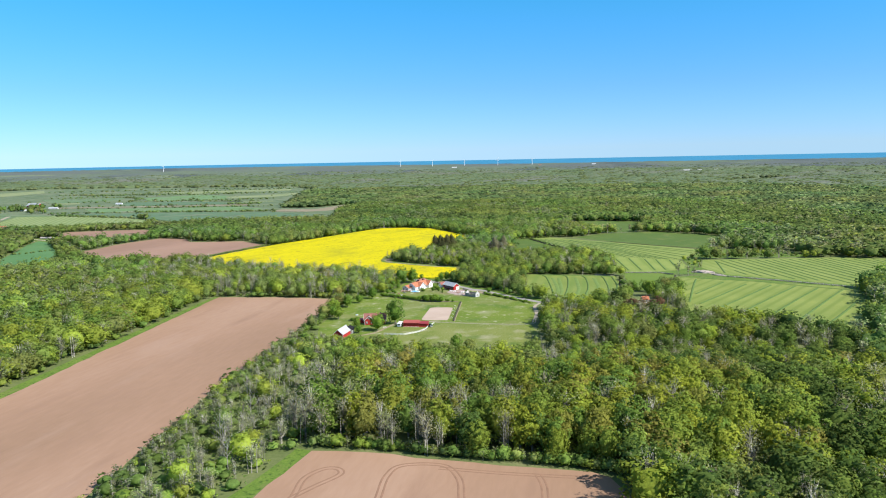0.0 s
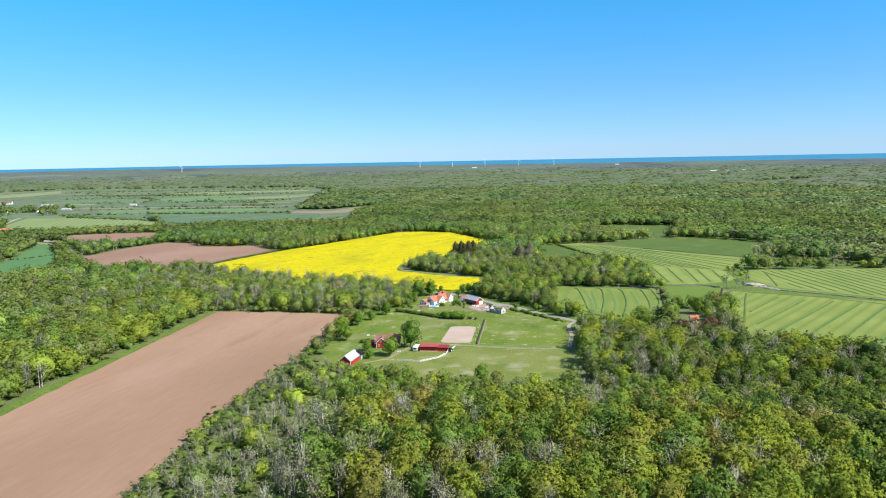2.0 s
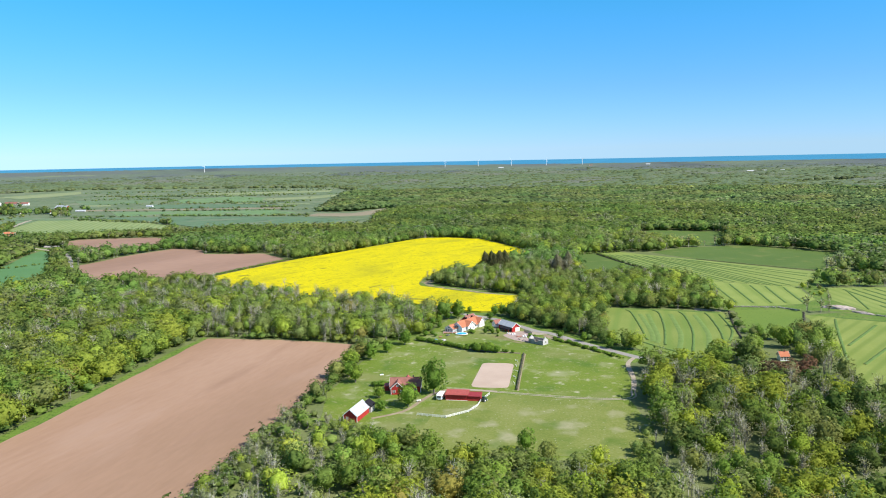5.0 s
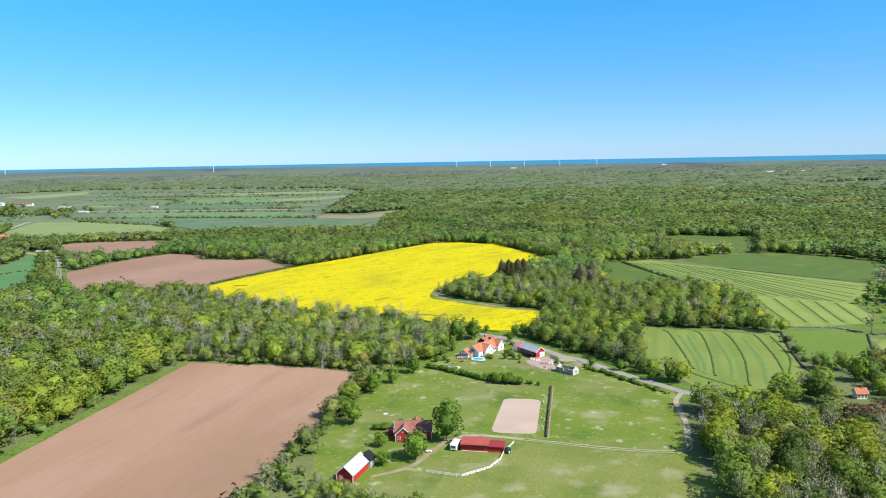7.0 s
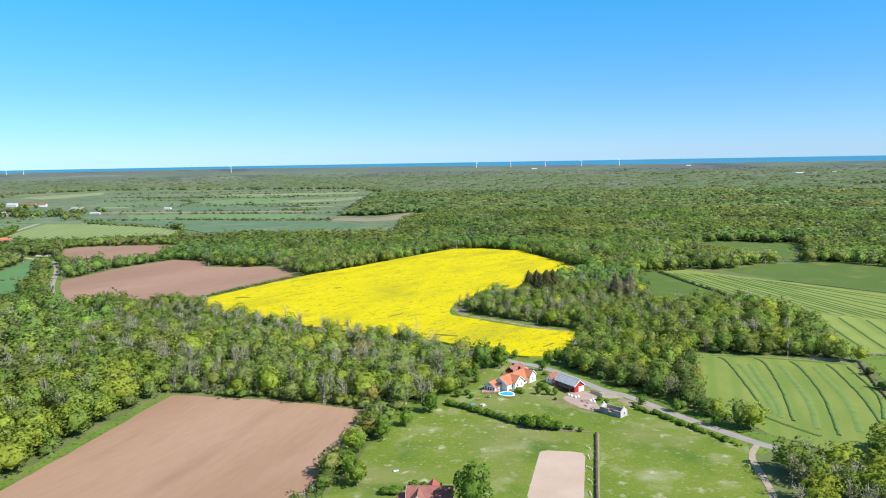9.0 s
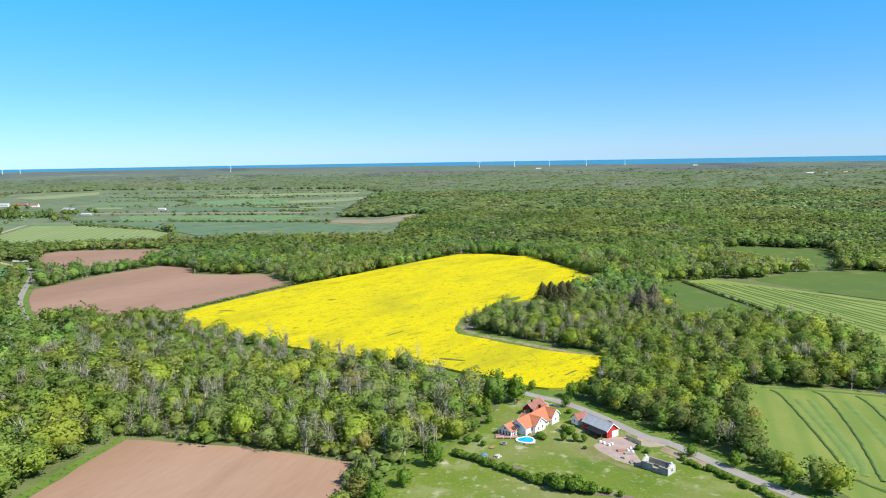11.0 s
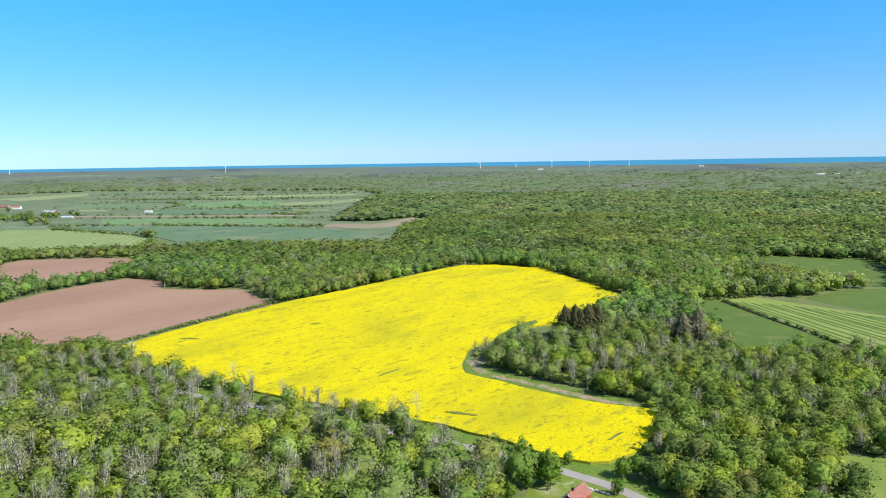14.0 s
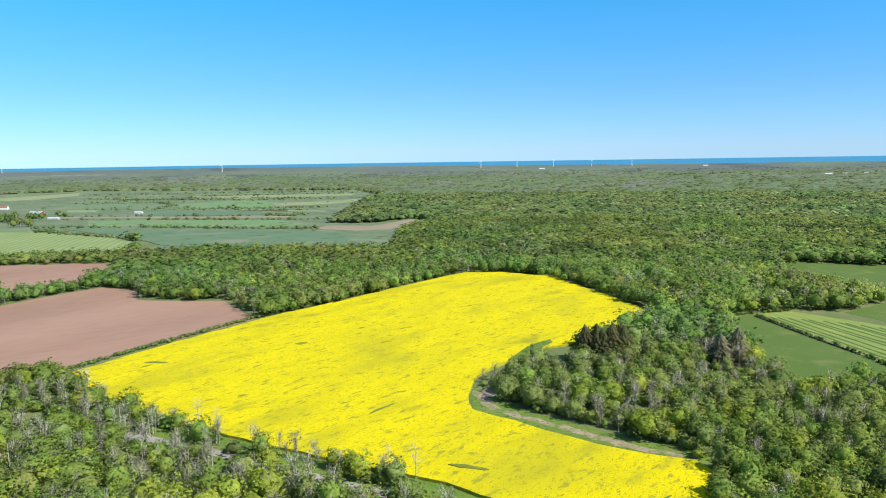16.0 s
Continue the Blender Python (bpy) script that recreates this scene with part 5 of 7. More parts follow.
def pool():
    p = thing("swimming_pool", -69.6, 609.6, 12, "round above-ground pool with white rim and blue water", "swimming pool")
    rim, water = bmesh.new(), bmesh.new()
    n = 36
    rings = [[], [], [], []]
    for i in range(n):
        a = 2 * math.pi * i / n
        c, s = math.cos(a), math.sin(a)
        b = 1 + 0.10 * math.cos(2 * a + 0.5) - 0.07 * math.cos(3 * a)         # a kidney shape
        for k, (rx, ry, z) in enumerate(((3.55 * b, 3.8 * b, 0.0), (3.55 * b, 3.8 * b, 0.5), (2.85 * b, 3.05 * b, 0.5), (2.85 * b, 3.05 * b, 0.4))):
            rings[k].append(rim.verts.new((c * rx, s * ry, z)))
    for k in range(3):
        for i in range(n):
            j = (i + 1) % n
            rim.faces.new((rings[k][i], rings[k][j], rings[k + 1][j], rings[k + 1][i]))
    part("rim", rim, "white plastic", p)
    rod(water, (0, 0, 0.1), (0, 0, 0.42), 1.0, sides=36)
    for v in water.verts:
        a = math.atan2(v.co.y, v.co.x)
        b = 1 + 0.10 * math.cos(2 * a + 0.5) - 0.07 * math.cos(3 * a)
        v.co.x, v.co.y = v.co.x * 2.87 * b, v.co.y * 3.07 * b
    part("water", water, "pool water", p)
    part("ladder", rod(rod(bmesh.new(), (3.4, 0.3, 0.0), (3.05, 0.3, 1.1), 0.04), (3.4, -0.3, 0.0), (3.05, -0.3, 1.1), 0.04), "grey sheet", p)
    d = thing("deck", -77.5, 612.6, 8, "red-brown timber pool deck with railing", "deck")
    for i in range(14):
        part("board", boxed(((-4.2 + i * 0.6, 0, 0.42), (0.57, 4.6, 0.08))), "deck", d)
    for x in (-4.4, -1.5, 1.4, 4.1):
        part("post", boxed(((x, -2.3, 0.65), (0.12, 0.12, 1.3))), "white paint", d)
    part("rail", boxed(((-0.15, -2.3, 1.27), (8.7, 0.1, 0.08))), "white paint", d)
    q = thing("deck", -68.0, 606.6, 25, "small red-brown step deck at the pool", "deck")
    for i in range(7):
        part("board", boxed(((-1.9 + i * 0.6, 0, 0.32), (0.57, 2.4, 0.08))), "deck", q)
    for x in (-1.8, 1.6):
        part("bearer", boxed(((x, 0, 0.14), (0.14, 2.3, 0.28))), "deck", q)
    s = thing("garden_furniture", -69.6, 616.0, 30, "red cushioned outdoor sofa on the terrace", "outdoor sofa")
    part("seat", boxed(((0, 0, 0.3), (2.6, 0.9, 0.35)), bevel=0.05), "red sheet", s)
    part("backrest", boxed(((0, 0.45, 0.6), (2.6, 0.2, 0.6)), bevel=0.05), "red sheet", s)
    part("armrest", boxed(((1.35, 0, 0.45), (0.2, 0.9, 0.5)), bevel=0.04), "red sheet", s)
    part("armrest", boxed(((-1.35, 0, 0.45), (0.2, 0.9, 0.5)), bevel=0.04), "red sheet", s)


def yard_barn():
    h = thing("barn", -40.3, 623.2, 131.7, "red barn with grey metal roof and black-roofed lean-to", "barn")
    volume(h, 0, 0, 0, 14.0, 6.0, 3.2, 2.3, "red paint", "grey sheet", roof_label="streaky grey metal roof", boards="white paint")
    part("gable_panel", prism([(-3.0, 0), (0.4, 0), (0.4, 2.6), (-3.0, 2.6)], 0.08, "x", -7.08), "white paint", h, "white lower gable wall")
    part("lean_to_roof", prism([(3.2, 2.9), (6.2, 2.1), (6.2, 2.22), (3.2, 3.05)], 9.5, "x", -7.1), "black roof", h)
    for x in (-7.0, -3.9, -0.8, 2.2):
        part("post", boxed(((x, 6.0, 1.05), (0.16, 0.16, 2.1))), "red paint", h)
    door(h, -7.0, 1.5, 1.6, 2.3, 180, "red paint")
    # a flat dark sheet on the solid wall imitates the shade inside open bays
    part("open_bay", boxed(((-0.5, 3.03, 1.25), (11.5, 0.05, 2.4))), "dark metal", h, "dark panel painted as the shade in open cart bays")
    a = thing("annex", -48.6, 632.5, 131.7, "white annex with weathered tile roof beside the barn", "outbuilding")
    volume(a, 0, 0, 90, 5.4, 4.0, 2.6, 1.8, "white paint", "red tile")
    window(a, 0, 2.7, 1.6, 0.9, 1.0, 90)
    door(a, -2.0, 0.4, 0.9, 2.0, 180)
    f = thing("paling_fence", -27.8, 613.8, -52, "weathered grey paling fence beside the yard", "fence")
    for i in range(16):
        part("pale", boxed(((-4.0 + i * 0.53, 0, 0.85), (0.4, 0.04, 1.7))), "grey wood", f)
    for i in range(5):
        part("post", boxed(((-4.1 + i * 2.05, 0.1, 0.9), (0.12, 0.12, 1.8))), "grey wood", f)
    for z in (0.4, 1.35):
        part("rail", boxed(((0, 0.06, z), (8.3, 0.06, 0.1))), "grey wood", f)
    c = thing("car", -36.5, 632.0, -50, "dark parked car on the verge behind the barn", "car")
    body = prism([(-2.1, 0.3), (2.1, 0.3), (2.15, 0.75), (1.3, 0.9), (0.7, 1.4), (-1.2, 1.42), (-1.9, 0.95), (-2.15, 0.9)], 1.7, "y", -0.85)
    part("body", body, "dark metal", c)
    part("windscreen", prism([(1.24, 0.95), (0.74, 1.36), (0.77, 1.39), (1.28, 0.97)], 1.5, "y", -0.75), "glass", c)
    for x in (-1.3, 1.35):
        for y in (-0.8, 0.8):
            w = part("wheel", rod(bmesh.new(), (x, y - 0.1, 0.32), (x, y + 0.1, 0.32), 0.32, sides=16), "dark metal", c)
            part("rim", rod(bmesh.new(), (x, y - 0.11, 0.32), (x, y + 0.11, 0.32), 0.19, sides=10), "grey sheet", w)


def ruin():
    r = thing("ruin", -21.2, 588.0, -36, "roofless grey stone outbuilding with pale gables", "ruin")
    part("wall", boxed(((-3.0, -2.4, 1.4), (4.6, 0.5, 2.8))), "stone", r)
    part("wall", boxed(((3.4, -2.4, 1.35), (3.6, 0.5, 2.7))), "stone", r)
    part("wall", boxed(((0.4, -2.4, 0.8), (2.2, 0.5, 1.6))), "stone", r, "broken low wall")
    part("wall", boxed(((0, 2.4, 1.45), (10.4, 0.5, 2.9))), "stone", r)
    for x in (-5.3, 4.8):
        part("gable", prism([(-2.65, 0), (2.65, 0), (2.65, 2.4), (0.6, 3.9), (0.5, 4.4), (-0.5, 4.4), (-0.6, 3.9), (-2.65, 2.4)], 0.5, "x", x), "pale render", r)
    part("floor", boxed(((0, 0, 0.12), (9.6, 4.2, 0.2))), "gravel", r)
    part("beam", boxed(((0.4, -1.0, 2.35), (9.8, 0.18, 0.18))), "grey wood", r)
    window(r, 5.3, 0.2, 1.6, 0.8, 1.0, 0, "grey wood")


farmhouse()
pool()
yard_barn()
ruin()


def clutter():
    """Odds and ends in the yard: planks, sacks, crates, garden things."""
    rnd = random.Random(4)
    for x, y, name, label, cat, mat in ((-33, 604, "timber_stack", "stack of reddish planks in the yard", "timber stack", "deck"), (-30.5, 601.5, "timber_stack", "stack of grey planks in the yard", "timber stack", "grey wood"), (-32, 598, "timber_stack", "stack of grey planks by the ruin", "timber stack", "grey wood")):
        s = thing(name, x, y, rnd.uniform(0, 90), label, cat, "stacks in the yard")
        for i in range(4):
            for j in range(3):
                part("plank", boxed(((rnd.uniform(-0.1, 0.1), -0.6 + i * 0.4, 0.1 + j * 0.2), (3.2, 0.36, 0.17)), bevel=0.0), mat, s)
    for x, y in ((-40.6, 611.5), (-39.2, 610.3), (-37.4, 608.6), (-36.2, 609.6), (-30.6, 604.2), (-29.4, 606.3), (-28.9, 603.1)):
        b = thing("bulk_bag", x, y, rnd.uniform(0, 90), "white woven bulk bag slumped in the yard", "bulk bag", "bulk bags in the yard")
        part("bag", boxed(((0, 0, 0.42), (0.95, 0.95, 0.85)), bevel=0.16), "white plastic", b)
        part("flap", boxed(((0, 0, 0.88), (0.7, 0.7, 0.08)), bevel=0.03), "white plastic", b)
    for x, y, lab, mat in ((-82.0, 589.6, "brown heap of cut twigs in the garden corner", "brash"), (-79.2, 592.2, "pale rubble heap in the garden corner", "pale render"), (-29.5, 593.5, "rubble heap of stones beside the ruin", "stone")):
        hp = thing("rubble_heap", x, y, 0, lab, "rubble heap")
        for i in range(14):
            a, rr = rnd.uniform(0, 6.28), rnd.uniform(0, 1.6)
            bm = bmesh.new()
            bmesh.ops.create_icosphere(bm, subdivisions=1, radius=rnd.uniform(0.25, 0.5), matrix=Matrix.Translation((math.cos(a) * rr, math.sin(a) * rr, 0.2 + 0.4 * (1.6 - rr) / 1.6)))
            for v in bm.verts:
                v.co += Vector((rnd.uniform(-0.08, 0.08), rnd.uniform(-0.08, 0.08), rnd.uniform(-0.08, 0.08)))
            part("rubble", bm, mat, hp)
    t = thing("trampoline", -77.9, 604.6, 0, "low round trampoline with grey pad on the lawn", "trampoline")
    part("frame", rod(bmesh.new(), (0, 0, 0.55), (0, 0, 0.62), 1.3, sides=24), "grey sheet", t)
    part("mat", rod(bmesh.new(), (0, 0, 0.63), (0, 0, 0.65), 1.05, sides=24), "dark metal", t)
    for i in range(4):
        a = i * 1.57 + 0.4
        part("leg", rod(bmesh.new(), (math.cos(a) * 1.2, math.sin(a) * 1.2, 0), (math.cos(a) * 1.2, math.sin(a) * 1.2, 0.56), 0.04), "grey sheet", t)
    c = thing("tarpaulin", -84.4, 592.8, 20, "blue tarpaulin thrown over a garden heap", "tarpaulin")
    bm = bmesh.new()
    bmesh.ops.create_icosphere(bm, subdivisions=3, radius=1)
    for v in bm.verts:
        lump = 1 + 0.25 * noise.noise(v.co * 2.1) + 0.08 * noise.noise(v.co * 6.0)
        v.co = Vector((v.co.x * 1.5 * lump, v.co.y * 1.0 * lump, max(v.co.z, -0.02) * 0.9 * lump))
    part("sheet", bm, "blue tarpaulin", c)
    e = thing("garden_bench", -81.9, 599.7, 35, "reddish wooden garden bench on the lawn", "garden bench")
    part("seat", boxed(((0, 0, 0.45), (1.8, 0.5, 0.06)), bevel=0.01), "deck", e)
    part("backrest", boxed(((0, 0.27, 0.75), (1.8, 0.05, 0.5)), bevel=0.01), "deck", e)
    for x in (-0.8, 0.8):
        part("leg", boxed(((x, 0.05, 0.21), (0.08, 0.44, 0.42))), "deck", e)
    g = thing("garden_table", -75.2, 476.0, 20, "white garden table beside the cottage path", "garden table")
    part("tabletop", boxed(((0, 0, 0.72), (2.0, 1.1, 0.06)), bevel=0.01), "white plastic", g)
    for x in (-0.85, 0.85):
        for y in (-0.42, 0.42):
            part("leg", boxed(((x, y, 0.35), (0.08, 0.08, 0.7))), "white plastic", g)
    b = thing("bathtub_trough", -101.5, 516.5, 25, "white water trough lying in the pasture", "water trough")
    part("trough", boxed(((0, 0, 0.3), (1.9, 0.8, 0.6)), bevel=0.12), "white plastic", b)
    part("water", boxed(((0, 0, 0.605), (1.5, 0.5, 0.02))), "pool water", b)


clutter()


# ---- fences and walls ----
def rail_fence(points, label, mat, step=2.4, height=1.25, rails=(0.45, 0.8, 1.15)):
    f = thing("paddock_fence", points[0][0], points[0][1], 0, label, "fence")
    ox, oy = points[0]
    for (x0, y0), (x1, y1) in zip(points, points[1:]):
        long = math.hypot(x1 - x0, y1 - y0)
        n = max(1, round(long / step))
        a = math.atan2(y1 - y0, x1 - x0)
        for i in range(n):
            part("post", boxed(((x0 - ox + (x1 - x0) * i / n, y0 - oy + (y1 - y0) * i / n, height / 2), (0.13, 0.13, height), a)), mat, f)
        for z in rails:
            part("rail", boxed((((x0 + x1) / 2 - ox, (y0 + y1) / 2 - oy, z), (long, 0.05, 0.15), a)), mat, f)
    part("post", boxed(((points[-1][0] - ox, points[-1][1] - oy, height / 2), (0.13, 0.13, height))), mat, f)


rail_fence([(-73, 457.5), (-66, 456), (-60, 455), (-51, 463), (-47.6, 471), (-46.8, 478), (-43.5, 488)], "white painted paddock fence below the stable", "white paint")


def stone_wall(points, label, width=0.9, height=0.9, seed=1, mat="stone"):
    rnd = random.Random(seed)
    V, F = [], []
    for (x0, y0), (x1, y1) in zip(points, points[1:]):
        long = math.hypot(x1 - x0, y1 - y0)
        for i in range(int(long / 0.7)):
            for layer in range(3):
                f = (i + rnd.random()) * 0.7 / long
                r = rnd.uniform(0.3, 0.52)
                c = np.array([x0 + (x1 - x0) * f + rnd.uniform(-1, 1) * width * (0.5 - 0.14 * layer), y0 + (y1 - y0) * f + rnd.uniform(-1, 1) * width * (0.5 - 0.14 * layer), 0.15 + layer * height * 0.36])
                at = len(V)
                V.extend((ICO_V * r * np.array([rnd.uniform(0.8, 1.3), rnd.uniform(0.8, 1.3), rnd.uniform(0.6, 0.9)]) + c).tolist())
                F.extend((ICO_F + at).tolist())
    return tagged(mesh_object("stone_wall", V, F, [mat]), label, "stone wall", kind="structure")


stone_wall([(-31, 496), (-30.2, 530), (-29.3, 563)], "dark dry stone wall between the paddocks", 0.35, 0.85, 2, "dark stone")
sheet("bare_strip", [(-30.6, 495), (-29.6, 530), (-28.7, 563), (-28.2, 563), (-29.1, 530), (-29.9, 495)], 0.07, "gravel brown", "bare brown strip along the paddock wall", "bare soil", ragged=0.2)
stone_wall([(112, 687), (104, 641), (100.5, 608), (102, 597)], "tumbled dry stone wall beside the mown field", 1.2, 0.6, 3, "dark stone")
stone_wall([(119, 703), (149, 701.5), (161, 690)], "low dry stone wall along the ley", 1.4, 0.8, 4)
stone_wall([(161, 684), (152, 655), (142, 620), (137, 602)], "dry stone wall between two fields", 1.2, 0.6, 5, "dark stone")
stone_wall([(75, 903), (60, 945), (42, 1003)], "dark dry stone wall between two leys", 1.0, 0.8, 6, "dark stone")
sheet("bare_strip", [(-64, 571.5), (-56, 567.5), (-44, 564.3), (-31, 563.6), (-31, 565.2), (-44, 566.6), (-55, 570), (-63, 574)], 0.16, "brash", "mauve-brown brash of cut twigs along the hedge", "brush", ragged=0.3)
stone_wall([(205, 675), (224, 662.5), (244, 649), (265, 633), (290, 615)], "long grey dry stone wall between mown fields", 1.5, 0.9, 8)


def soil_heap(x, y, turn, long, wide, high, label):
    h = thing("soil_heap", x, y, turn, label, "heap")
    bm = bmesh.new()
    bmesh.ops.create_icosphere(bm, subdivisions=4, radius=1)
    for v in bm.verts:
        bump = 1 + 0.22 * noise.noise(v.co * 2.3 + Vector((x, y, 0))) + 0.1 * noise.noise(v.co * 6.0)
        v.co = Vector((v.co.x * long / 2 * bump, v.co.y * wide / 2 * bump, max(v.co.z, -0.05) * high * bump))
    part("mound", bm, "heap", h)


M["heap"] = surface("pale spoil", [(0.3, (0.30, 0.24, 0.20)), (0.7, (0.50, 0.42, 0.37))], coarse=0.3, fine=2.5)
soil_heap(189.5, 700, -28, 21, 8, 2.3, "pale pinkish spoil heap at the field corner")
soil_heap(199.5, 683, -52, 17, 4.5, 1.3, "low grey-pink stone heap beside the wall")
sheet("bare_patch", [(89, 697), (108, 692), (106, 686), (89, 690.5)], 0.07, "sand", "bare pale soil beside the stone wall", "bare soil", ragged=0.6)
sheet("bare_patch", [(-125, 800), (-118, 806), (-113, 820), (-117, 829), (-123, 818)], 0.14, "gravel brown", "bare dark soil at the tip of the copse", "bare soil", ragged=0.5)
sheet("track", ribbon(smooth_line([(-126.5, 822), (-124.5, 808), (-117, 791), (-104, 779.5), (-89, 771), (-75, 761.5), (-59, 752), (-46, 746), (-35, 742)], 4), 5.0), 0.13, "track", "worn brown vehicle track round the copse", "track", ragged=1.1)


sheet("bare_patch", [(-83.5, 586), (-75, 585), (-68.9, 582.6), (-69.7, 578.8), (-75.5, 580), (-83, 583.6)], 0.085, "brash", "strip of cut twigs and rough soil along the hedge", "bare soil", ragged=0.7)
stone_wall([(-65.6, 655.8), (-61, 653.6), (-57, 651.4)], "low pale garden wall behind the farmhouse", 0.45, 0.6, 9, "pale render")


# ---- rows, tracks and strips on the fields ----
def ridge_line(V, F, points, width, height, base):
    """A low rounded bank along a line, added to the lists V and F."""
    at = len(V)
    for i, (x, y) in enumerate(points):
        x0, y0 = points[max(i - 1, 0)]
        x1, y1 = points[min(i + 1, len(points) - 1)]
        d = math.hypot(x1 - x0, y1 - y0)
        nx, ny = -(y1 - y0) / d, (x1 - x0) / d
        j = 0.12 * math.sin(i * 2.7) + 0.1 * math.sin(i * 5.1)
        for o, z in ((-0.5, 0.0), (-0.25 + j, 1.0), (0.25 + j, 1.0), (0.5, 0.0)):
            V.append((x + nx * o * width, y + ny * o * width, base + z * height * (1 + j)))
    for i in range(len(points) - 1):
        for k in range(3):
            a = at + i * 4 + k
            F.append((a, a + 1, a + 5, a + 4))


WINDROWS = [[(41, 689), (43.8, 679), (44.5, 637), (44.1, 600)], [(60, 689), (62.7, 677), (59.3, 633), (52.6, 588)], [(77, 684), (78.6, 669), (75.1, 624), (65.5, 573)], [(94, 680), (94.6, 667), (92, 625), (86.5, 587)], [(34, 604), (39.1, 597), (47.8, 583.5), (58, 571)], [(38, 693), (70, 689), (104, 681)], [(103, 676), (100, 629), (90, 595)]]
V, F = [], []
for row in WINDROWS:
    ridge_line(V, F, smooth_line(row, 14), 1.7, 0.42, 0.05)
tagged(mesh_object("windrow", V, F, ["windrow"], True), "dark green windrows of cut grass", "windrow", kind="stuff")


def between(first, last, n):
    """n rows from one end line of a field to the other, fanning gently."""
    a, b = smooth_line(first, 12), smooth_line(last, 12)
    out = []
    for i in range(n):
        u = (i + 0.5) / n
        (x0, y0), (x1, y1) = a[int(u * (len(a) - 1))], b[int(u * (len(b) - 1))]
        bow = float(rng.uniform(-0.6, 0.6))
        out.append([(x0 + (x1 - x0) * t + bow * math.sin(t * 3.14), y0 + (y1 - y0) * t) for t in (k / 9 for k in range(10))])
    return out


def across(poly, degrees, spacing, start):
    """Straight parallel rows over a field, cut off at its edges."""
    c, w = math.cos(radians(degrees)), math.sin(radians(degrees))
    x0, y0 = start
    out = []
    for k in range(-20, 21):
        t = np.arange(-260, 260, 6.0)
        x = x0 - w * k * spacing + c * t + 1.2 * np.sin(t * 0.021 + k)
        y = y0 + c * k * spacing + w * t
        ok = inside(x, y, poly)
        for run in np.split(np.arange(len(t)), np.where(~ok)[0]):
            run = [i for i in run if ok[i]]
            if len(run) > 3:
                out.append([(float(x[i]), float(y[i])) for i in run])
    return out


HAY = "dark rows of cut grass on the mown ley"
for rows, wide in ((between([(52, 1000), (95, 985), (138, 950)], [(106, 832), (150, 812), (188, 796), (226, 868)], 14), 2.2),
                   (between([(122, 810), (155, 796), (184, 784)], [(122, 718), (150, 719), (178, 722)], 5), 2.0),
                   (across([(222, 780), (345, 790), (415, 766), (338, 684), (296, 634), (222, 684)], -82, 8.6, (248, 779)), 2.2),
                   (across([(178, 652), (222, 636), (282, 606), (258, 545), (215, 458), (140, 512), (152, 588)], 54.5, 18.0, (142, 544)), 2.0),
                   ([[(174, 663), (168, 645), (158, 612), (146, 572), (142, 558)], [(223, 776), (217, 740), (209, 697)], [(176, 668), (222, 648), (260, 617), (280, 604)]], 1.8)):
    V, F = [], []
    for row in rows:
        ridge_line(V, F, row, wide, 0.32, 0.05)
    tagged(mesh_object("windrow", V, F, ["windrow"], True), HAY, "windrow", kind="stuff")
V, F = [], []
ridge_line(V, F, smooth_line([(143, 960), (190, 917), (238, 877)], 12), 1.8, 0.9, 0.0)
tagged(mesh_object("hedge_bank", V, F, ["woodland floor"], True), "low dark grassy bank between two leys", "bank", kind="structure")
V, F = [], []
for row in ([(49.1, 676), (49.4, 622), (47, 596)], [(54.5, 676), (52, 613), (48.5, 592)], [(69.8, 676), (66.7, 619), (59.5, 580)], [(85.9, 674), (83.5, 620), (75.1, 578)]):
    ridge_line(V, F, smooth_line(row, 14), 3.2, 0.16, 0.05)
tagged(mesh_object("windrow", V, F, ["windrow pale"], True), "faint flattened windrows of cut grass", "windrow", kind="stuff")

V, F = [], []
for row in ([(-70, 226), (-68.6, 231), (-68.5, 244), (-63.7, 252), (-58.5, 252.5), (-56.7, 247.5), (-63.2, 238), (-69, 229)], [(-40.5, 224), (-40.2, 231), (-39.8, 247), (-35.3, 256), (-20.8, 256.4), (-14.4, 245.3), (-12.9, 231), (-12, 222)], [(-22, 254), (2.2, 250), (33, 247)], [(14, 224), (14.5, 240), (13, 249)]):
    line = smooth_line(row, 8)
    for off in (-0.95, 0.95):
        moved = []
        for i, (x, y) in enumerate(line):
            x0, y0 = line[max(i - 1, 0)]
            x1, y1 = line[min(i + 1, len(line) - 1)]
            d = max(1e-6, math.hypot(x1 - x0, y1 - y0))
            moved.append((x - (y1 - y0) / d * off, y + (x1 - x0) / d * off))
        ridge_line(V, F, moved, 0.8, 0.03, 0.062)
tagged(mesh_object("tyre_track", V, F, ["track soil"]), "dark curved tractor tyre tracks in the soil", "tyre tracks", kind="stuff")

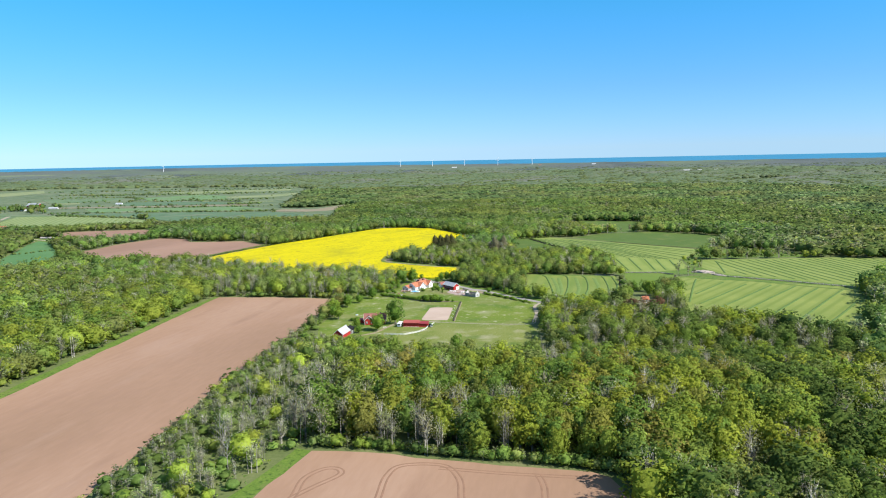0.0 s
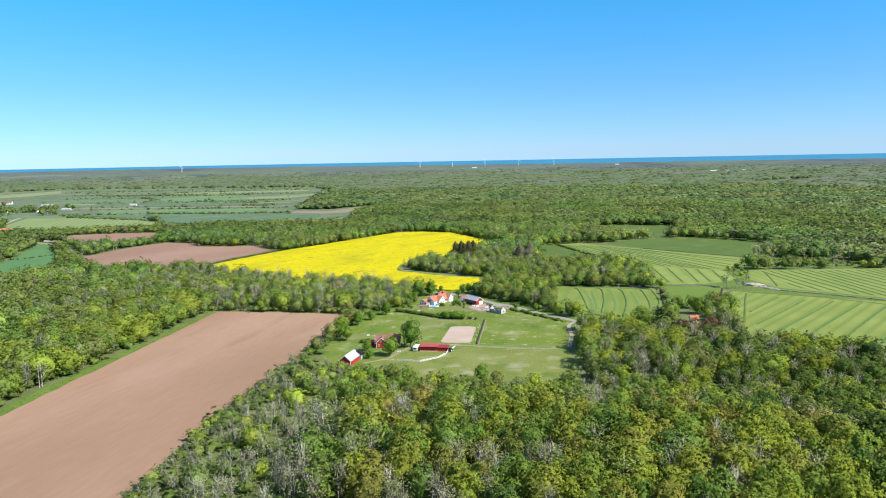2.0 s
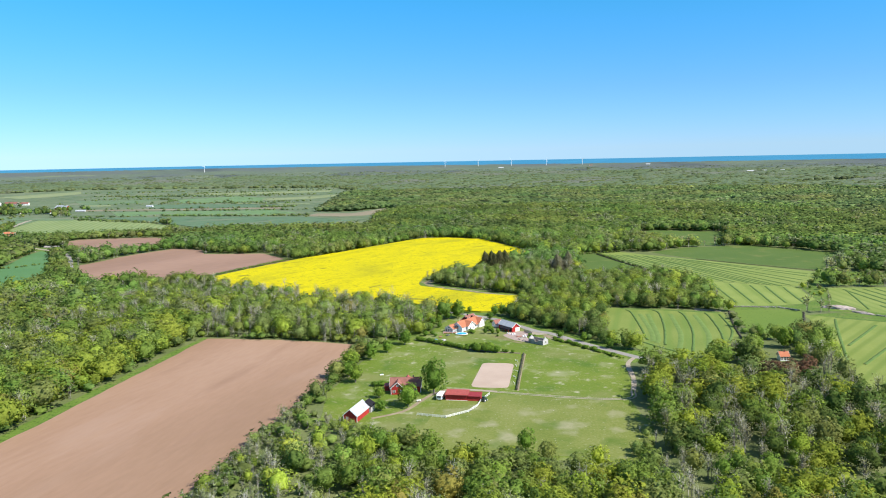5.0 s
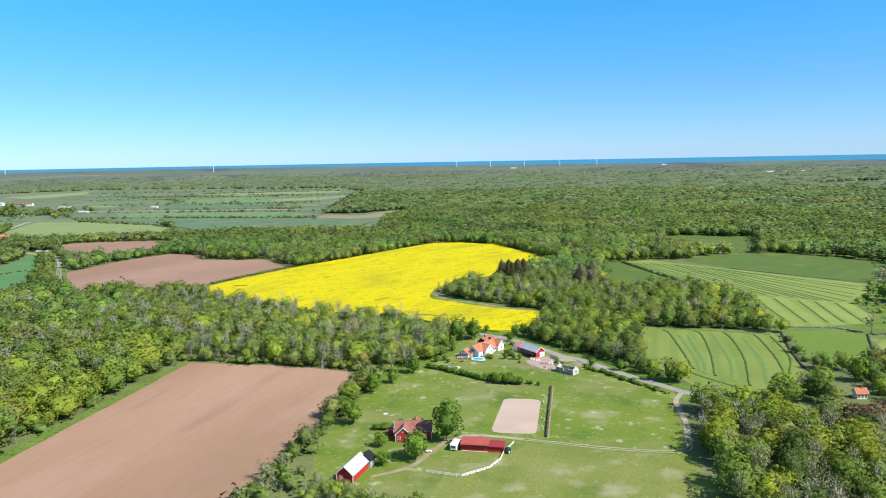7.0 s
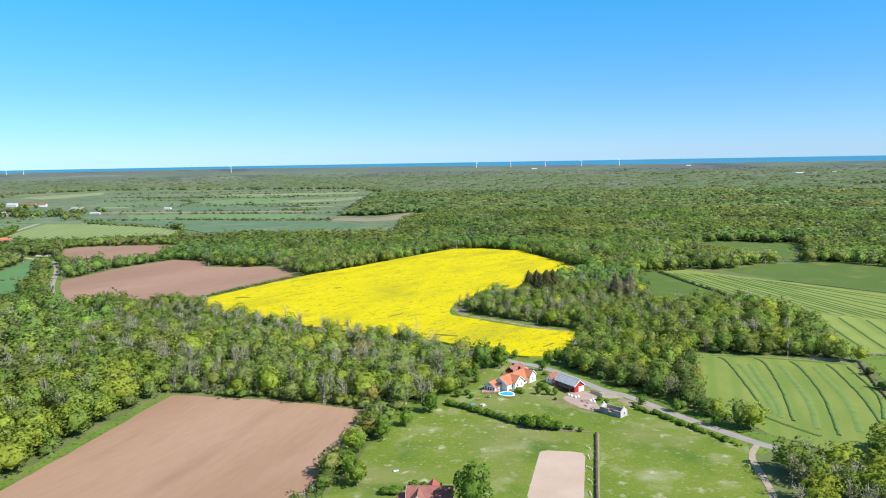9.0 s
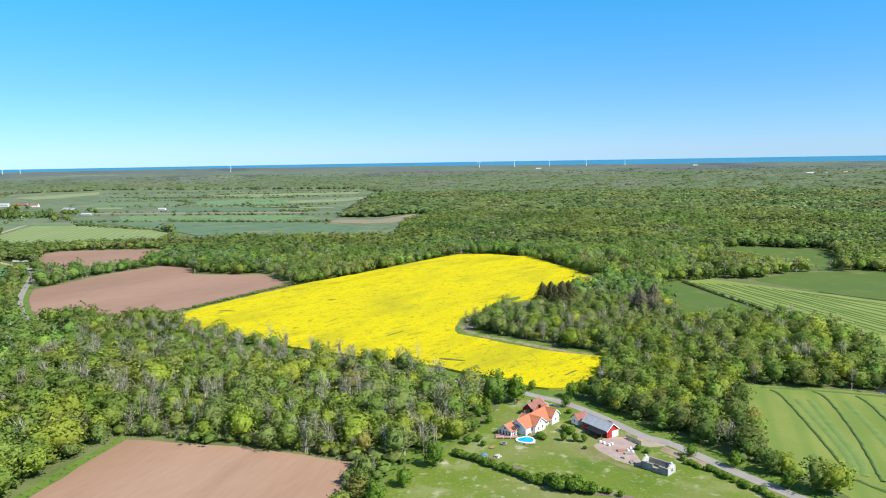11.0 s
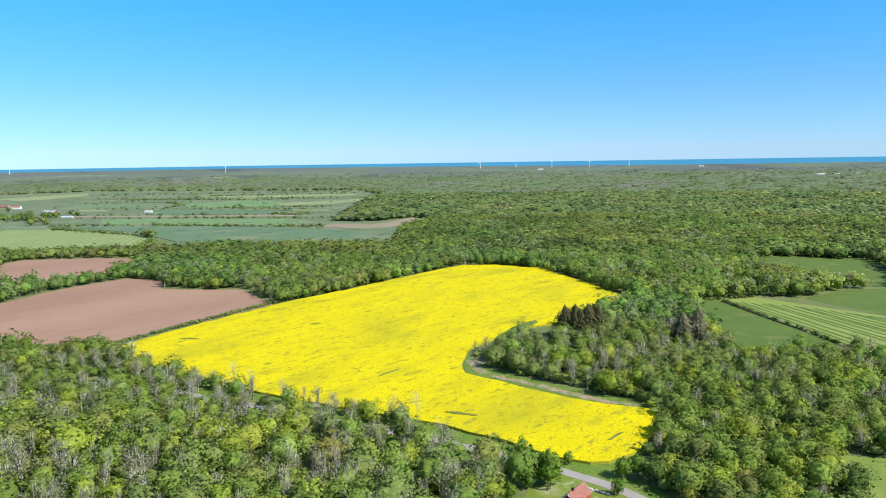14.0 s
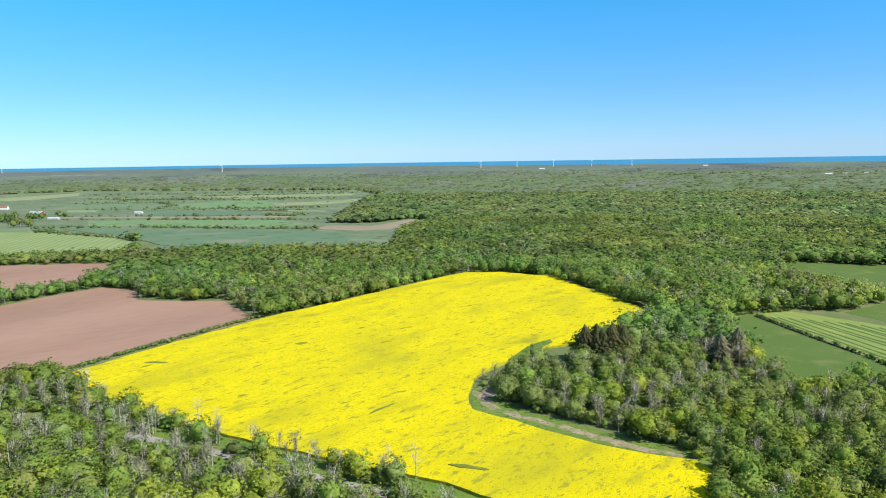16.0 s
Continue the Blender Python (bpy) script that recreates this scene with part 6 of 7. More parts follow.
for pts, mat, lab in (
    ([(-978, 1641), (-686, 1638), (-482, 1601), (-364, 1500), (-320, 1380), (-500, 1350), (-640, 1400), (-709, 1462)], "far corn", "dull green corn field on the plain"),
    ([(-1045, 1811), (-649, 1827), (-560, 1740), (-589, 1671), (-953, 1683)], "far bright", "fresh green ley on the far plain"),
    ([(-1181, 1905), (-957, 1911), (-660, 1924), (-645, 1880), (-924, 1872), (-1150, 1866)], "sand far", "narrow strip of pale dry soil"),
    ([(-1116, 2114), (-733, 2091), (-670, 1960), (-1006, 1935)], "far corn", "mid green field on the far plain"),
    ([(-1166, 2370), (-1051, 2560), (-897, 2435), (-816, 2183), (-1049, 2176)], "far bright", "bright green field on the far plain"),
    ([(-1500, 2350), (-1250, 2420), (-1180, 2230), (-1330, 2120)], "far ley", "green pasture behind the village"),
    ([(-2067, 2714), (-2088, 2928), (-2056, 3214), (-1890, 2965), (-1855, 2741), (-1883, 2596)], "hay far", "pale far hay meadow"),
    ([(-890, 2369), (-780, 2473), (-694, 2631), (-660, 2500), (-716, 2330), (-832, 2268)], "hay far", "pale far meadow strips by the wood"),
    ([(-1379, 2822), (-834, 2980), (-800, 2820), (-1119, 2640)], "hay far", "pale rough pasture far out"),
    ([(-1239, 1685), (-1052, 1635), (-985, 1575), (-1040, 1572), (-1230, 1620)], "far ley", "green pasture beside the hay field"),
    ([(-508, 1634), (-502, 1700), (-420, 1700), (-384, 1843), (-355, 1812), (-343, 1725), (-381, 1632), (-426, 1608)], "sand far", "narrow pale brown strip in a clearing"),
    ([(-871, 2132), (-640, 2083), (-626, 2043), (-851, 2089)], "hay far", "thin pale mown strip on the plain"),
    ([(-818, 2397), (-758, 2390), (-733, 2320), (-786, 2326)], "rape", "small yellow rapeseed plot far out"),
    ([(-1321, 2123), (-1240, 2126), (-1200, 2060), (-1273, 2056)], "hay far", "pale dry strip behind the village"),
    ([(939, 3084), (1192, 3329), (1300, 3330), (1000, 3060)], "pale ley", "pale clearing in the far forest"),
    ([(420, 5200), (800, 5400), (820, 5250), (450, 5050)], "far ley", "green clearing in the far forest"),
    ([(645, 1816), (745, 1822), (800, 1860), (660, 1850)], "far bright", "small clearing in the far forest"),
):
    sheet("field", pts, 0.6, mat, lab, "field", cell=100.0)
sheet("road", ribbon(SIDE_ROAD, 6), 0.15, "gravel", "pale country road by the corn field", "road")

sheet("road", ribbon([(-959, 1327), (-1031, 1463), (-1080, 1560), (-1106, 1629)], 7), 0.5, "gravel", "pale village road beside the hay field", "road")

for x, y, long, wide, turn in ((-117.5, 721, 15, 3.0, -12), (-309, 837, 14, 3.5, 5), (-164.5, 779, 18, 1.2, 63), (-52.6, 703, 12, 1.2, 56)):
    c, w = math.cos(radians(turn)), math.sin(radians(turn))
    ring = [(x + c * long / 2 * math.cos(a) - w * wide / 2 * math.sin(a), y + w * long / 2 * math.cos(a) + c * wide / 2 * math.sin(a)) for a in (i * 0.628 for i in range(10))]
    sheet("crop_gap", ring, 1.42, "crop weeds", "thin olive gap of weeds in the rapeseed", "crop gap", ragged=0.5)

# ---- hedgerows on the plain and along the far fields ----
def along(points, step, jitter):
    out = []
    for (x0, y0), (x1, y1) in zip(points, points[1:]):
        n = max(1, int(math.hypot(x1 - x0, y1 - y0) / step))
        out += [(x0 + (x1 - x0) * (i + rng.uniform()) / n + rng.normal(0, jitter), y0 + (y1 - y0) * (i + rng.uniform()) / n + rng.normal(0, jitter)) for i in range(n)]
    return out


spots = []
for line, step in (([(-1040, 1660), (-727, 1672), (-560, 1660), (-486, 1615)], 8), ([(-1190, 1925), (-946, 1925), (-640, 1945)], 16), ([(-1180, 1845), (-900, 1840), (-640, 1850)], 22), ([(-1300, 2140), (-1030, 2135), (-690, 2110)], 12), ([(-1180, 2380), (-1106, 2187), (-805, 2155)], 12), ([(-1584, 2673), (-1100, 2560), (-690, 2660)], 9), ([(-1470, 2415), (-1280, 2866)], 14), ([(-1380, 2840), (-830, 2995)], 9), ([(-1500, 2600), (-950, 2620)], 14), ([(-1900, 3000), (-900, 3150)], 12), ([(-1150, 1570), (-1230, 1760)], 14), ([(-980, 1575), (-860, 1530), (-720, 1480)], 14), ([(-700, 1950), (-720, 1976), (-672, 1930), (-650, 1980)], 4)):
    spots += along(line, step * 0.8, 9)
for line, step in (([(-836, 1673), (-695, 1653), (-583, 1645), (-503, 1656)], 5), ([(-1003, 1604), (-851, 1528), (-726, 1472)], 6), ([(-907, 1842), (-760, 1836), (-659, 1832), (-565, 1843)], 8), ([(-954, 2183), (-838, 2196), (-681, 2205)], 7), ([(-1669, 2697), (-1371, 2621), (-1171, 2698), (-893, 2693)], 7), ([(-1432, 2409), (-1271, 2449), (-1146, 2324)], 7)):
    spots += along(line, step, 2.5)
for _ in range(150):
    f = rng.uniform(0, 1)
    spots.append((rng.uniform(-1900, -650) * (0.75 + 0.25 * f), 2150 + 1050 * f))
spots = np.array(spots)
ok = inside(spots[:, 0], spots[:, 1], PLAIN)
spots = spots[ok]
grow("hedgerow", "scattered hedgerows and bushes on the far plain", spots[:, 0], spots[:, 1], kinds_at(spots[:, 0], spots[:, 1]), 3, rng.uniform(1.2, 5.5, len(spots)), 2.4)
near_hedge = np.array(along([(-356, 805), (-338, 868), (-306, 959), (-272, 1024), (-240, 1095), (-201, 1172)], 1.3, 0.6) + along([(20, 1000), (44, 1012), (72, 1024)], 3, 1) + along([(44, 1003), (62, 945), (76, 905), (94, 833)], 1.8, 0.5) + along([(-590, 932), (-601, 899), (-640, 880)], 4, 1.5))
cx, cy = rng.uniform(184, 330, 420), rng.uniform(730, 885, 420)
ok = inside(cx, cy, SCRUB)
grow("scrub", "low mixed scrub and bushes at the field corner", cx[ok], cy[ok], kinds_at(cx[ok], cy[ok]), 1, rng.uniform(2.0, 5.5, int(ok.sum())), 1.5)
roadside = np.array(along([(-632, 1004), (-600, 966), (-572, 930)], 5, 3) + along([(-790, 1165), (-740, 1138), (-700, 1128)], 5, 6) + along([(-855, 1270), (-810, 1190)], 6, 8))
grow("hedgerow", "low scrubby hedges along the field edges", near_hedge[:, 0], near_hedge[:, 1], kinds_at(near_hedge[:, 0], near_hedge[:, 1]), 2, 2.3, 1.9)
grow("roadside_trees", "green roadside trees beside the corn field", roadside[:, 0], roadside[:, 1], kinds_at(roadside[:, 0], roadside[:, 1]), 2, 9.0, 1.4)
brush = np.array(along([(-118, 452), (-104, 443), (-92, 437), (-80, 432), (-68, 425)], 2.2, 1.8) + along([(-112, 446), (-96, 434), (-74, 421)], 2.2, 1.8) + along([(14, 419), (24, 432), (22, 446)], 4, 1.2))
grow("brush", "leafless grey bushes at the pasture's edge", brush[:, 0], brush[:, 1], np.where(rng.uniform(0, 1, len(brush)) < 0.7, "bare", "sallow").astype(object), 0, 4.2, 1.3)
skirt = np.array(along([(-34, 710), (-28, 735), (-50, 765), (-78, 778), (-105, 795), (-118, 828), (-111, 844), (-97, 858), (-82, 864), (-74, 886), (-55, 945), (-24, 998)], 2.6, 1.3) + along([(-236, 595), (-180, 593), (-133, 585)], 1.6, 1.0) + along([(-74, 274), (-50, 272.5), (-20, 265.5), (32, 256.5), (44, 250), (47, 236), (48, 215)], 1.3, 0.9) + along([(-128, 575), (-123, 550), (-123, 492), (-129, 440), (-132, 395), (-134, 350), (-133, 225)], 1.5, 1.2) + along([(-124, 440), (-126, 395), (-128, 350), (-126, 230)], 2.5, 2.5) + along([(-116, 400), (-118, 330), (-112, 230)], 3.0, 3.0))
grow("hedgerow", "leafy undergrowth along the wood's edge", skirt[:, 0], skirt[:, 1], kinds_at(skirt[:, 0], skirt[:, 1]), 1, 4.5, 1.5)

# ---- village houses ----
def village_house(x, y, rz, long, wide, eaves, wall, roof, label):
    p, k = land(x, y)
    k = float(k)
    h = new("house")
    h.matrix_world = Matrix.Translation(p) @ Matrix.Rotation(radians(rz), 4, "Z") @ Matrix.Scale(k, 4)
    tagged(h, label, "house", "houses of the village")
    volume(h, 0, 0, 0, long, wide, eaves, wide * 0.42, wall, roof, boards="white paint")
    for i in range(3):
        window(h, -long / 3 + i * long / 3, -wide / 2, eaves * 0.5, 1.2, 1.4, -90)
    window(h, long / 2, 0, eaves * 0.5, 1.2, 1.4, 0)
    chimney(h, long * 0.15, 0, eaves + wide * 0.3, eaves + wide * 0.42 + 1.0)


WHITE_RED = "white house with red tile roof among trees"
for x, y, rz, long, wide, eaves, wall, roof, lab in (
    (-1269, 1790, 10, 17, 9, 4.5, "white paint", "red tile", WHITE_RED), (-1322, 1795, 60, 16, 9, 4, "red paint", "red tile", "red cottage with tile roof in the village"),
    (-1191, 1784, 5, 15, 8, 4, "white paint", "orange tile", "white house with orange roof in the village"), (-1595, 2185, 4, 40, 12, 5, "grey wood", "red tile", "large red farm building in the village"),
    (-1658, 2194, 0, 34, 11, 5, "white paint", "grey sheet", "long pale farm shed in the village"), (-1543, 2177, 10, 18, 10, 5, "white paint", "red tile", WHITE_RED),
    (-1250, 1925, -20, 44, 14, 6.5, "red paint", "grey sheet", "large red barn with grey roof at the village edge"), (-1150, 1849, 4, 24, 6, 2.4, "pale render", "grey sheet", "long white farm shed on the plain"),
    (-1060, 2015, 0, 18, 6, 2.6, "white paint", "grey sheet", "lone white shed on the plain"), (-866, 1234, 20, 16, 9, 4, "red paint", "orange tile", "red house with orange roof by the trees"),
    (-885, 1250, 80, 12, 8, 4, "white paint", "orange tile", "white house with orange roof by the trees"), (-1568, 2196, 10, 16, 9, 4, "white paint", "red tile", WHITE_RED),
    (-1700, 2230, 40, 14, 9, 4, "white paint", "red tile", WHITE_RED), (-1345, 1790, 15, 14, 8, 4, "white paint", "red tile", WHITE_RED), (-1390, 1840, 70, 14, 8, 4, "white paint", "grey sheet", "pale house with grey roof in the village"),
    (1207, 4745, 15, 44, 16, 5, "white paint", "grey sheet", "long white industrial shed beyond the forest"), (1300, 4790, 15, 30, 14, 5, "white paint", "grey sheet", "pale industrial shed beyond the forest"), (1423, 4855, 10, 26, 14, 5, "white paint", "grey sheet", "pale industrial shed beyond the forest"),
    (-445, 8107, 8, 55, 22, 8, "white paint", "grey sheet", "distant white building near the coast"), (1220, 9000, 8, 50, 22, 8, "white paint", "grey sheet", "distant white building near the coast"), (560, 8900, 8, 40, 20, 8, "white paint", "red tile", "distant house near the coast"),
    (109.5, 559, 8, 4.6, 4.4, 2.6, "white paint", "orange tile", "white cottage with orange roof beside copper beech"),
    (-691, 1089, 2, 21, 3.5, 1.3, "grey wood", "grey wood", "low weathered timber stack by the brown field"),
):
    village_house(x, y, rz, long, wide, eaves, wall, roof, lab)
gx = np.array([(-1270, 1742), (-1255, 1752), (-1206, 1768), (-1284, 1905), (-1180, 1905), (-1092, 1680), (-1080, 1690), (-1250, 1790), (-1262, 1800), (-1275, 1795), (-1190, 1779), (-1195, 1790), (-1303, 1788), (-1310, 1800), (-1257, 1842), (-1265, 1850), (-1123, 1721), (-1128, 1726), (-1330, 1830), (-1400, 1900), (-1420, 1920), (-1440, 1905), (-1500, 2050), (-1520, 2060), (-1480, 2070), (-1620, 2120), (-1640, 2110), (-1230, 1880), (-1205, 1870), (-1290, 1730), (-1340, 1770), (-1360, 1800)], float)
gx = np.concatenate([gx + rng.normal(0, 7, gx.shape) for _ in range(4)])
grow("village_trees", "round green garden trees between village houses", gx[:, 0], gx[:, 1], kinds_at(gx[:, 0], gx[:, 1]), 2, 13.0, 1.3)


# ---- wind turbines on the coast ----
def turbine(bearing, spin, far=10000.0, size=1.0):
    a = radians(bearing)
    p, k = land(CX + far * math.sin(a), CY + far * math.cos(a))
    t = new("wind_turbine")
    t.matrix_world = Matrix.Translation(p) @ Matrix.Rotation(-a, 4, "Z") @ Matrix.Scale(float(k) * size, 4)
    tagged(t, "slender white wind turbine standing on the coast", "wind turbine", "wind turbines on the coast")
    part("tower", rod(bmesh.new(), (0, 0, 0), (0, 0, 82), 3.4, 1.8, 12), "white plastic", t)
    part("nacelle", boxed(((0, -1, 83), (4, 10, 4.2)), bevel=0.5), "white plastic", t)
    hub = part("hub", rod(bmesh.new(), (0, -8.5, 83), (0, -5.5, 83), 1.2, 2.0, 10), "white plastic", t)
    for i in range(3):
        b = radians(spin + 120 * i)
        d = Vector((math.sin(b), 0, math.cos(b)))
        c = Vector((0, -7.2, 83))
        part("blade", rod(bmesh.new(), c + d * 1.5, c + d * 38, 1.5, 0.4, 5), "white plastic", hub)


for bearing, spin in ((-7.35, 10), (-4.76, 52), (-2.16, 85), (0.52, 20), (3.28, 70), (-25.6, 40)):
    turbine(bearing, spin)
for bearing, spin in ((-40.6, 15), (-40.0, 75), (-39.0, 48)):
    turbine(bearing, spin, 14000.0, 1.05)


# ---- trees and shrubs that stand alone ----
def mesh_part(name, data, mat, parent):
    v, f, c, lie = data
    me = bpy.data.meshes.new(name)
    me.from_pydata(v.tolist(), [], f.tolist())
    me.attributes.new("lie", "FLOAT_VECTOR", "POINT").data.foreach_set("vector", lie.ravel().astype(np.float32))
    me.materials.append(M[mat])
    ob = new(name, me)
    ob.parent = parent
    return ob


def limbed_trunk(limbs, top):
    bm = bmesh.new()
    rod(bm, (0, 0, -0.02), (0.01, 0, top * 0.55), 0.026, 0.018, 7)
    rod(bm, (0.01, 0, top * 0.55), (0, 0.01, top), 0.018, 0.006, 6)
    for i in range(limbs):
        a = i * 2.4 + rng.uniform(-0.4, 0.4)
        z = rng.uniform(0.3, 0.6)
        r = rng.uniform(0.12, 0.24)
        rod(bm, (0, 0, z), (math.cos(a) * r, math.sin(a) * r, z + rng.uniform(0.1, 0.22)), 0.011, 0.004, 5)
    return bm


def tree_kind(label, clumps, per, leaf, limbs, mat="single leaves", core=0.84):
    t = thing("tree", 0, 0, 0, label, "tree")
    part("trunk", limbed_trunk(limbs, 0.8), "bark", t)
    mesh_part("crown", leafy(clumps, per, leaf, core, fine=True), mat, t)
    return t


OAK = "broad deciduous tree in fresh green spring leaf"
tree_protos = [tree_kind(OAK, c, 25, 0.043, 6, core=0.85) for c in (46, 40, 52, 36, 44, 48, 42)]
garden_protos = [tree_kind(OAK, c, 22, 0.046, 6, "garden leaves", 0.90) for c in (46, 40, 52)]


def plant(proto, x, y, h, wide=1.0, label="", group="", category=""):
    m = pose(x, y, 0, 0, 0, float(rng.uniform(0, 360))) @ Matrix.Diagonal((h * wide, h * wide, h, 1))
    ob = copy_thing(proto, m)
    return tagged(ob, label, category, group)


SOLO = [(-69.9, 488.0, 17.0, 1.0, "tall broad tree beside the cottage"), (-78.8, 468.5, 11.5, 1.25, "round green tree in front of the cottage"), (-94.8, 479.5, 6.0, 1.2, "small round tree on the cottage lawn"), (-112, 503, 10, 1.15, "dark green tree at the hedge"), (-118, 512, 9, 1.2, "green tree at the field edge"), (-120.5, 531, 9, 1.1, "pale green tree at the field edge"), (-114, 546, 9.5, 1.1, "green tree at the field edge"), (-108, 562, 7, 1.2, "green tree at the pasture corner"), (-101, 580, 10, 1.1, "yellow-green tree at the pasture corner"),
        (-76.6, 655.5, 13, 1.0, "dark tree behind the farmhouse"), (-79, 660, 10, 1.1, "dark tree behind the farmhouse"), (-71, 675, 5, 1.1, "small bush at the roadside"), (-88.5, 684.5, 6, 0.9, "young tree at the rapeseed edge"), (-52, 666, 8, 1.1, "olive tree at the roadside"), (-54.5, 652, 6, 1.0, "small tree on the farmhouse lawn"), (-47, 668, 8, 1.2, "grey-green tree at the roadside"), (-86, 420, 9, 1.1, "green tree at the pasture's lower edge"), (-70, 424, 8, 1.2, "green tree at the pasture's lower edge"), (-25, 421, 9, 1.1, "yellow-green tree at the pasture's lower edge"), (-90, 462, 5.5, 1.3, "green bush beside the small barn"), (117.6, 584, 13, 1.0, "tall dark tree near the cottage"), (100, 574, 10, 1.1, "dark green tree near the cottage"), (109.6, 606, 9, 1.0, "pale tree by the stone wall"), (6, 594, 6, 1.1, "olive bush at the roadside"), (20, 578, 6.5, 1.1, "small tree at the roadside"), (-8, 602, 5, 1.3, "bush at the roadside"),
        (-94, 650, 6, 1.2, "leafy bush behind the farmhouse lawn"), (-89, 645, 5, 1.3, "leafy bush behind the farmhouse lawn"), (-91.5, 632, 6.5, 1.1, "leafy bush at the lawn's edge"), (-86.5, 627, 4, 1.3, "low bush at the lawn's edge"), (-84, 653, 6, 1.2, "leafy bush behind the farmhouse lawn"), (-91.5, 617, 6, 1.1, "leafy bush at the lawn's edge"), (-88, 638, 4, 1.3, "low bush at the lawn's edge"), (-33, 690, 6.5, 1.2, "spreading grey-green bush at the rapeseed corner")]
for i, (x, y, h, wide, lab) in enumerate(SOLO):
    plant(garden_protos[i % 3], x, y, h, wide, lab)
for i, (x, y) in enumerate(SINGLES):
    plant(tree_protos[int(rng.integers(0, 7))], x, y, float(rng.uniform(12.5, 20) * np.interp(y, [330, 362], [1.0, 0.8])), float(rng.uniform(0.95, 1.3)), group="trees of the near wood")
for t in tree_protos + garden_protos:
    for o in (*t.children_recursive, t):
        bpy.data.objects.remove(o)


def shrub_kind(label):
    s = thing("shrub", 0, 0, 0, label, "shrub")
    bm = bmesh.new()
    for i in range(5):
        a = i * 1.26
        rod(bm, (0, 0, -0.02), (math.cos(a) * 0.2, math.sin(a) * 0.2, 0.5), 0.02, 0.01, 5)
    part("stems", bm, "bark", s)
    d = rng.normal(0, 1, (230, 3))
    d[:, 2] = np.abs(d[:, 2])
    d /= np.linalg.norm(d, axis=1)[:, None]
    core = ICO_V * rng.uniform(0.36, 0.47, (len(ICO_V), 1)) * [1, 1, 0.95] + [0, 0, 0.48]
    leaves = leaf_tris(d * [0.5, 0.5, 0.5] * rng.uniform(0.82, 1.1, (230, 1)) + [0, 0, 0.48], d, 0.13)
    mesh_part("foliage", joined([(core, ICO_F, 0, ICO_V), (*leaves, 0, np.repeat(d + rng.normal(0, 0.25, d.shape) + [0, 0, 0.15], 3, 0))]), "garden leaves", s)
    return s


shrub_protos = [shrub_kind("dense green garden shrub") for _ in range(3)]
for x, y in ((-54.9, 611.4), (-50.2, 611.0), (-46.8, 611.0)):
    plant(shrub_protos[0], x, y, 3.6, 0.75, "clipped round topiary bush on the lawn", "topiary on the lawn")
for x, y, h, w in ((-57.2, 569.6, 4.6, 1.2), (-53.0, 568.2, 5.0, 1.15), (-49.3, 567.4, 5.6, 1.0), (-62.0, 572.0, 3.4, 1.3), (-45.0, 566.3, 3.8, 1.3), (-52.2, 619, 3.4, 1.3), (-54.5, 621.5, 3, 1.2), (-64.2, 613.3, 2.6, 1.5), (-62.5, 611.5, 2.2, 1.3), (-57.5, 640, 2, 1.3), (-53, 644, 1.8, 1.5), (-46.5, 604, 1.4, 1.3), (-97.7, 498.7, 2.4, 2.2), (-100.8, 498, 2.2, 2.0), (-91.9, 503, 3.0, 1.3), (-88.5, 503.5, 2.6, 1.2), (-85.5, 602, 2.2, 1.2), (-26.5, 606, 2.0, 1.4), (-23.5, 603, 1.8, 1.4), (-88, 606, 3, 1.1), (-92, 603, 3.5, 1.1)):
    plant(shrub_protos[int(rng.integers(0, 3))], x, y, h, w, group="garden shrubs")
for x, y in along([(-96, 592), (-81, 583.5), (-70, 576), (-59, 569)], 1.5, 0.4):
    plant(shrub_protos[int(rng.integers(0, 3))], x, y, float(rng.uniform(2.0, 3.0)), float(rng.uniform(1.1, 1.5)), "green hedge shrub between lawn and pasture", "hedge shrubs")
for x, y in along([(-58, 569), (-43, 565)], 1.5, 1.0):
    plant(shrub_protos[int(rng.integers(0, 3))], x, y, float(rng.uniform(3.2, 5.0)), float(rng.uniform(1.0, 1.3)), "tall hedge shrub between lawn and pasture", "hedge shrubs")
for x, y in along([(-42, 565.5), (-35, 564.5)], 2.0, 0.6):
    plant(shrub_protos[int(rng.integers(0, 3))], x, y, 2.0, 1.2, "green hedge shrub between lawn and pasture", "hedge shrubs")
for x, y in along([(-12, 598), (4, 581), (24, 557)], 1.2, 0.7):
    plant(shrub_protos[int(rng.integers(0, 3))], x, y, float(rng.uniform(0.7, 2.2)), float(rng.uniform(1.2, 2.0)), "low shrub along the road's edge", "roadside shrubs")
for s in shrub_protos:
    for o in (*s.children_recursive, s):
        bpy.data.objects.remove(o)


def copper_beech():
    t = thing("copper_beech", 0, 0, 0, "spreading copper beech with reddish-brown leaves", "tree")
    part("trunk", limbed_trunk(7, 0.8), "bark", t)
    mesh_part("crown", leafy(46, 18, 0.05, 0.7), "copper leaves", t)
    return t


M["copper leaves"] = foliage("copper leaves", False, [(0.0, (0.090, 0.052, 0.033)), (1.0, (0.115, 0.072, 0.043))])
beech = copper_beech()
for x, y, h in ((94, 515, 11.5), (100, 520, 11), (89, 521, 10), (115, 536, 9), (109, 526, 9)):
    plant(beech, x, y, h, 1.2)
for o in (*beech.children_recursive, beech):
    bpy.data.objects.remove(o)

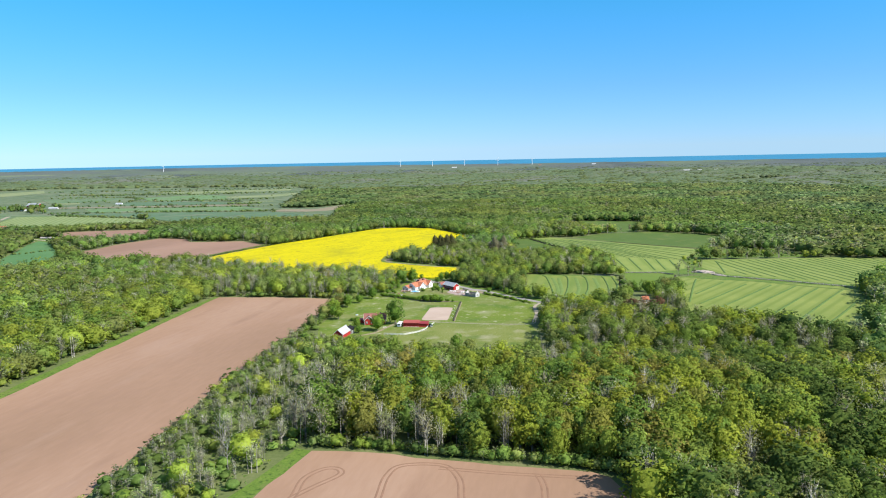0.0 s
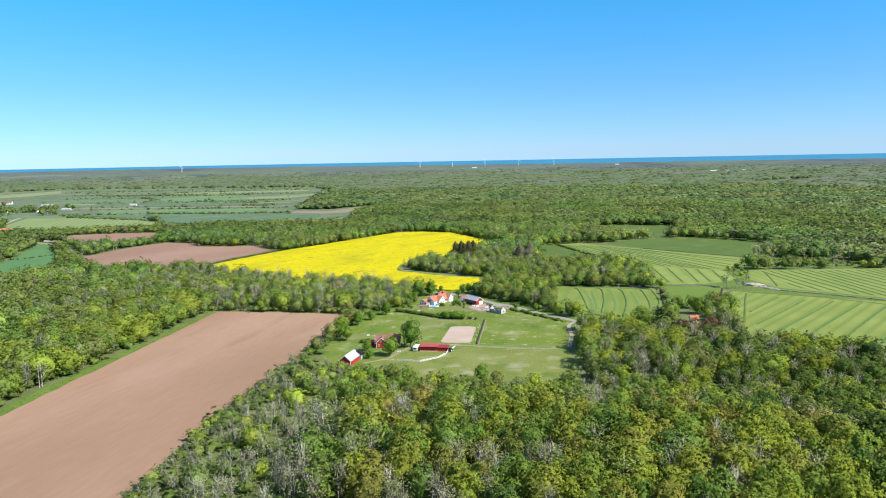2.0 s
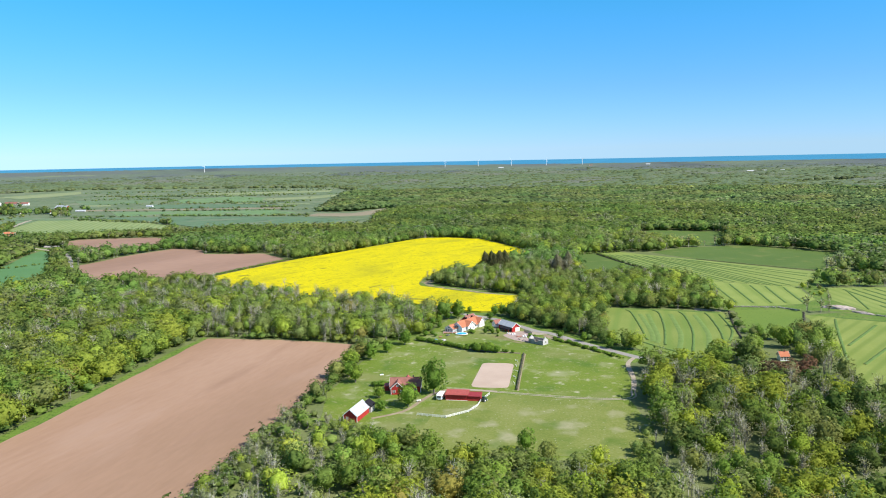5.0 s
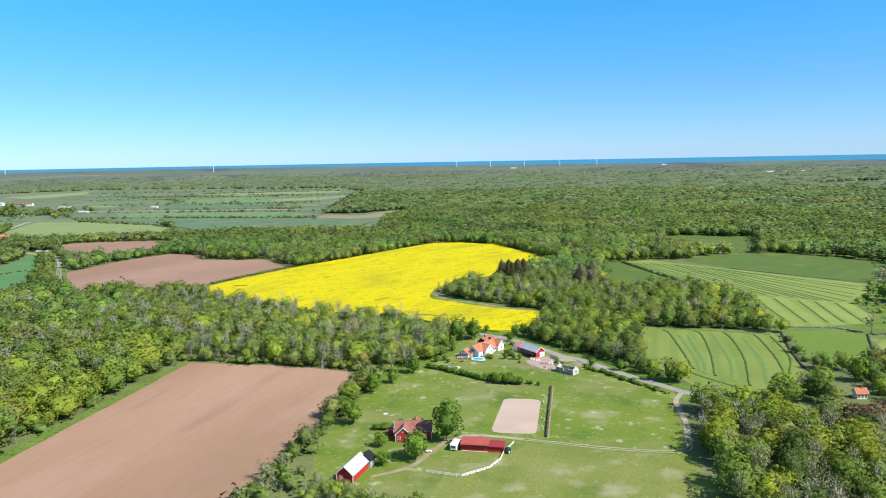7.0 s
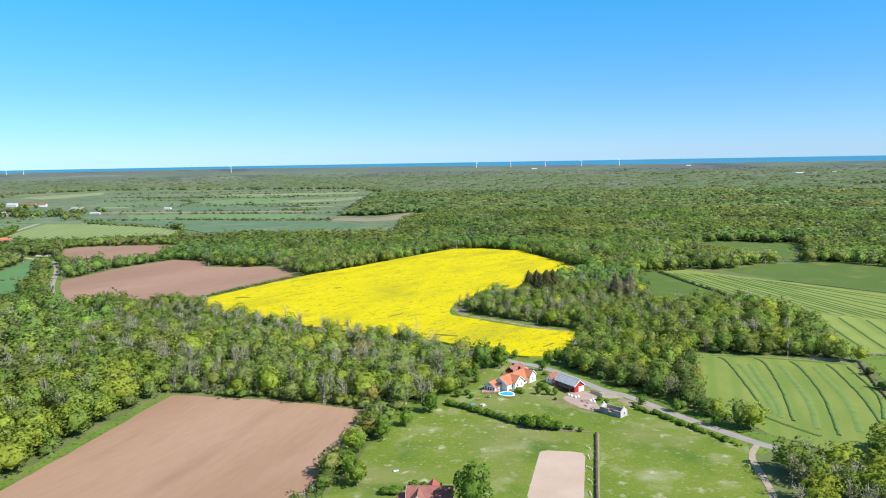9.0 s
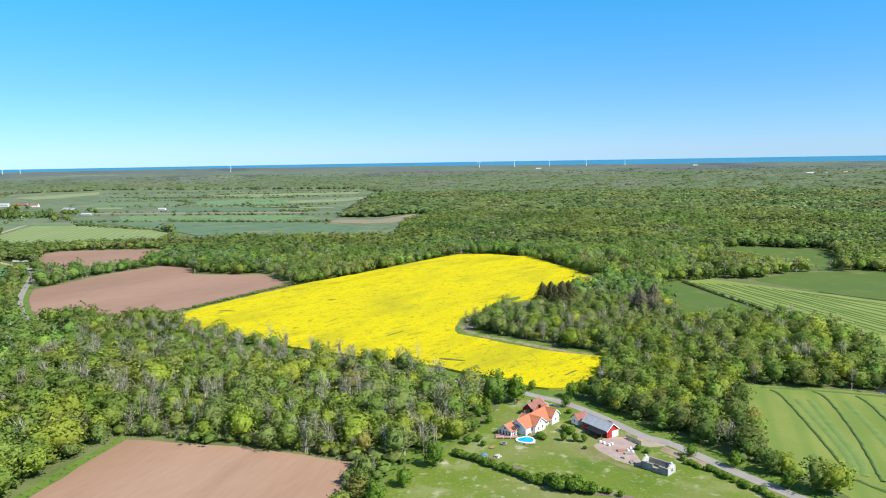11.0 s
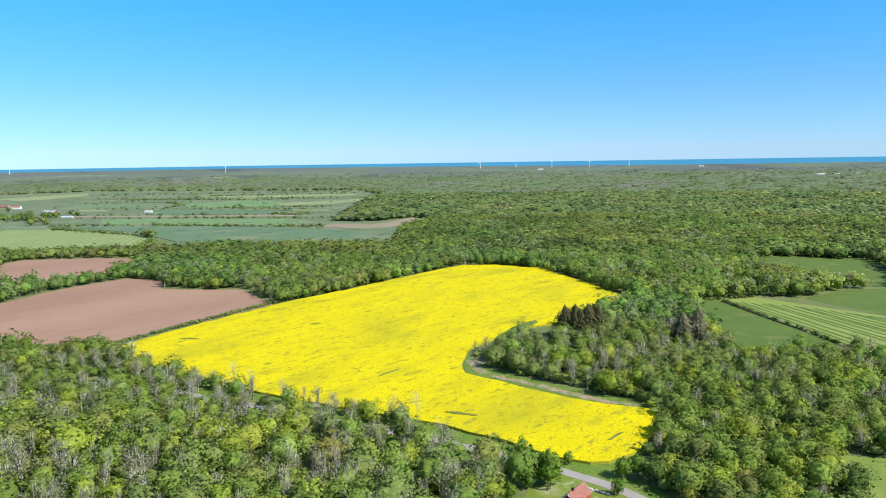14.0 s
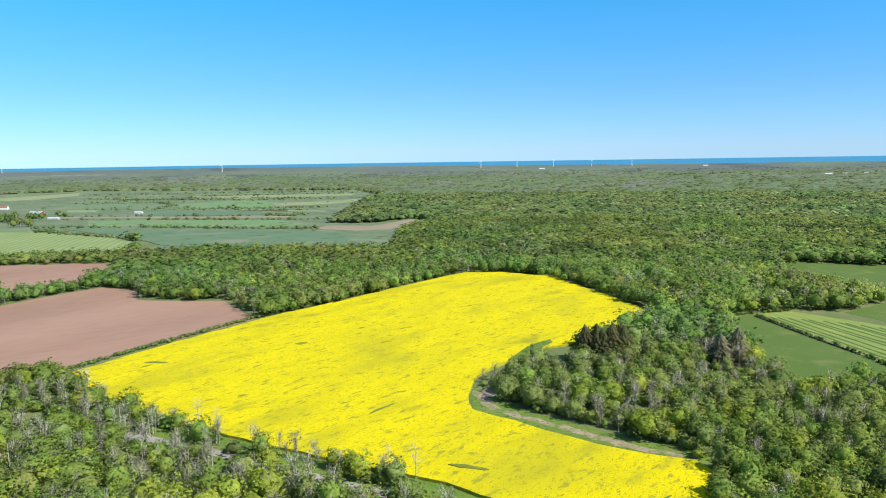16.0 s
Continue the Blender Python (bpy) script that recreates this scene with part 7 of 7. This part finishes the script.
for i, y in enumerate((507, 517, 528, 538, 547)):
    j = thing("jump_fence", -32.7, y, 100 + 15 * (i % 3), "white show-jumping pole on two stands", "jump fence", "jumps beside the arena")
    part("pole", rod(bmesh.new(), (-1.7, 0, 0.6), (1.7, 0, 0.6), 0.09, sides=8), "white paint", j)
    for x in (-1.6, 1.6):
        part("stand", boxed(((x, 0, 0.35), (0.09, 0.09, 0.7)), ((x, 0, 0.04), (0.1, 0.4, 0.08))), "white paint", j)


def bare_birch():
    b = thing("birch", 0, 0, 0, "leafless pale birch rising above the wood", "birch")
    part("trunk", rod(rod(bmesh.new(), (0, 0, -0.02), (0.02, 0, 0.5), 0.014, 0.009, 6), (0.02, 0, 0.5), (0, 0.02, 1.0), 0.009, 0.003, 5), "birch bark", b)
    for i in range(8):
        a, z = i * 2.4, 0.38 + 0.06 * i
        tip = Vector((math.cos(a) * (0.26 - 0.02 * i), math.sin(a) * (0.26 - 0.02 * i), z + 0.26))
        bm = rod(bmesh.new(), (0.01, 0, z), tip, 0.006, 0.002, 4)
        for j in range(4):
            q = Vector((0.01, 0, z)).lerp(tip, 0.4 + 0.17 * j)
            rod(bm, q, q + Vector((float(rng.uniform(-0.09, 0.09)), float(rng.uniform(-0.09, 0.09)), float(rng.uniform(0.05, 0.13)))), 0.0035, 0.0015, 3)
        part("branch", bm, "birch bark", b)
    return b


M["birch bark"] = surface("birch bark", [(0.3, (0.27, 0.25, 0.215)), (0.7, (0.46, 0.435, 0.39))], coarse=2, fine=9)
birch = bare_birch()
for x, y, h in ((-265, 733, 13), (-262, 729, 10), (-223, 706, 12), (-226, 701, 11), (-215, 697, 10), (-290, 722, 11), (-301, 700, 12), (-246, 690, 11), (-190, 690, 12), (-183, 694, 10), (-170, 685, 11), (-152, 668, 12), (-140, 640, 12), (-118, 655, 11), (-112, 640, 12), (-104, 622, 11), (-99, 640, 12), (-52, 322, 13), (-20, 300, 12), (-104, 262, 12), (-112, 280, 11), (-98, 250, 12), (-106, 300, 12), (-118, 330, 11), (60, 470, 12), (52, 500, 11)):
    plant(birch, x, y, h, float(rng.uniform(0.9, 1.2)), group="pale birches")
for _ in range(60):
    x, y = float(rng.uniform(-345, -125)), float(rng.uniform(598, 762))
    if y < 750 + (x + 250) * -0.32 and (x < -236 or y > 596):
        plant(birch, x, y, float(rng.uniform(10, 14.5)), float(rng.uniform(0.75, 1.1)), group="pale birches")
for o in (*birch.children_recursive, birch):
    bpy.data.objects.remove(o)
